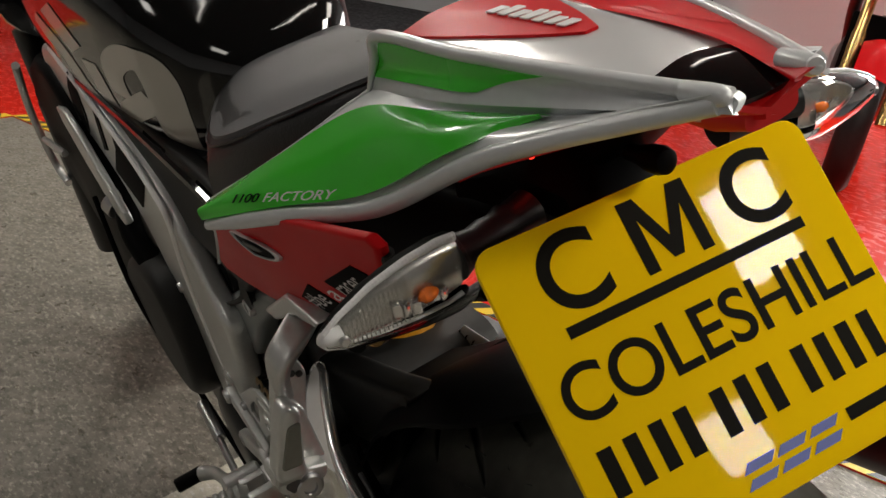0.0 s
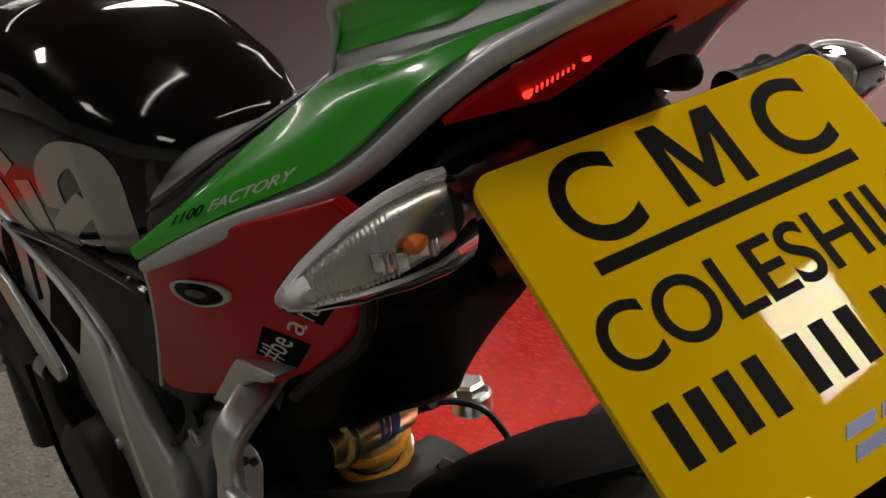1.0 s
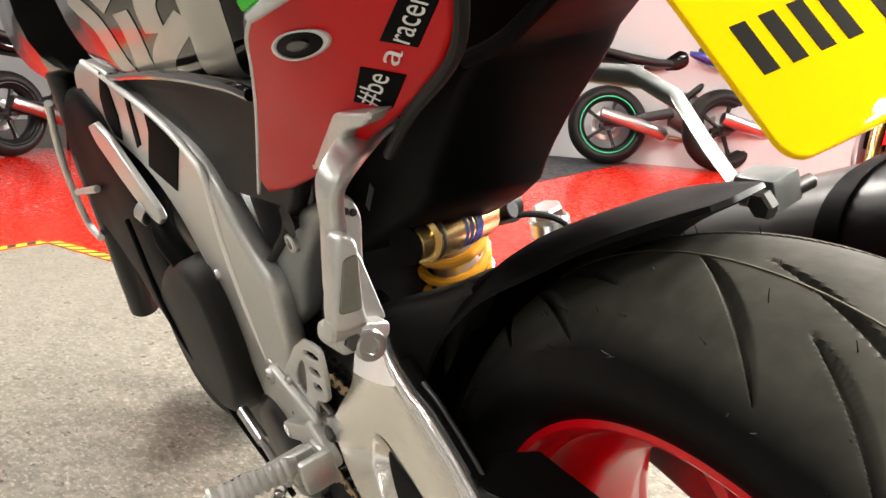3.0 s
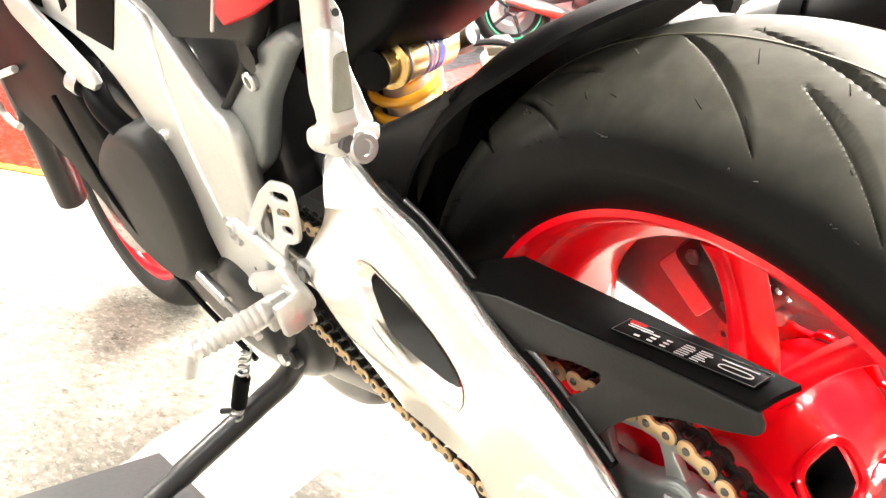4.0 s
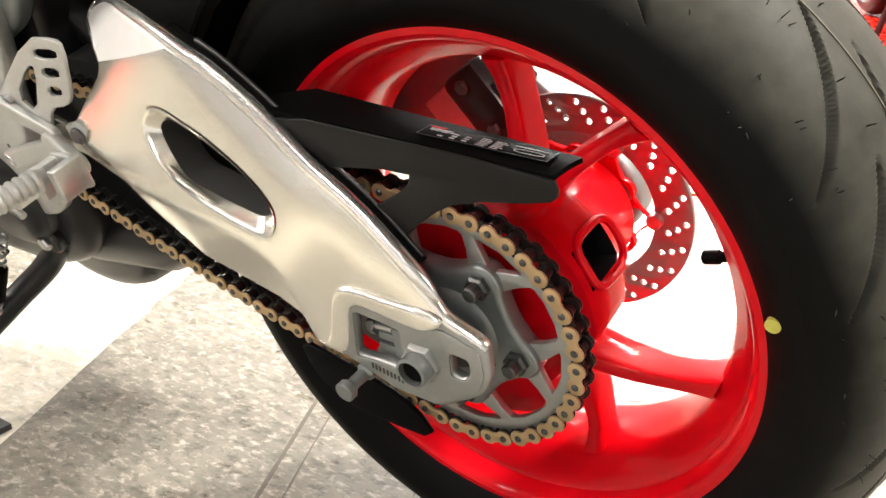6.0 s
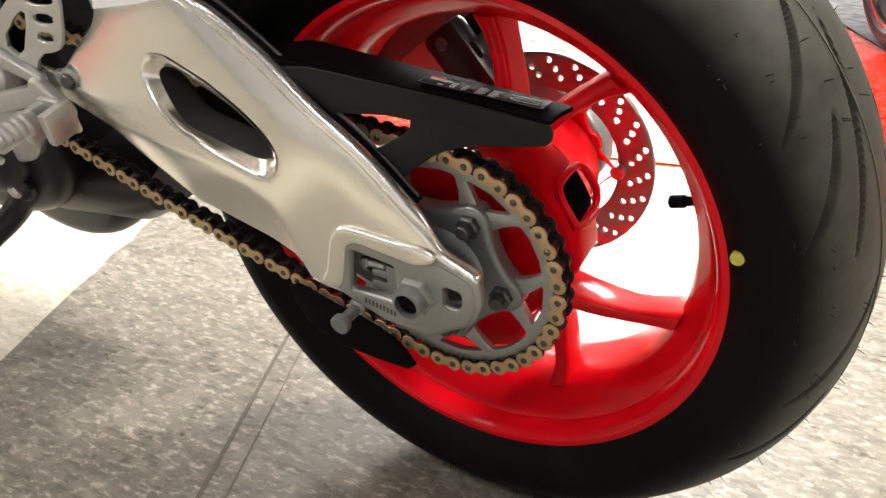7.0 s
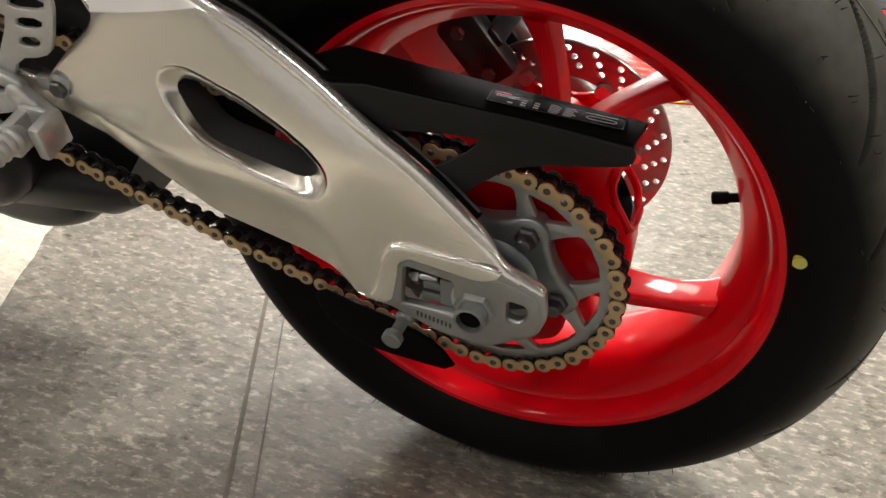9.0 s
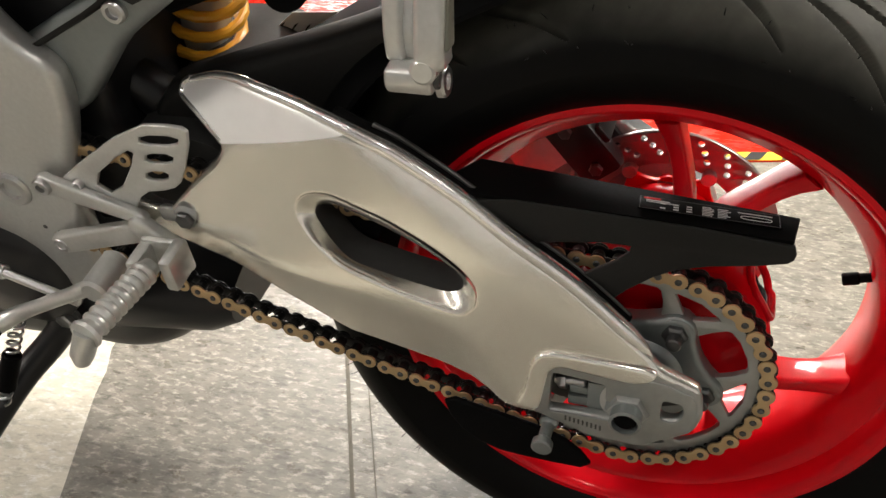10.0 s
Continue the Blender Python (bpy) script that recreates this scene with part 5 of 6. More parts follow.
part("seat_lock", bow(plate(lock_oval(1.0), [lock_oval(0.84)], 0.003, 0.0008, SIDE, -0.1362)), silver_paint, redp, "oval lock surround")
part("lock_plug", bow(plate(lock_oval(0.83), [], 0.002, 0.0006, SIDE, -0.1357)), black_plastic, redp)
part("lock_core", bow(plate(lock_oval(0.36), [], 0.003, 0.0008, SIDE, -0.1360)), steel_dark, redp)
for q in ([(0.022, 0.537), (0.001, 0.534), (0.014, 0.521), (0.046, 0.499), (0.072, 0.505)], [(0.101, 0.491), (0.067, 0.484), (0.095, 0.464), (0.127, 0.469)]):
    part("slogan_band", bow(plate(q, [], 0.0012, 0.0003, SIDE, -0.1352)), decal_black, redp, "black slogan band")


def slogan(text, a, b, height):
    """Lettering on the side panel from a to b in (y, z), its capitals 'height' high."""
    bm = lettering(text, 1.0, Matrix.Identity(4), 0.0)
    x0, x1 = min(v.co.x for v in bm.verts), max(v.co.x for v in bm.verts)
    a, b, up = Vector(a), Vector(b), Vector((0.94, 0.34)) * height / 0.7
    for v in bm.verts:
        q = a.lerp(b, (v.co.x - x0) / (x1 - x0)) + up * v.co.y
        v.co = (-0.1362, q.x, q.y)
    return bow(bm)


for word, a, b in (("#be", (0.109, 0.4655), (0.080, 0.4835)), ("a", (0.069, 0.4895), (0.057, 0.4975)), ("racer", (0.050, 0.5010), (0.016, 0.5235))):
    part("slogan_text", slogan(word, a, b, 0.0165), decal_white, redp, "white slogan lettering", smooth=0)
tm_u, tm_v = Vector((0.30, -0.90, 0.20)).normalized(), Vector((0.45, 0.10, 0.60)).normalized()
tm_n = tm_u.cross(tm_v).normalized()
tm_n = tm_n if tm_n.x < 0 else -tm_n
tm = axes(tm_u, tm_v, tm_n, Vector((-0.1430, 0.122, 0.5510)) + tm_n * 0.0026)
slant = Matrix(((1, 0.25, 0, 0), (0, 0.52, 0, 0), (0, 0, 1, 0), (0, 0, 0, 1)))
part("model_text_dark", lettering("1100", 0.0145, tm @ slant, 0.0002), decal_black, tail, "black model number", smooth=0)
tm2 = axes(tm_u, tm_v, tm_n, Vector((-0.1430, 0.122, 0.5510)) + tm_u * 0.034 + tm_n * 0.0026)
part("model_text_white", lettering("FACTORY", 0.0145, tm2 @ slant, 0.0002), decal_white, tail, "white model word", smooth=0)

# pillion seat
SEAT = [(0.47, -0.022, 0.050, 0.522, 0.010), (0.45, -0.038, 0.062, 0.525, 0.020), (0.40, -0.066, 0.090, 0.521, 0.034), (0.33, -0.104, 0.108, 0.521, 0.038), (0.25, -0.126, 0.118, 0.535, 0.032), (0.17, -0.101, 0.105, 0.5665, 0.021), (0.11, -0.067, 0.080, 0.5915, 0.014), (0.065, -0.040, 0.055, 0.6090, 0.009), (0.045, -0.025, 0.035, 0.612, 0.004)]


def seat_at(row, p, q):
    """A point of the seat's section: p across from -1 to 1, q up."""
    y, x0, x1, z, crown = row
    return Vector(((x0 + x1) / 2 + (x1 - x0) / 2 * p, y, z - crown + (2 * crown if q > 0 else 0.03) * q))


def seat_top(row, p):
    return seat_at(row, p, (1 - abs(p) ** 2.6) ** (1 / 2.6))


seat = part("pillion_seat", loft([[seat_at(r, p, q) for p, q in oval(0, 0, 1, 1, 36, 2.6)] for r in SEAT]), seat_edge, moto, "black and grey pillion seat", BO)
part("seat_cover", panel([[seat_top(r, p) + Vector((0, 0, 0.0015)) for p in (-0.86, -0.5, 0, 0.5, 0.86)] for r in SEAT[1:-1]], 0.003, (0, 0, -1), 6), seat_cover, seat, "grey fabric seat top")
for e in (-0.90, 0.90):
    part("seam", tube(curve_pts([seat_top(r, e) + Vector((0, 0, 0.0004)) for r in SEAT[1:-1]], 5), 0.0011, 6), seat_edge, seat)

# ---------------------------------------------------------------- number plate, lights
P_TL, P_BL = Vector((-0.099, -0.077, 0.5735)), Vector((-0.1045, -0.1745, 0.4575))
pu = Vector((0.9952, -0.0973, -0.0075)).normalized()
pv = (P_TL - P_BL)
pv = (pv - pu * pv.dot(pu)).normalized()
pn = pu.cross(pv)
pn = pn if pn.y < 0 else -pn
PH, PW = 0.1525, 0.183
PM = axes(pu, pv, pn, P_TL - pv * PH)


def rounded(x0, y0, x1, y1, r, n=5):
    out = []
    for cx, cy, a in ((x1 - r, y0 + r, -90), (x1 - r, y1 - r, 0), (x0 + r, y1 - r, 90), (x0 + r, y0 + r, 180)):
        out += [(cx + r * math.cos(radians(a + 90 * k / n)), cy + r * math.sin(radians(a + 90 * k / n))) for k in range(n + 1)]
    return out


plate_ob = part("dealer_plate", plate(rounded(0, 0, PW, PH, 0.010), [], 0.0032, 0.0008, PM, 0), plate_yellow, moto, "yellow acrylic dealer plate with black print", BO)
INK = PM @ Matrix.Translation((0, 0, 0.0018))


def bar(x, y, w, h, skew=0.0):
    return plate([(x, y), (x + w, y), (x + w + skew, y + h), (x + skew, y + h)], [], 0.0003, 0.0, INK, 0)


for word, x, bold in (("C", 0.0225, 0.0008), ("C", 0.1245, 0.0008)):
    part("plate_letter", lettering(word, 0.0500, INK @ Matrix.Translation((x, 0.1115, 0)), 0.00015, bold), plate_black, plate_ob, "large black letter C", smooth=0)
em = [(0, 0), (0, 0.0355), (0.0090, 0.0355), (0.0185, 0.0130), (0.0280, 0.0355), (0.0370, 0.0355), (0.0370, 0), (0.0305, 0), (0.0305, 0.0255), (0.0212, 0.0030), (0.0158, 0.0030), (0.0065, 0.0255), (0.0065, 0)]
part("plate_letter", plate([(0.0735 + x, 0.1112 + y) for x, y in em], [], 0.0003, 0.0, INK, 0), plate_black, plate_ob, "large black letter M", smooth=0)
part("plate_line", bar(0.0255, 0.1010, 0.133, 0.0055), plate_black, plate_ob, "black underline", smooth=0)
part("town_text", lettering("COLESHILL", 0.0350, INK @ Matrix.Translation((0.0085, 0.0665, 0)) @ Matrix.Diagonal((0.99, 1.0, 1, 1)), 0.00015, 0.0004), plate_black, plate_ob, "black town name", smooth=0)
for k in range(11):
    part("number_bar", bar(0.0125 + 0.0133 * k + (0.0065 if k > 3 else 0) + (0.0065 if k > 6 else 0), 0.0325, 0.0072, 0.0215), plate_black, plate_ob, "plain black bar", smooth=0)
for k in range(3):
    part("dealer_logo", joined(bar(0.068 + 0.0185 * k, 0.0085, 0.015, 0.0042, 0.004), bar(0.0695 + 0.0185 * k, 0.0155, 0.015, 0.0042, 0.004)), blue_ink, plate_ob, "blue logo shape", smooth=0)
part("small_print", bar(0.130, 0.0135, 0.040, 0.006), plate_black, plate_ob, "small black bar", smooth=0)
holder = part("plate_holder", plate(rounded(0.004, 0.004, PW - 0.004, PH - 0.004, 0.010), [], 0.004, 0.001, PM @ Matrix.Translation((0, 0, -0.0042)), 0), black_plastic, moto, "black plate holder", BO)
pc = PM @ Vector((PW / 2 - 0.01, PH * 0.8, -0.006))
part("plate_arm", loft([[Vector((c.x + w * p, c.y + 0.006 * q, c.z + h * q)) for p, q in oval(0, 0, 1, 1, 16, 3)] for c, w, h in ((Vector((XC, 0.02, 0.548)), 0.042, 0.016), (Vector((XC, -0.04, 0.566)), 0.036, 0.014), (Vector((XC, -0.066, 0.562)), 0.030, 0.012), (pc, 0.024, 0.006))]), black_plastic, holder, "black bracket arm")
kb = Vector((-0.004, -0.098, 0.588))
part("plate_lamp", lathe(kb + Vector((0, 0.022, -0.004)), (0, -1, 0.1), [(0, 0.0040), (0.008, 0.0046), (0.016, 0.0066), (0.022, 0.0070), (0.026, 0.0060), (0.028, 0.0030)], 24), black_plastic, holder, "round black plate lamp")
part("lamp_led", rod(kb + Vector((0.001, 0.012, -0.0065)), kb + Vector((0.0005, 0.0085, -0.0075)), 0.0022, 10), led_white, holder, "small lit lamp")


def indicator(side):
    s = side
    th = thing("turn_signal", "clear-lens turn signal with an orange bulb", "")
    th.parent, th.matrix_basis = moto, BO

    def P(x, y, z):
        return Vector((x, y, z)) if s < 0 else Vector((0.036 - x, y, z - 0.05 * (0.036 - 2 * x)))

    base, tip = Vector((-0.0935, -0.056, 0.5555)), Vector((-0.167, -0.052, 0.5525))
    secs = ((0.0, 0.0195, 0.016), (0.12, 0.0205, 0.017), (0.35, 0.0185, 0.016), (0.62, 0.0140, 0.013), (0.85, 0.0085, 0.009), (0.97, 0.0040, 0.005), (1.0, 0.0010, 0.0014))

    def crown(t):
        return 0.78 + 0.22 * min(t / 0.6, 1)

    def shell(y_sign, grow, front):
        rings = []
        for t, h, d in secs:
            c = base.lerp(tip, t) + Vector((0, 0, 0.004 * (1 - t)))
            half = []
            for k in range(13):
                a = math.pi * k / 12
                half.append(P(c.x, c.y + y_sign * (d * front * math.sin(a)), c.z + (h + grow * (0.3 if a < 1.2 else 1.0)) * math.cos(a) * (crown(t) if a < math.pi / 2 else 1.06)))
            rings.append(half + [P(c.x, c.y + y_sign * 0.0005, c.z - (h + grow)), P(c.x, c.y + y_sign * 0.0005, c.z + (h + 0.3 * grow) * crown(t))])
        return loft(rings)

    part("housing", shell(1, 0.0002, 1.15), black_plastic, th, "black signal housing")
    lens = part("lens", shell(-1, 0.0, 1.0), lens_clear, th, "clear lens")
    lens.visible_shadow = False
    refl = []
    for t, h, d in secs[:-1]:
        c = base.lerp(tip, t) + Vector((0, 0, 0.004 * (1 - t)))
        refl.append([P(c.x, c.y - 0.001 - 0.003 * math.sin(math.pi * k / 8), c.z + h * 0.88 * crown(t) * math.cos(math.pi * k / 8)) for k in range(9)])
    part("reflector", loft(refl, False, False), reflector_silver, th, "bright reflector")
    for k in range(16):
        t = 0.40 + 0.030 * k
        h = np.interp(t, [q[0] for q in secs], [q[1] for q in secs]) * 0.78 * crown(t)
        c = base.lerp(tip, t) + Vector((0, -0.0052, 0.004 * (1 - t)))
        part("flute", tube([P(c.x, c.y, c.z - h), P(c.x, c.y - 0.0012, c.z), P(c.x, c.y, c.z + h)], 0.0004, 6), reflector_silver, th)
    for k in range(6):
        x0, z0 = base.x - 0.012 - 0.005 * k, base.z - 0.006 + 0.002 * (k % 3)
        part("facet", box((0.0042, 0.002, 0.0075), (0, 0, 0), 0.0006, axes((1, 0, 0), (0, 1, 0), (0, 0, 1), P(x0, base.y - 0.0045, z0)) @ Matrix.Rotation(0.5 * (-1) ** k, 4, "Z")), chrome, th)
    part("lens_screw", rod(P(*(base.lerp(tip, 0.88) + Vector((0, -0.0055, -0.001)))), P(*(base.lerp(tip, 0.88) + Vector((0, -0.0085, -0.001)))), 0.0028, 14), steel, th)
    part("lens_tip", lathe(P(*base.lerp(tip, 0.86)), P(*tip) - P(*base), [(0, 0.0066), (0.004, 0.0058), (0.008, 0.0042), (0.0105, 0.0024), (0.0115, 0.0006)], 16), lens_frost, th)
    b0 = base.lerp(tip, 0.35)
    part("bulb", lathe(P(b0.x + 0.010, b0.y - 0.007, b0.z), (-1 if s < 0 else 1, 0, 0), [(0, 0.0015), (0.002, 0.003), (0.005, 0.0040), (0.008, 0.0034), (0.010, 0.0012)], 20), orange_bulb, th, "orange bulb")
    part("stalk", lathe(P(-0.045, -0.046, 0.560), Vector((-1 if s < 0 else 1, -0.15, 0)), [(0, 0.012), (0.012, 0.0105), (0.016, 0.0115), (0.022, 0.0095), (0.028, 0.0105), (0.036, 0.0095), (0.050, 0.0120)], 20), black_satin, th, "black rubber stalk")
    hs, ts = [q[1] for q in secs], [q[0] for q in secs]
    bead = [base.lerp(tip, t) + Vector((0, -0.0015, 0.004 * (1 - t) + np.interp(t, ts, hs) * crown(t) - 0.0002)) for t in np.linspace(0, 0.97, 121)]
    part("lens_rim", tube([P(*p) for p in bead], [(0.0021 if i % 3 < 2 else 0.0019) * (1 - 0.35 * i / 120) for i in range(121)], 10), lens_frost, th, "ribbed frosted lens rim")
    part("lens_rim", tube([P(*(base.lerp(tip, t) + Vector((0, -0.0015, 0.004 * (1 - t) - h + 0.0004)))) for t, h, d in secs], [0.0016, 0.0016, 0.0015, 0.0014, 0.0013, 0.0012, 0.0010], 10), lens_frost, th)
    return th


indicator(-1), indicator(1)

# ---------------------------------------------------------------- foot rests and brackets
pb = thing("pillion_bracket", "cast aluminium pillion footrest bracket", "")
pb.parent, pb.matrix_basis = moto, BO
BACK = axes((1, 0, 0), (0, 0, 1), (0, -1, 0))      # drawing (x, z), thickness along y


def flat_bar(pts, w, d, wide):
    """A bent flat bar along the points: w half wide towards 'wide', d half thick."""
    pts, rings = [Vector(p) for p in pts], []
    for i, p in enumerate(pts):
        t = (pts[min(i + 1, len(pts) - 1)] - pts[max(i - 1, 0)]).normalized()
        u = Vector(wide) - t * t.dot(Vector(wide))
        u.normalize()
        v = t.cross(u)
        rings.append([p + u * a * w + v * c * d for a, c in oval(0, 0, 1, 1, 20, 4.0)])
    return loft(rings)


def at_y(y):
    return Matrix.Translation((0, y, 0)) @ BACK


arm_line = curve_pts([(-0.078, 0.186, 0.4400), (-0.100, 0.165, 0.4410), (-0.130, 0.140, 0.4375), (-0.148, 0.134, 0.4270), (-0.1500, 0.143, 0.4070), (-0.1490, 0.150, 0.3950)], 6)
part("arm", flat_bar(arm_line, 0.0110, 0.0055, (0, 0.9, 0.45)), alu_light, pb, "curved bracket arm", smooth=50)
part("arm_rib", flat_bar([p + Vector((-0.001, -0.0062, -0.004)) for p in arm_line[2:-6]], 0.0030, 0.0035, (0, 0.9, 0.45)), alu_light, pb, smooth=50)
part("clamp", plate(filleted([(0.216, 0.4195), (0.150, 0.4625), (0.092, 0.4660), (0.110, 0.4570), (0.138, 0.4510), (0.194, 0.4190)], 0.004), [], 0.016, 0.003, SIDE, -0.119, 3), alu_light, pb, "clamp on the side panel")
part("foot_plate", plate(filleted([(-0.1600, 0.4240), (-0.1540, 0.4310), (-0.1410, 0.4260), (-0.1375, 0.4110), (-0.1470, 0.3800), (-0.1500, 0.3520), (-0.1760, 0.3520), (-0.1760, 0.3720)], 0.006), [], 0.012, 0.003, at_y(0.126), 0, 3), alu_light, pb, "bracket foot")
# near-black studs standing for the shade in three small hollows
for x, z in ((-0.1545, 0.4195), (-0.1490, 0.4180), (-0.1440, 0.4150)):
    part("recess", rod((x, 0.1195, z), (x, 0.1165, z), 0.0026, 12), slot_grey, pb)
part("foot_block", plate(filleted([(-0.1720, 0.3548), (-0.1500, 0.3452), (-0.1532, 0.3355), (-0.1640, 0.3345), (-0.1865, 0.3375), (-0.1903, 0.3456), (-0.1870, 0.3552)], 0.004), [], 0.030, 0.0025, at_y(0.115), 0, 3), alu_light, pb, "footrest hinge block")
part("hinge_bolt", nut((-0.1779, 0.1005, 0.3450), (0, -1, 0), 0.0065, 0.004), steel_dark, pb, "dark hinge bolt")
part("foot_web", plate(filleted([(-0.1560, 0.4000), (-0.1500, 0.3900), (-0.1464, 0.3410), (-0.1700, 0.3510), (-0.1720, 0.3700)], 0.004), [], 0.010, 0.0025, at_y(0.118), 0, 3), alu_light, pb, "triangular web of the bracket")
peg = part("folded_footrest", plate(filleted([(-0.1735, 0.4060), (-0.1690, 0.4140), (-0.1625, 0.4140), (-0.1570, 0.4060), (-0.1670, 0.3640), (-0.1660, 0.3520), (-0.1890, 0.3560), (-0.1880, 0.3680)], 0.007), [], 0.020, 0.005, at_y(0.100), 0, 4), alu_light, pb, "folded pillion footrest")
part("rubber_inset", plate(filleted([(-0.1705, 0.4000), (-0.1610, 0.4000), (-0.1695, 0.3660), (-0.1845, 0.3690)], 0.003), [], 0.003, 0.001, at_y(0.0895), 0), rubber_grey, peg, "grey rubber inset")
part("knuckle", lathe((-0.1900, 0.104, 0.3570), (0.97, 0, -0.22), [(0, 0.0065), (0.002, 0.0085), (0.019, 0.0085), (0.021, 0.0065)], 20), alu_light, peg)
part("pivot_bolt", lathe((-0.1690, 0.1005, 0.3375), (0, -1, 0.05), [(0, 0.0105), (0.004, 0.0105), (0.0055, 0.0090), (0.0055, 0.0055), (0.003, 0.005)], 24), steel, pb, "hinge bolt")

for ob in pb.children:
    if ob.name.split(".")[0] not in ("arm", "arm_rib", "clamp"):
        ob.location += Vector((0.0095, 0.030, -0.0146))

pr = thing("pillion_bracket", "aluminium pillion footrest bracket on the exhaust side", "")
pr.parent, pr.matrix_basis = moto, BO
part("arm", loft([[Vector((c[0] + 0.007 * p, c[1] + w * q * 0.5, c[2] + w * q * 0.85)) for p, q in oval(0, 0, 1, 1, 14, 3)] for c, w in (((0.150, 0.260, 0.392), 0.010), ((0.152, 0.195, 0.388), 0.011), ((0.155, 0.158, 0.368), 0.012), ((0.156, 0.136, 0.330), 0.012), ((0.158, 0.118, 0.302), 0.014))]), carrier_grey, pr, "curved bracket arm")
part("foot_block", box((0.030, 0.040, 0.026), (0.166, 0.096, 0.300), 0.004), carrier_grey, pr)
part("muffler_bolt", joined(rod((0.150, 0.085, 0.296), (0.195, 0.080, 0.296), 0.006, 12), nut((0.150, 0.085, 0.296), (-1, 0, 0), 0.012, 0.009)), steel_dark, pr)
muf = part("muffler", loft([[Vector((0.255 + w * p, y, z + w * 0.85 * q)) for p, q in oval(0, 0, 1, 1, 32, 2.4)] for y, w, z in ((0.30, 0.050, 0.16), (0.24, 0.060, 0.18), (0.05, 0.068, 0.235), (-0.10, 0.070, 0.275), (-0.14, 0.060, 0.285), (-0.15, 0.040, 0.287))]), black_satin, moto, "black exhaust muffler", BO)
part("strap", loft([[Vector((0.255 + w * p, y, z + w * 0.85 * q)) for p, q in oval(0, 0, 1, 1, 32, 2.4)] for y, w, z in ((0.082, 0.070, 0.226), (0.058, 0.071, 0.233))], False), black_plastic, muf, "muffler strap")

fb = thing("footrest_bracket", "silver rider footrest bracket with a slotted heel guard", "")
fb.parent, fb.matrix_basis = moto, BO
HG = [(0.505, 0.152), (0.502, 0.161), (0.410, 0.227), (0.366, 0.231), (0.357, 0.224), (0.380, 0.172), (0.394, 0.160), (0.426, 0.153), (0.446, 0.121), (0.456, 0.120)]
slots = []
for (y0, z0), (y1, z1) in (((0.406, 0.212), (0.372, 0.215)), ((0.407, 0.193), (0.383, 0.195)), ((0.413, 0.173), (0.394, 0.175))):
    slots.append(soft([(y0 + 0.004, z0 - 0.0055), (y0 - 0.001, z0 + 0.0055), (y1 - 0.004, z1 + 0.0055), (y1 + 0.001, z1 - 0.0055)], 1))
part("heel_guard", plate(soft(HG, 1), slots + [soft([(0.476, 0.158), (0.425, 0.200), (0.416, 0.196), (0.454, 0.142)], 1)], 0.0045, 0.0010, SIDE, -0.123), alu_light, fb, "silver heel guard with three slots")
for y, z in ((0.4967, 0.1492), (0.4527, 0.1261)):
    part("rivet", lathe((-0.1245, y, z), (-1, 0, 0), [(0, 0.0046), (0.0014, 0.0042), (0.0022, 0.0026), (0.0024, 0.0004)], 16), alu_bright, fb, "round rivet head")


def bar_plate(name, a, b, r0, r1, x, thick, mat, lab=""):
    (y0, z0), (y1, z1) = a, b
    ang = math.atan2(z1 - z0, y1 - y0)
    pts = [(y0 + r0 * math.cos(ang + t), z0 + r0 * math.sin(ang + t)) for t in np.linspace(math.pi / 2, 3 * math.pi / 2, 9)]
    pts += [(y1 + r1 * math.cos(ang + t), z1 + r1 * math.sin(ang + t)) for t in np.linspace(-math.pi / 2, math.pi / 2, 9)]
    return part(name, plate(pts, [], thick, thick * 0.3, SIDE, x, 3), mat, fb, lab)


bar_plate("upper_arm", (0.520, 0.154), (0.433, 0.127), 0.010, 0.007, -0.130, 0.010, alu_light)
bar_plate("lower_arm", (0.531, 0.081), (0.438, 0.112), 0.011, 0.011, -0.132, 0.012, alu_light)
bar_plate("mount", (0.434, 0.122), (0.412, 0.098), 0.010, 0.013, -0.134, 0.014, alu_light)
for y, z, r in ((0.520, 0.154, 0.009), (0.531, 0.081, 0.009), (0.488, 0.154, 0.0055), (0.449, 0.129, 0.0055)):
    bl = part("bolt", lathe((-0.125, y, z), (-1, 0, 0), [(0, r), (0.012 if r > 0.008 else 0.004, r), (0.014 if r > 0.008 else 0.0055, r * 0.85), (0.014 if r > 0.008 else 0.0055, r * 0.5), (0.008 if r > 0.008 else 0.003, r * 0.42)], 20), steel, fb)
part("footrest_clevis", joined(box((0.034, 0.012, 0.034), (-0.156, 0.392, 0.102), 0.003), box((0.034, 0.012, 0.034), (-0.156, 0.426, 0.096), 0.003), box((0.008, 0.044, 0.034), (-0.142, 0.409, 0.099), 0.003)), alu_light, fb, "footrest clevis")
p0, p1 = Vector((-0.168, 0.408, 0.110)), Vector((-0.254, 0.420, 0.114))
prof, n = [(0.0, 0.008)], 9
plen = (p1 - p0).length
for k in range(n):
    s = plen * (0.08 + 0.80 * k / n)
    w = plen * 0.80 / n
    prof += [(s, 0.0100), (s + w * 0.35, 0.0122), (s + w * 0.65, 0.0122), (s + w * 0.98, 0.0100)]
prof += [(plen * 0.90, 0.0105), (plen * 0.96, 0.0140), (plen, 0.0135), (plen * 1.01, 0.008)]
part("footrest", lathe(p0, p1 - p0, prof, 24), alu_light, fb, "ribbed silver footrest")
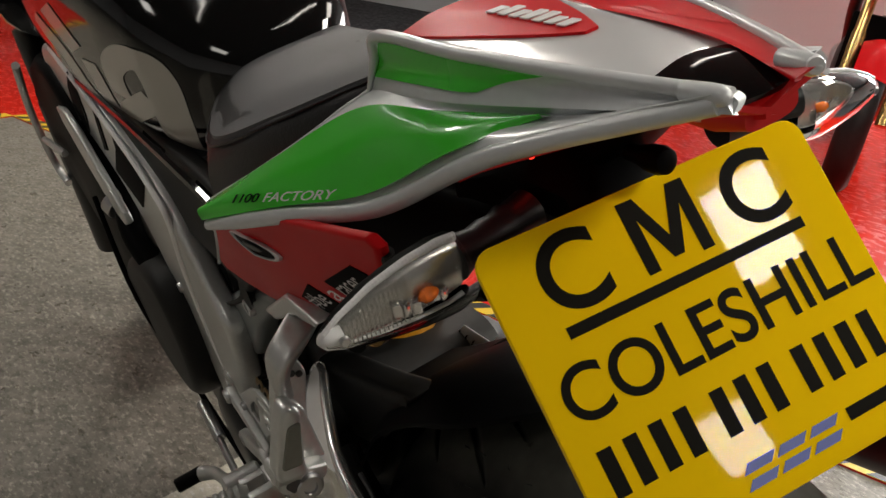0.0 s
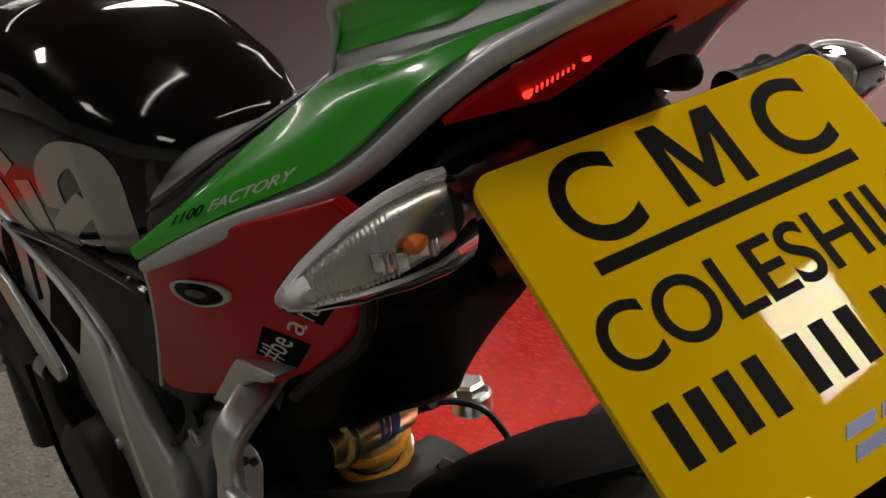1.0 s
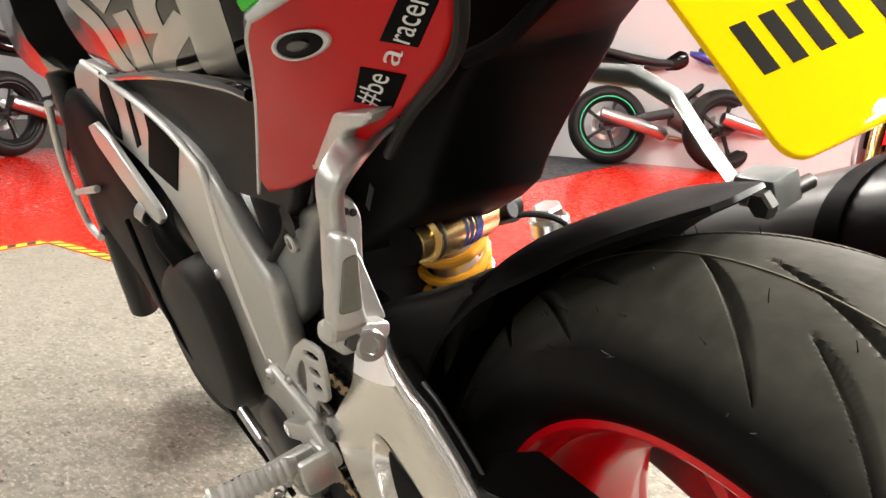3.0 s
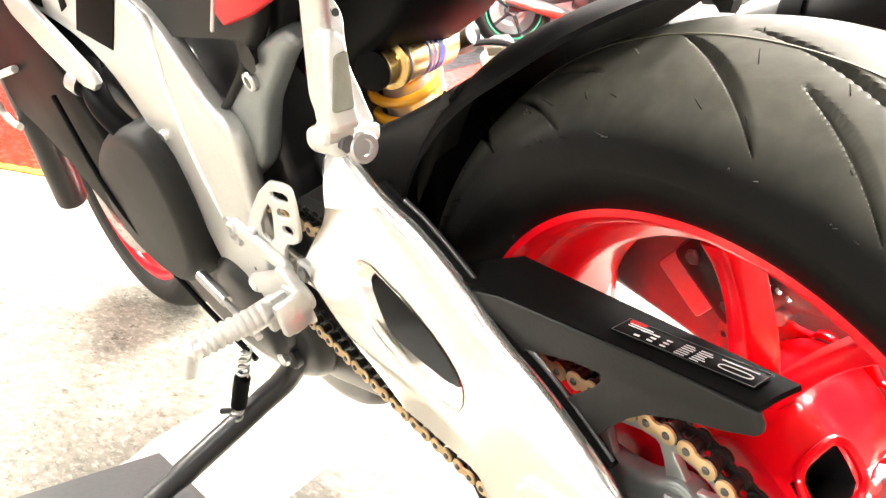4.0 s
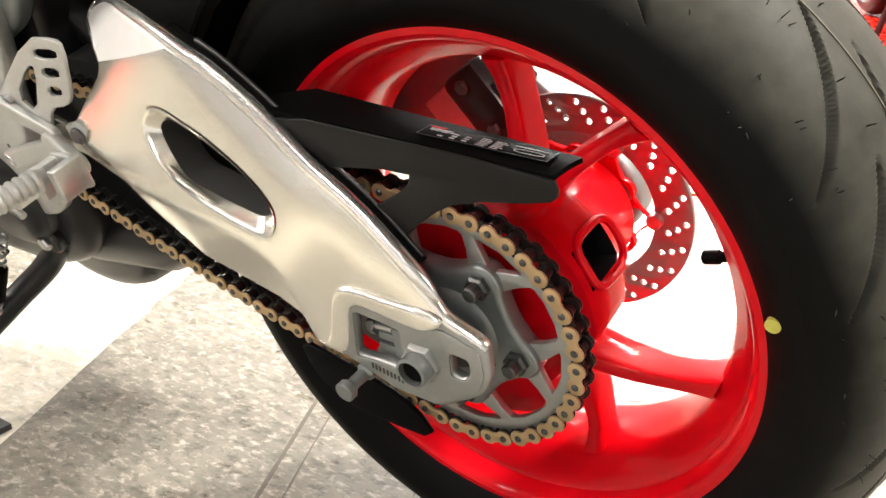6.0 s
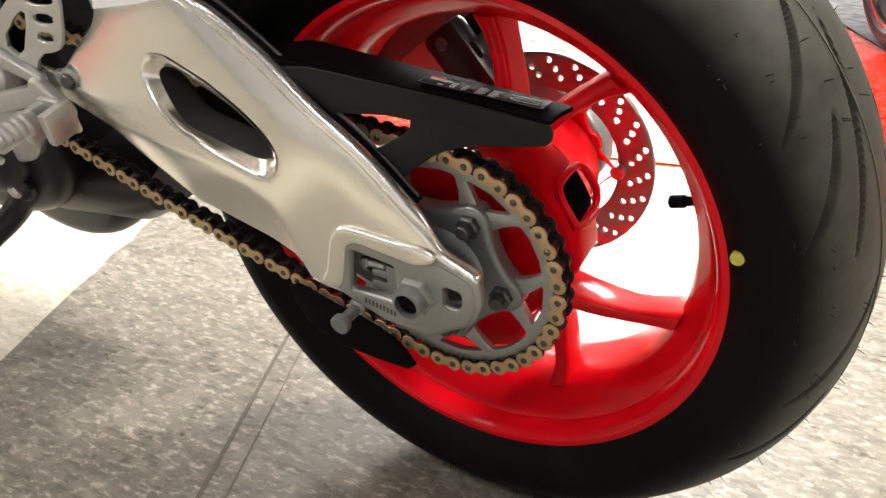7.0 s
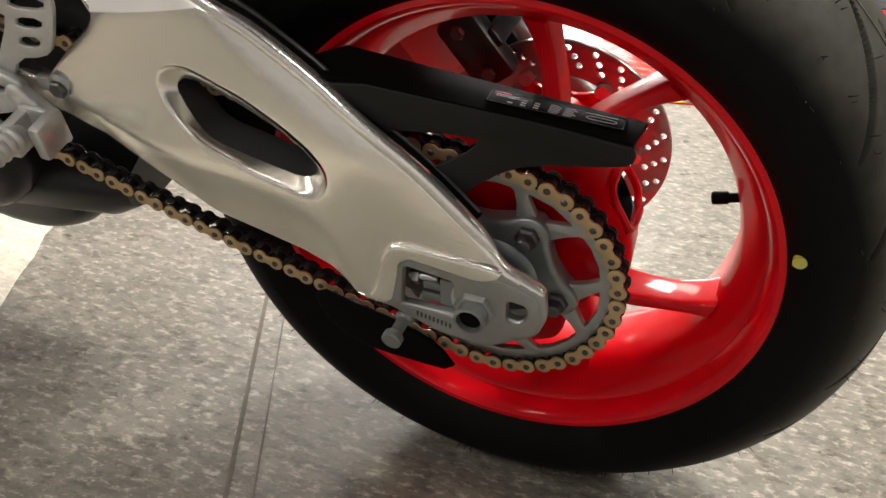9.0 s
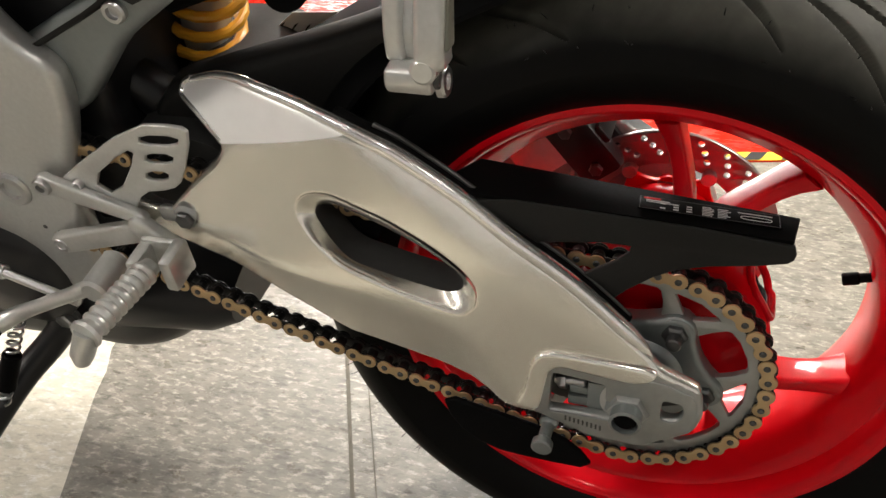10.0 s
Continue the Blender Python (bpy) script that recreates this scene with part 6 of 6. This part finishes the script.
part("footrest_tip", tube([p1 + Vector((0.004, 0, 0)), p1 + Vector((-0.006, 0.006, -0.018)), p1 + Vector((-0.007, 0.008, -0.026))], [0.011, 0.010, 0.007], 14), alu_light, fb)
part("pedal_boss", rod((-0.140, 0.470, 0.078), (-0.185, 0.470, 0.078), 0.0135, 22, 0.003), alu_light, fb)
gear = part("gear_lever", tube(curve_pts([(-0.172, 0.470, 0.078), (-0.176, 0.520, 0.052), (-0.178, 0.575, 0.022), (-0.190, 0.600, 0.012)], 5), [0.009, 0.0085, 0.008, 0.0075, 0.007, 0.007, 0.007, 0.007, 0.007, 0.0075, 0.008, 0.0085, 0.009, 0.0095, 0.010, 0.010], 14), alu_light, fb, "gear lever")
part("toe_peg", rod((-0.188, 0.602, 0.012), (-0.225, 0.604, 0.010), 0.0095, 16, 0.002), black_plastic, gear)
part("shift_rod", joined(rod((-0.160, 0.520, 0.028), (-0.150, 0.660, 0.062), 0.0045, 10), rod((-0.153, 0.600, 0.046), (-0.150, 0.665, 0.063), 0.0075, 12)), steel, fb, "gear shift rod")

# ---------------------------------------------------------------- frame, covers, engine
FRAME = [(1.08, 0.475), (0.927, 0.488), (0.742, 0.437), (0.587, 0.397), (0.546, 0.372), (0.520, 0.325), (0.497, 0.285), (0.474, 0.270), (0.470, 0.250), (0.478, 0.210),
         (0.505, 0.150), (0.515, 0.100), (0.520, 0.020), (0.550, -0.020), (0.660, -0.020), (0.675, 0.080), (0.672, 0.160), (0.700, 0.235), (0.745, 0.305), (0.832, 0.352), (1.08, 0.400)]
frame_ob = part("frame_spar", plate(soft(FRAME, 2), [], 0.026, 0.010, SIDE, -0.105, 5), alu_light, moto, "silver cast aluminium frame spar", BO)
part("frame_spar", plate(soft(FRAME, 1), [], 0.030, 0.008, SIDE, 0.108, 2), alu_light, moto, "", BO)
for y, z, r in ((0.655, 0.235, 0.007), (0.575, 0.128, 0.019), (0.60, 0.02, 0.010)):
    part("frame_bolt", lathe((-0.112, y, z), (-1, 0, 0), [(0, r), (0.008, r), (0.010, r * 0.85), (0.010, r * 0.55), (0.004, r * 0.5)], 24), steel, frame_ob)
# lug coloured darker than the frame to stand for its shade
lug = part("subframe_lug", plate(filleted([(0.559, 0.250), (0.46, 0.306), (0.379, 0.348), (0.313, 0.368), (0.300, 0.352), (0.329, 0.342), (0.411, 0.284), (0.470, 0.215), (0.540, 0.180)], 0.02), [], 0.026, 0.009, SIDE, -0.084, 4), carrier_grey, moto, "cast lug under the seat, its shade put into the grey", BO)
part("lug_bolt", lathe((-0.095, 0.405, 0.315), (-1, 0, 0), [(0, 0.010), (0.006, 0.010), (0.008, 0.0085), (0.008, 0.0055), (0.004, 0.005)], 24), steel, lug)
part("frame_ridge", tube(curve_pts([(-0.116, 0.96, 0.484), (-0.117, 0.846, 0.464), (-0.117, 0.66, 0.424), (-0.117, 0.575, 0.388), (-0.118, 0.550, 0.366), (-0.118, 0.575, 0.300), (-0.117, 0.590, 0.220), (-0.115, 0.590, 0.140)], 8), 0.0040, 10), alu_polished, frame_ob)
part("frame_badge", plate([(0.690, 0.422), (0.602, 0.398), (0.690, 0.335), (0.790, 0.355)], [], 0.002, 0.0004, SIDE, -0.1185), decal_black, frame_ob, "black square decal")
bands = [[(0.860, 0.473), (0.843, 0.452), (0.856, 0.415), (0.890, 0.380), (0.927, 0.385), (0.941, 0.408), (0.920, 0.438)], [(0.768, 0.446), (0.750, 0.446), (0.786, 0.383), (0.815, 0.376)], [(0.700, 0.428), (0.684, 0.429), (0.697, 0.403), (0.718, 0.398)]]
for q in bands:
    part("frame_decal", plate(q, [], 0.0016, 0.0003, SIDE, -0.1187), decal_black, frame_ob, "black decal band")
part("side_cover", plate(filleted([(0.93, 0.462), (0.60, 0.472), (0.36, 0.463), (0.327, 0.454), (0.319, 0.420), (0.329, 0.390), (0.346, 0.367), (0.418, 0.315), (0.515, 0.262), (0.549, 0.262), (0.610, 0.355), (0.75, 0.44)], 0.02), [soft([(0.385, 0.352), (0.372, 0.345), (0.380, 0.330), (0.392, 0.336)], 1)], 0.020, 0.006, SIDE, -0.094, 3), grey_plastic, moto, "dark grey plastic side cover", BO)
part("cover_lip", tube(curve_pts([(-0.112, 0.90, 0.462), (-0.115, 0.60, 0.474), (-0.114, 0.40, 0.470), (-0.112, 0.335, 0.462)], 6), 0.0055, 8), black_gloss, moto, "", BO)

TY = (0.345, 0.38, 0.44, 0.52, 0.62, 0.74, 0.86, 0.95, 1.00)
TW = (0.030, 0.075, 0.101, 0.113, 0.122, 0.132, 0.130, 0.105, 0.055)
TZ = (0.535, 0.545, 0.562, 0.582, 0.598, 0.606, 0.610, 0.615, 0.62)
TH = (0.030, 0.072, 0.108, 0.138, 0.156, 0.166, 0.160, 0.120, 0.060)


def tank_x(y, z, lift=0.0007):
    """Left surface of the tank."""
    w, zc, h = np.interp(y, TY, TW), np.interp(y, TY, TZ), np.interp(y, TY, TH)
    return XC - w * max(1 - min(abs(z - zc) / h, 1) ** 3.4, 0.0) ** (1 / 3.4) - lift


def tank_ring(y):
    """Section of the tank: flat flanks below, a lower rounded crown above."""
    w, zc, h = (float(np.interp(y, TY, q)) for q in (TW, TZ, TH))
    upper, lower = oval(0, 0, 1, 1, 48, 2.3), oval(0, 0, 1, 1, 48, 3.4)
    return [Vector((XC + w * a[0], y, zc + 0.60 * h * a[1])) if a[1] > 0 else Vector((XC + w * b[0], y, zc + h * b[1])) for a, b in zip(upper, lower)]


tank = part("fuel_tank", loft([tank_ring(y) for y in np.linspace(TY[0], TY[-1], 34)]), black_gloss, moto, "glossy black fuel tank with grey shapes", BO, 60)


def stroke(pts, w, n=10, k_y=2.3):
    """A flat slanted band lying on the tank along (y, z) points, wider along y than along z."""
    c = curve_pts([Vector((0, y / k_y, z)) for y, z in pts], n)
    bm = bmesh.new()
    rows = []
    for i, p in enumerate(c):
        t = (c[min(i + 1, len(c) - 1)] - c[max(i - 1, 0)]).normalized()
        s = Vector((0, -t.z, t.y))
        row = []
        for k in (-1, -0.6, -0.2, 0.2, 0.6, 1):
            q = p + s * w * 0.5 * k
            row.append(bm.verts.new((tank_x(q.y * k_y, q.z), q.y * k_y, q.z)))
        rows.append(row)
    for a, b in zip(rows, rows[1:]):
        for i in range(5):
            bm.faces.new((a[i], a[i + 1], b[i + 1], b[i]))
    return bm


for pts, w in (([(0.526, 0.516), (0.520, 0.545), (0.481, 0.563), (0.443, 0.564), (0.427, 0.549), (0.426, 0.524), (0.436, 0.496), (0.470, 0.462)], 0.023), ([(0.448, 0.525), (0.503, 0.507), (0.550, 0.490), (0.600, 0.464)], 0.021),
               ([(0.684, 0.588), (0.624, 0.549)], 0.024), ([(0.597, 0.541), (0.594, 0.519), (0.614, 0.492), (0.660, 0.464)], 0.021), ([(0.756, 0.568), (0.695, 0.539), (0.682, 0.512), (0.700, 0.474)], 0.021)):
    part("tank_shape", stroke(pts, w), decal_grey, tank, "large pale grey shape on the tank")
# engine and radiator side
eng = thing("engine", "black engine with covers", "")
eng.parent, eng.matrix_basis = moto, BO
part("crankcase", plate(soft([(0.56, -0.10), (0.52, -0.02), (0.60, 0.14), (0.72, 0.26), (0.95, 0.30), (1.06, 0.18), (1.00, -0.02), (0.85, -0.13), (0.66, -0.14)], 2), [], 0.20, 0.03, SIDE, XC, 3), black_satin, eng, "black crankcase")
part("side_cover", plate(soft([(0.66, 0.25), (0.80, 0.235), (0.93, 0.17), (0.97, 0.09), (0.93, 0.03), (0.80, 0.0), (0.70, 0.04), (0.65, 0.14)], 2), [], 0.06, 0.018, SIDE, -0.118, 4), grey_plastic, eng, "dark round engine cover")
part("clutch_cover", lathe((-0.098, 0.640, 0.000), (-1, 0, 0), [(0, 0.075), (0.020, 0.073), (0.030, 0.060), (0.032, 0.02)], 40), black_satin, eng)
part("sump", plate(soft([(0.50, -0.145), (0.48, -0.08), (0.62, -0.06), (0.72, -0.10), (0.70, -0.17), (0.60, -0.19)], 2), [], 0.14, 0.03, SIDE, 0.0, 3), black_satin, eng, "black sump")
part("hose", tube(curve_pts([(-0.11, 0.86, 0.30), (-0.13, 0.80, 0.26), (-0.12, 0.74, 0.20), (-0.11, 0.70, 0.12)], 6), 0.016, 12), black_plastic, eng, "black coolant hose")
part("hose_clip", rod((-0.132, 0.852, 0.296), (-0.128, 0.838, 0.286), 0.018, 16), steel, eng)
part("cable", tube(curve_pts([(-0.14, 0.98, 0.26), (-0.15, 0.90, 0.12), (-0.13, 0.84, -0.02), (-0.12, 0.72, -0.11)], 6), 0.004, 8), black_plastic, eng)
rad = thing("radiator_side", "black radiator and side fairing", "")
rad.parent, rad.matrix_basis = moto, BO
part("shroud", plate(soft([(0.98, 0.45), (1.20, 0.44), (1.36, 0.33), (1.38, 0.20), (1.20, 0.14), (1.06, 0.04), (0.92, -0.04), (0.82, 0.10), (0.90, 0.30)], 1), [], 0.25, 0.02, SIDE, XC, 2), black_plastic, rad, "black radiator shroud")
part("guard_strip", tube(curve_pts([(-0.150, 1.18, 0.428), (-0.148, 1.32, 0.330), (-0.145, 1.39, 0.240), (-0.142, 1.40, 0.180), (-0.140, 1.34, 0.165)], 6), 0.0065, 10), alu_light, rad, "silver edge strip")
part("inner_panel", plate(soft([(1.02, 0.395), (0.92, 0.41), (0.80, 0.335), (0.745, 0.300), (0.79, 0.280), (0.88, 0.310)], 1), [], 0.010, 0.003, SIDE, -0.132, 2), alu_light, rad, "pale panel")
part("guard_stay", rod((-0.146, 1.33, 0.258), (-0.142, 1.12, 0.290), 0.006, 10), alu_light, rad)

# exhaust collector under the engine
part("exhaust_box", loft([[Vector((0.03 + 0.11 * p, y, z + h * q)) for p, q in oval(0, 0, 1, 1, 28, 2.6)] for y, z, h in ((0.42, -0.060, 0.035), (0.46, -0.075, 0.052), (0.60, -0.095, 0.060), (0.72, -0.100, 0.050), (0.76, -0.098, 0.030))]), black_satin, moto, "black exhaust box", BO)

# side stand with spring
ss = thing("side_stand", "black side stand, folded out", "")
ss.parent, ss.matrix_basis = moto, BO
foot = Vector((-0.335, 0.700, -0.188))
part("leg", tube(curve_pts([(-0.090, 0.600, -0.060), (-0.115, 0.640, -0.110), (-0.160, 0.672, -0.140), (-0.245, 0.688, -0.165), tuple(foot)], 6), [0.020] * 4 + [0.0165] * 17 + [0.014] * 4, 16), black_satin, ss, "black stand leg")
part("pivot", rod((-0.065, 0.600, -0.060), (-0.118, 0.600, -0.060), 0.020, 20, 0.003), black_satin, ss)
part("pivot_bolt", nut((-0.118, 0.600, -0.060), (-1, 0, 0), 0.010, 0.008), steel, ss)
part("foot_pad", box((0.050, 0.060, 0.008), (0, 0, 0), 0.002, Matrix.Translation(foot + Vector((-0.006, 0, -0.004))) @ Matrix.Rotation(radians(20), 4, "Y")), black_satin, ss)
s0, s1 = Vector((-0.150, 0.628, -0.035)), Vector((-0.190, 0.668, -0.135))
dd, uu, ww = frame_along(s1 - s0)
sl = (s1 - s0).length
part("spring", tube([s0 + dd * sl * k / 120 + (uu * math.cos(k * 0.55) + ww * math.sin(k * 0.55)) * 0.0065 for k in range(121)], 0.0018, 6), steel, ss, "steel stand spring")
part("spring_boot", rod(s0 + dd * 0.045, s0 + dd * 0.095, 0.0105, 18, 0.002), black_plastic, ss, "black spring sleeve")
part("stand_peg", rod((-0.165, 0.690, -0.150), (-0.190, 0.735, -0.155), 0.0045, 10), black_satin, ss)
solid("stand_pad", slab([(-0.40, 0.612), (-0.167, 0.614), (-0.173, 0.862), (-0.40, 0.866)], 0.0, 0.008), pad_grey, "flat dark grey pad under the side stand", "pad", smooth=0)

# own front wheel and forks
fw = thing("front_wheel", "red front wheel with a black tyre", "")
fw.parent, fw.matrix_basis = moto, WH @ Matrix.Translation((0.050, 1.470, -0.026)) @ Matrix.Rotation(radians(2), 4, "Z")
part("tyre", tyre_mesh(0.299, 0.060, (0.046, 0.224), 0.252, 160, 24), rubber, fw, "black front tyre")
part("rim", turned([(x * 0.56, r) for x, r in rim_prof], 96, True), red_wheel, fw, "red rim")
for s in spoke_wheel((10, 130, 250), 21, 0.05, 0.19, 0.0, 0.0):
    part("spoke", s, red_wheel, fw)
part("hub", turned([(-0.05, 0.015), (-0.05, 0.045), (0.05, 0.045), (0.05, 0.015)], 32), red_wheel, fw)
for x in (-0.062, 0.062):
    part("brake_disc", moved(disc_mesh(0.16, 0.125, 0.005, ((0.150, 30, 0), (0.140, 30, 6))), Matrix.Translation((x, 0, 0))), disc_steel, fw)
for s in (-1, 1):
    part("fork_leg", joined(rod((XC + s * 0.100, 1.440, -0.02), (XC + s * 0.100, 1.300, 0.330), 0.028, 24, 0.003), rod((XC + s * 0.100, 1.310, 0.300), (XC + s * 0.100, 1.160, 0.650), 0.024, 24, 0.003)), black_satin, moto, "black front fork leg", BO)
part("headstock", box((0.24, 0.10, 0.06), (XC, 1.17, 0.66), 0.012), black_satin, moto, "", BO)
hb = part("handlebar", tube(curve_pts([(XC - 0.37, 1.00, 0.760), (XC - 0.20, 1.10, 0.770), (XC, 1.14, 0.735), (XC + 0.20, 1.10, 0.770), (XC + 0.37, 1.00, 0.760)], 6), 0.012, 12), black_satin, moto, "black handlebar", BO)
for s in (-1, 1):
    part("grip", tube([(XC + s * 0.24, 1.075, 0.769), (XC + s * 0.38, 0.995, 0.7595)], 0.017, 14), rubber, hb)
    part("lever", tube(curve_pts([(XC + s * 0.21, 1.11, 0.765), (XC + s * 0.28, 1.12, 0.758), (XC + s * 0.38, 1.06, 0.752)], 4), 0.006, 8), black_satin, hb)
part("headlight_fairing", loft([[Vector((XC + w * p, y, z + h * q)) for p, q in oval(0, 0, 1, 1, 28, 2.6)] for y, w, z, h in ((1.16, 0.14, 0.56, 0.12), (1.26, 0.15, 0.55, 0.13), (1.38, 0.12, 0.53, 0.10), (1.46, 0.05, 0.51, 0.05))]), black_gloss, moto, "black nose fairing", BO)

# ---------------------------------------------------------------- the other motorcycles of the showroom


def parked_bike(label, m, paint, stripe, group="parked motorcycles"):
    """A naked road bike, standing on its wheels at m, heading along y."""
    b = thing("parked_motorcycle", label, "motorcycle", m, group)

    def P(name, bm, mat, lab="", parent=None):
        return part(name, bm, mat, parent or b, lab)

    for y, hw, R in ((0.0, 0.085, 0.315), (1.42, 0.058, 0.300)):
        w = thing("wheel", "", "")
        w.parent, w.matrix_basis = b, Matrix.Translation((0, y, R))
        P("tyre", tyre_mesh(R, hw, (hw - 0.018, 0.224), 0.252, 120, 20), rubber, "", w)
        P("rim", turned([(x * hw / 0.1, r) for x, r in rim_prof], 72, True), black_satin, "black rim", w)
        if stripe:
            P("rim_tape", turned([(-hw * 0.845, 0.2185), (-hw * 0.85, 0.2225), (-hw * 0.852, 0.2265), (-hw * 0.845, 0.2285)], 72), stripe, "thin coloured rim tape", w)
            P("rim_tape", turned([(hw * 0.845, 0.2185), (hw * 0.85, 0.2225), (hw * 0.852, 0.2265), (hw * 0.845, 0.2285)], 72), stripe, "", w)
        for k in range(5):
            P("spoke", beam(0.03, 72 * k, 0, 0.03, 0.04, 0.195, 72 * k, 0, 0.02, 0.03), black_satin, "", w)
        P("hub", turned([(-hw, 0.012), (-hw, 0.045), (hw, 0.045), (hw, 0.012)], 32), steel_dark, "", w)
        P("brake_disc", moved(disc_mesh(0.12 if y == 0 else 0.155, 0.08 if y == 0 else 0.12, 0.005, ((0.11 if y == 0 else 0.146, 20, 0), (0.10 if y == 0 else 0.134, 20, 9))), Matrix.Translation((-hw * 0.95, 0, 0))), steel, "", w)
    P("swingarm", joined(*[loft([[Vector((s * 0.115 + 0.016 * p, y, z + h * q)) for p, q in oval(0, 0, 1, 1, 12, 3)] for y, z, h in ((-0.05, 0.315, 0.022), (0.2, 0.36, 0.035), (0.52, 0.42, 0.045))]) for s in (-1, 1)]), black_satin, "swingarm")
    P("engine_block", loft([[Vector((w * p, y, z + h * q)) for p, q in oval(0, 0, 1, 1, 24, 3.2)] for y, w, z, h in ((0.48, 0.12, 0.42, 0.10), (0.58, 0.17, 0.42, 0.17), (0.80, 0.18, 0.42, 0.19), (0.98, 0.15, 0.48, 0.16), (1.05, 0.11, 0.50, 0.10))]), steel_dark, "dark engine")
    P("engine_cover", lathe((-0.16, 0.70, 0.40), (-1, 0, 0), [(0, 0.095), (0.03, 0.09), (0.04, 0.06), (0.042, 0.01)], 28), black_satin)
    for k in range(3):
        P("exhaust_pipe", tube(curve_pts([(-0.08 + 0.08 * k, 1.02, 0.50), (-0.08 + 0.08 * k, 1.12, 0.40), (-0.06 + 0.06 * k, 1.06, 0.26), (0.0, 0.85, 0.19), (0.10, 0.45, 0.22)], 6), 0.019, 12), copper, "copper-tinted header pipe")
    P("muffler", tube(curve_pts([(0.12, 0.45, 0.23), (0.17, 0.25, 0.30), (0.18, -0.08, 0.40)], 5), [0.03] + [0.052] * 9 + [0.045], 20), steel, "steel muffler")
    P("frame_spar", joined(*[tube(curve_pts([(s * 0.06, 1.10, 0.86), (s * 0.16, 0.85, 0.74), (s * 0.15, 0.55, 0.50)], 6), 0.028, 12) for s in (-1, 1)]), black_satin, "frame")
    P("fuel_tank", loft([[Vector((w * p, y, z + h * q)) for p, q in oval(0, 0, 1, 1, 28, 2.6)] for y, w, z, h in ((0.44, 0.05, 0.80, 0.05), (0.52, 0.12, 0.83, 0.09), (0.68, 0.15, 0.86, 0.13), (0.86, 0.165, 0.88, 0.13), (1.0, 0.13, 0.88, 0.10), (1.07, 0.06, 0.88, 0.05))]), paint, "glossy fuel tank")
    P("seat", loft([[Vector((w * p, y, z + h * q)) for p, q in oval(0, 0, 1, 1, 24, 3)] for y, w, z, h in ((0.50, 0.09, 0.80, 0.035), (0.36, 0.14, 0.80, 0.04), (0.15, 0.12, 0.84, 0.04), (-0.08, 0.10, 0.90, 0.035), (-0.18, 0.06, 0.92, 0.02))]), seat_edge, "black seat")
    P("tail", loft([[Vector((w * p, y, z + h * q)) for p, q in oval(0, 0, 1, 1, 20, 2.6)] for y, w, z, h in ((0.25, 0.12, 0.76, 0.04), (0.0, 0.11, 0.80, 0.05), (-0.18, 0.07, 0.86, 0.04), (-0.27, 0.02, 0.89, 0.02))]), paint, "painted tail")
    P("mudguard", panel([[Vector((x, 1.42 + r * math.cos(radians(a)), 0.30 + r * math.sin(radians(a)))) for x, r in ((-0.07, 0.30), (0, 0.325), (0.07, 0.30))] for a in (40, 70, 100, 135)], 0.004, (0, 0, -1), 4), paint, "front mudguard")
    for s in (-1, 1):
        P("fork_leg", joined(rod((s * 0.10, 1.42, 0.30), (s * 0.10, 1.29, 0.62), 0.028, 16), rod((s * 0.10, 1.30, 0.60), (s * 0.10, 1.13, 1.00), 0.023, 16)), gold_ano, "fork leg")
        P("mirror", joined(tube(curve_pts([(s * 0.22, 1.06, 1.05), (s * 0.30, 1.04, 1.15), (s * 0.36, 1.03, 1.20)], 4), 0.006, 8), lathe((s * 0.38, 1.05, 1.22), (0, -1, 0.1), [(0, 0.02), (0.01, 0.05), (0.025, 0.055), (0.03, 0.05)], 20)), black_satin, "mirror")
    P("headlight", lathe((0, 1.22, 0.86), (0, 1, 0), [(0, 0.05), (0.04, 0.085), (0.13, 0.095), (0.14, 0.085), (0.15, 0.02)], 28), chrome, "round headlight")
    P("handlebar", tube(curve_pts([(-0.38, 1.00, 1.03), (-0.20, 1.09, 1.05), (0, 1.12, 1.00), (0.20, 1.09, 1.05), (0.38, 1.00, 1.03)], 5), 0.012, 10), black_satin, "handlebar")
    P("radiator", box((0.30, 0.04, 0.26), (0, 1.14, 0.56), 0.008), black_plastic, "radiator")
    P("side_stand", tube([(-0.13, 0.62, 0.30), (-0.22, 0.66, 0.02)], 0.013, 10), black_satin)
    return b


parked_bike("black naked motorcycle with copper header pipes on the red walkway", pose(0.33, 7.25, 0.004, 0, -6, -62), black_gloss, None)
parked_bike("black motorcycle with green rim tape on the dark mat", pose(4.50, 5.45, 0.008, 0, -6, -122), black_gloss, green_stripe)
parked_bike("black motorcycle standing behind another on the dark mat", pose(4.55, 6.55, 0.008, 0, -6, -122), black_gloss, None)
parked_bike("blue motorcycle standing near the white wall", pose(5.05, 4.75, 0.004, 0, -6, -112), blue_paint, None)
parked_bike("red motorcycle standing on the red walkway", pose(4.08, 2.68, 0.004, 0, -6, 123), red_paint, None)
parked_bike("black motorcycle with thin red rim tape on the dark mat", pose(2.95, -0.12, 0.008, 0, -6, -62), black_gloss, red_stripe)
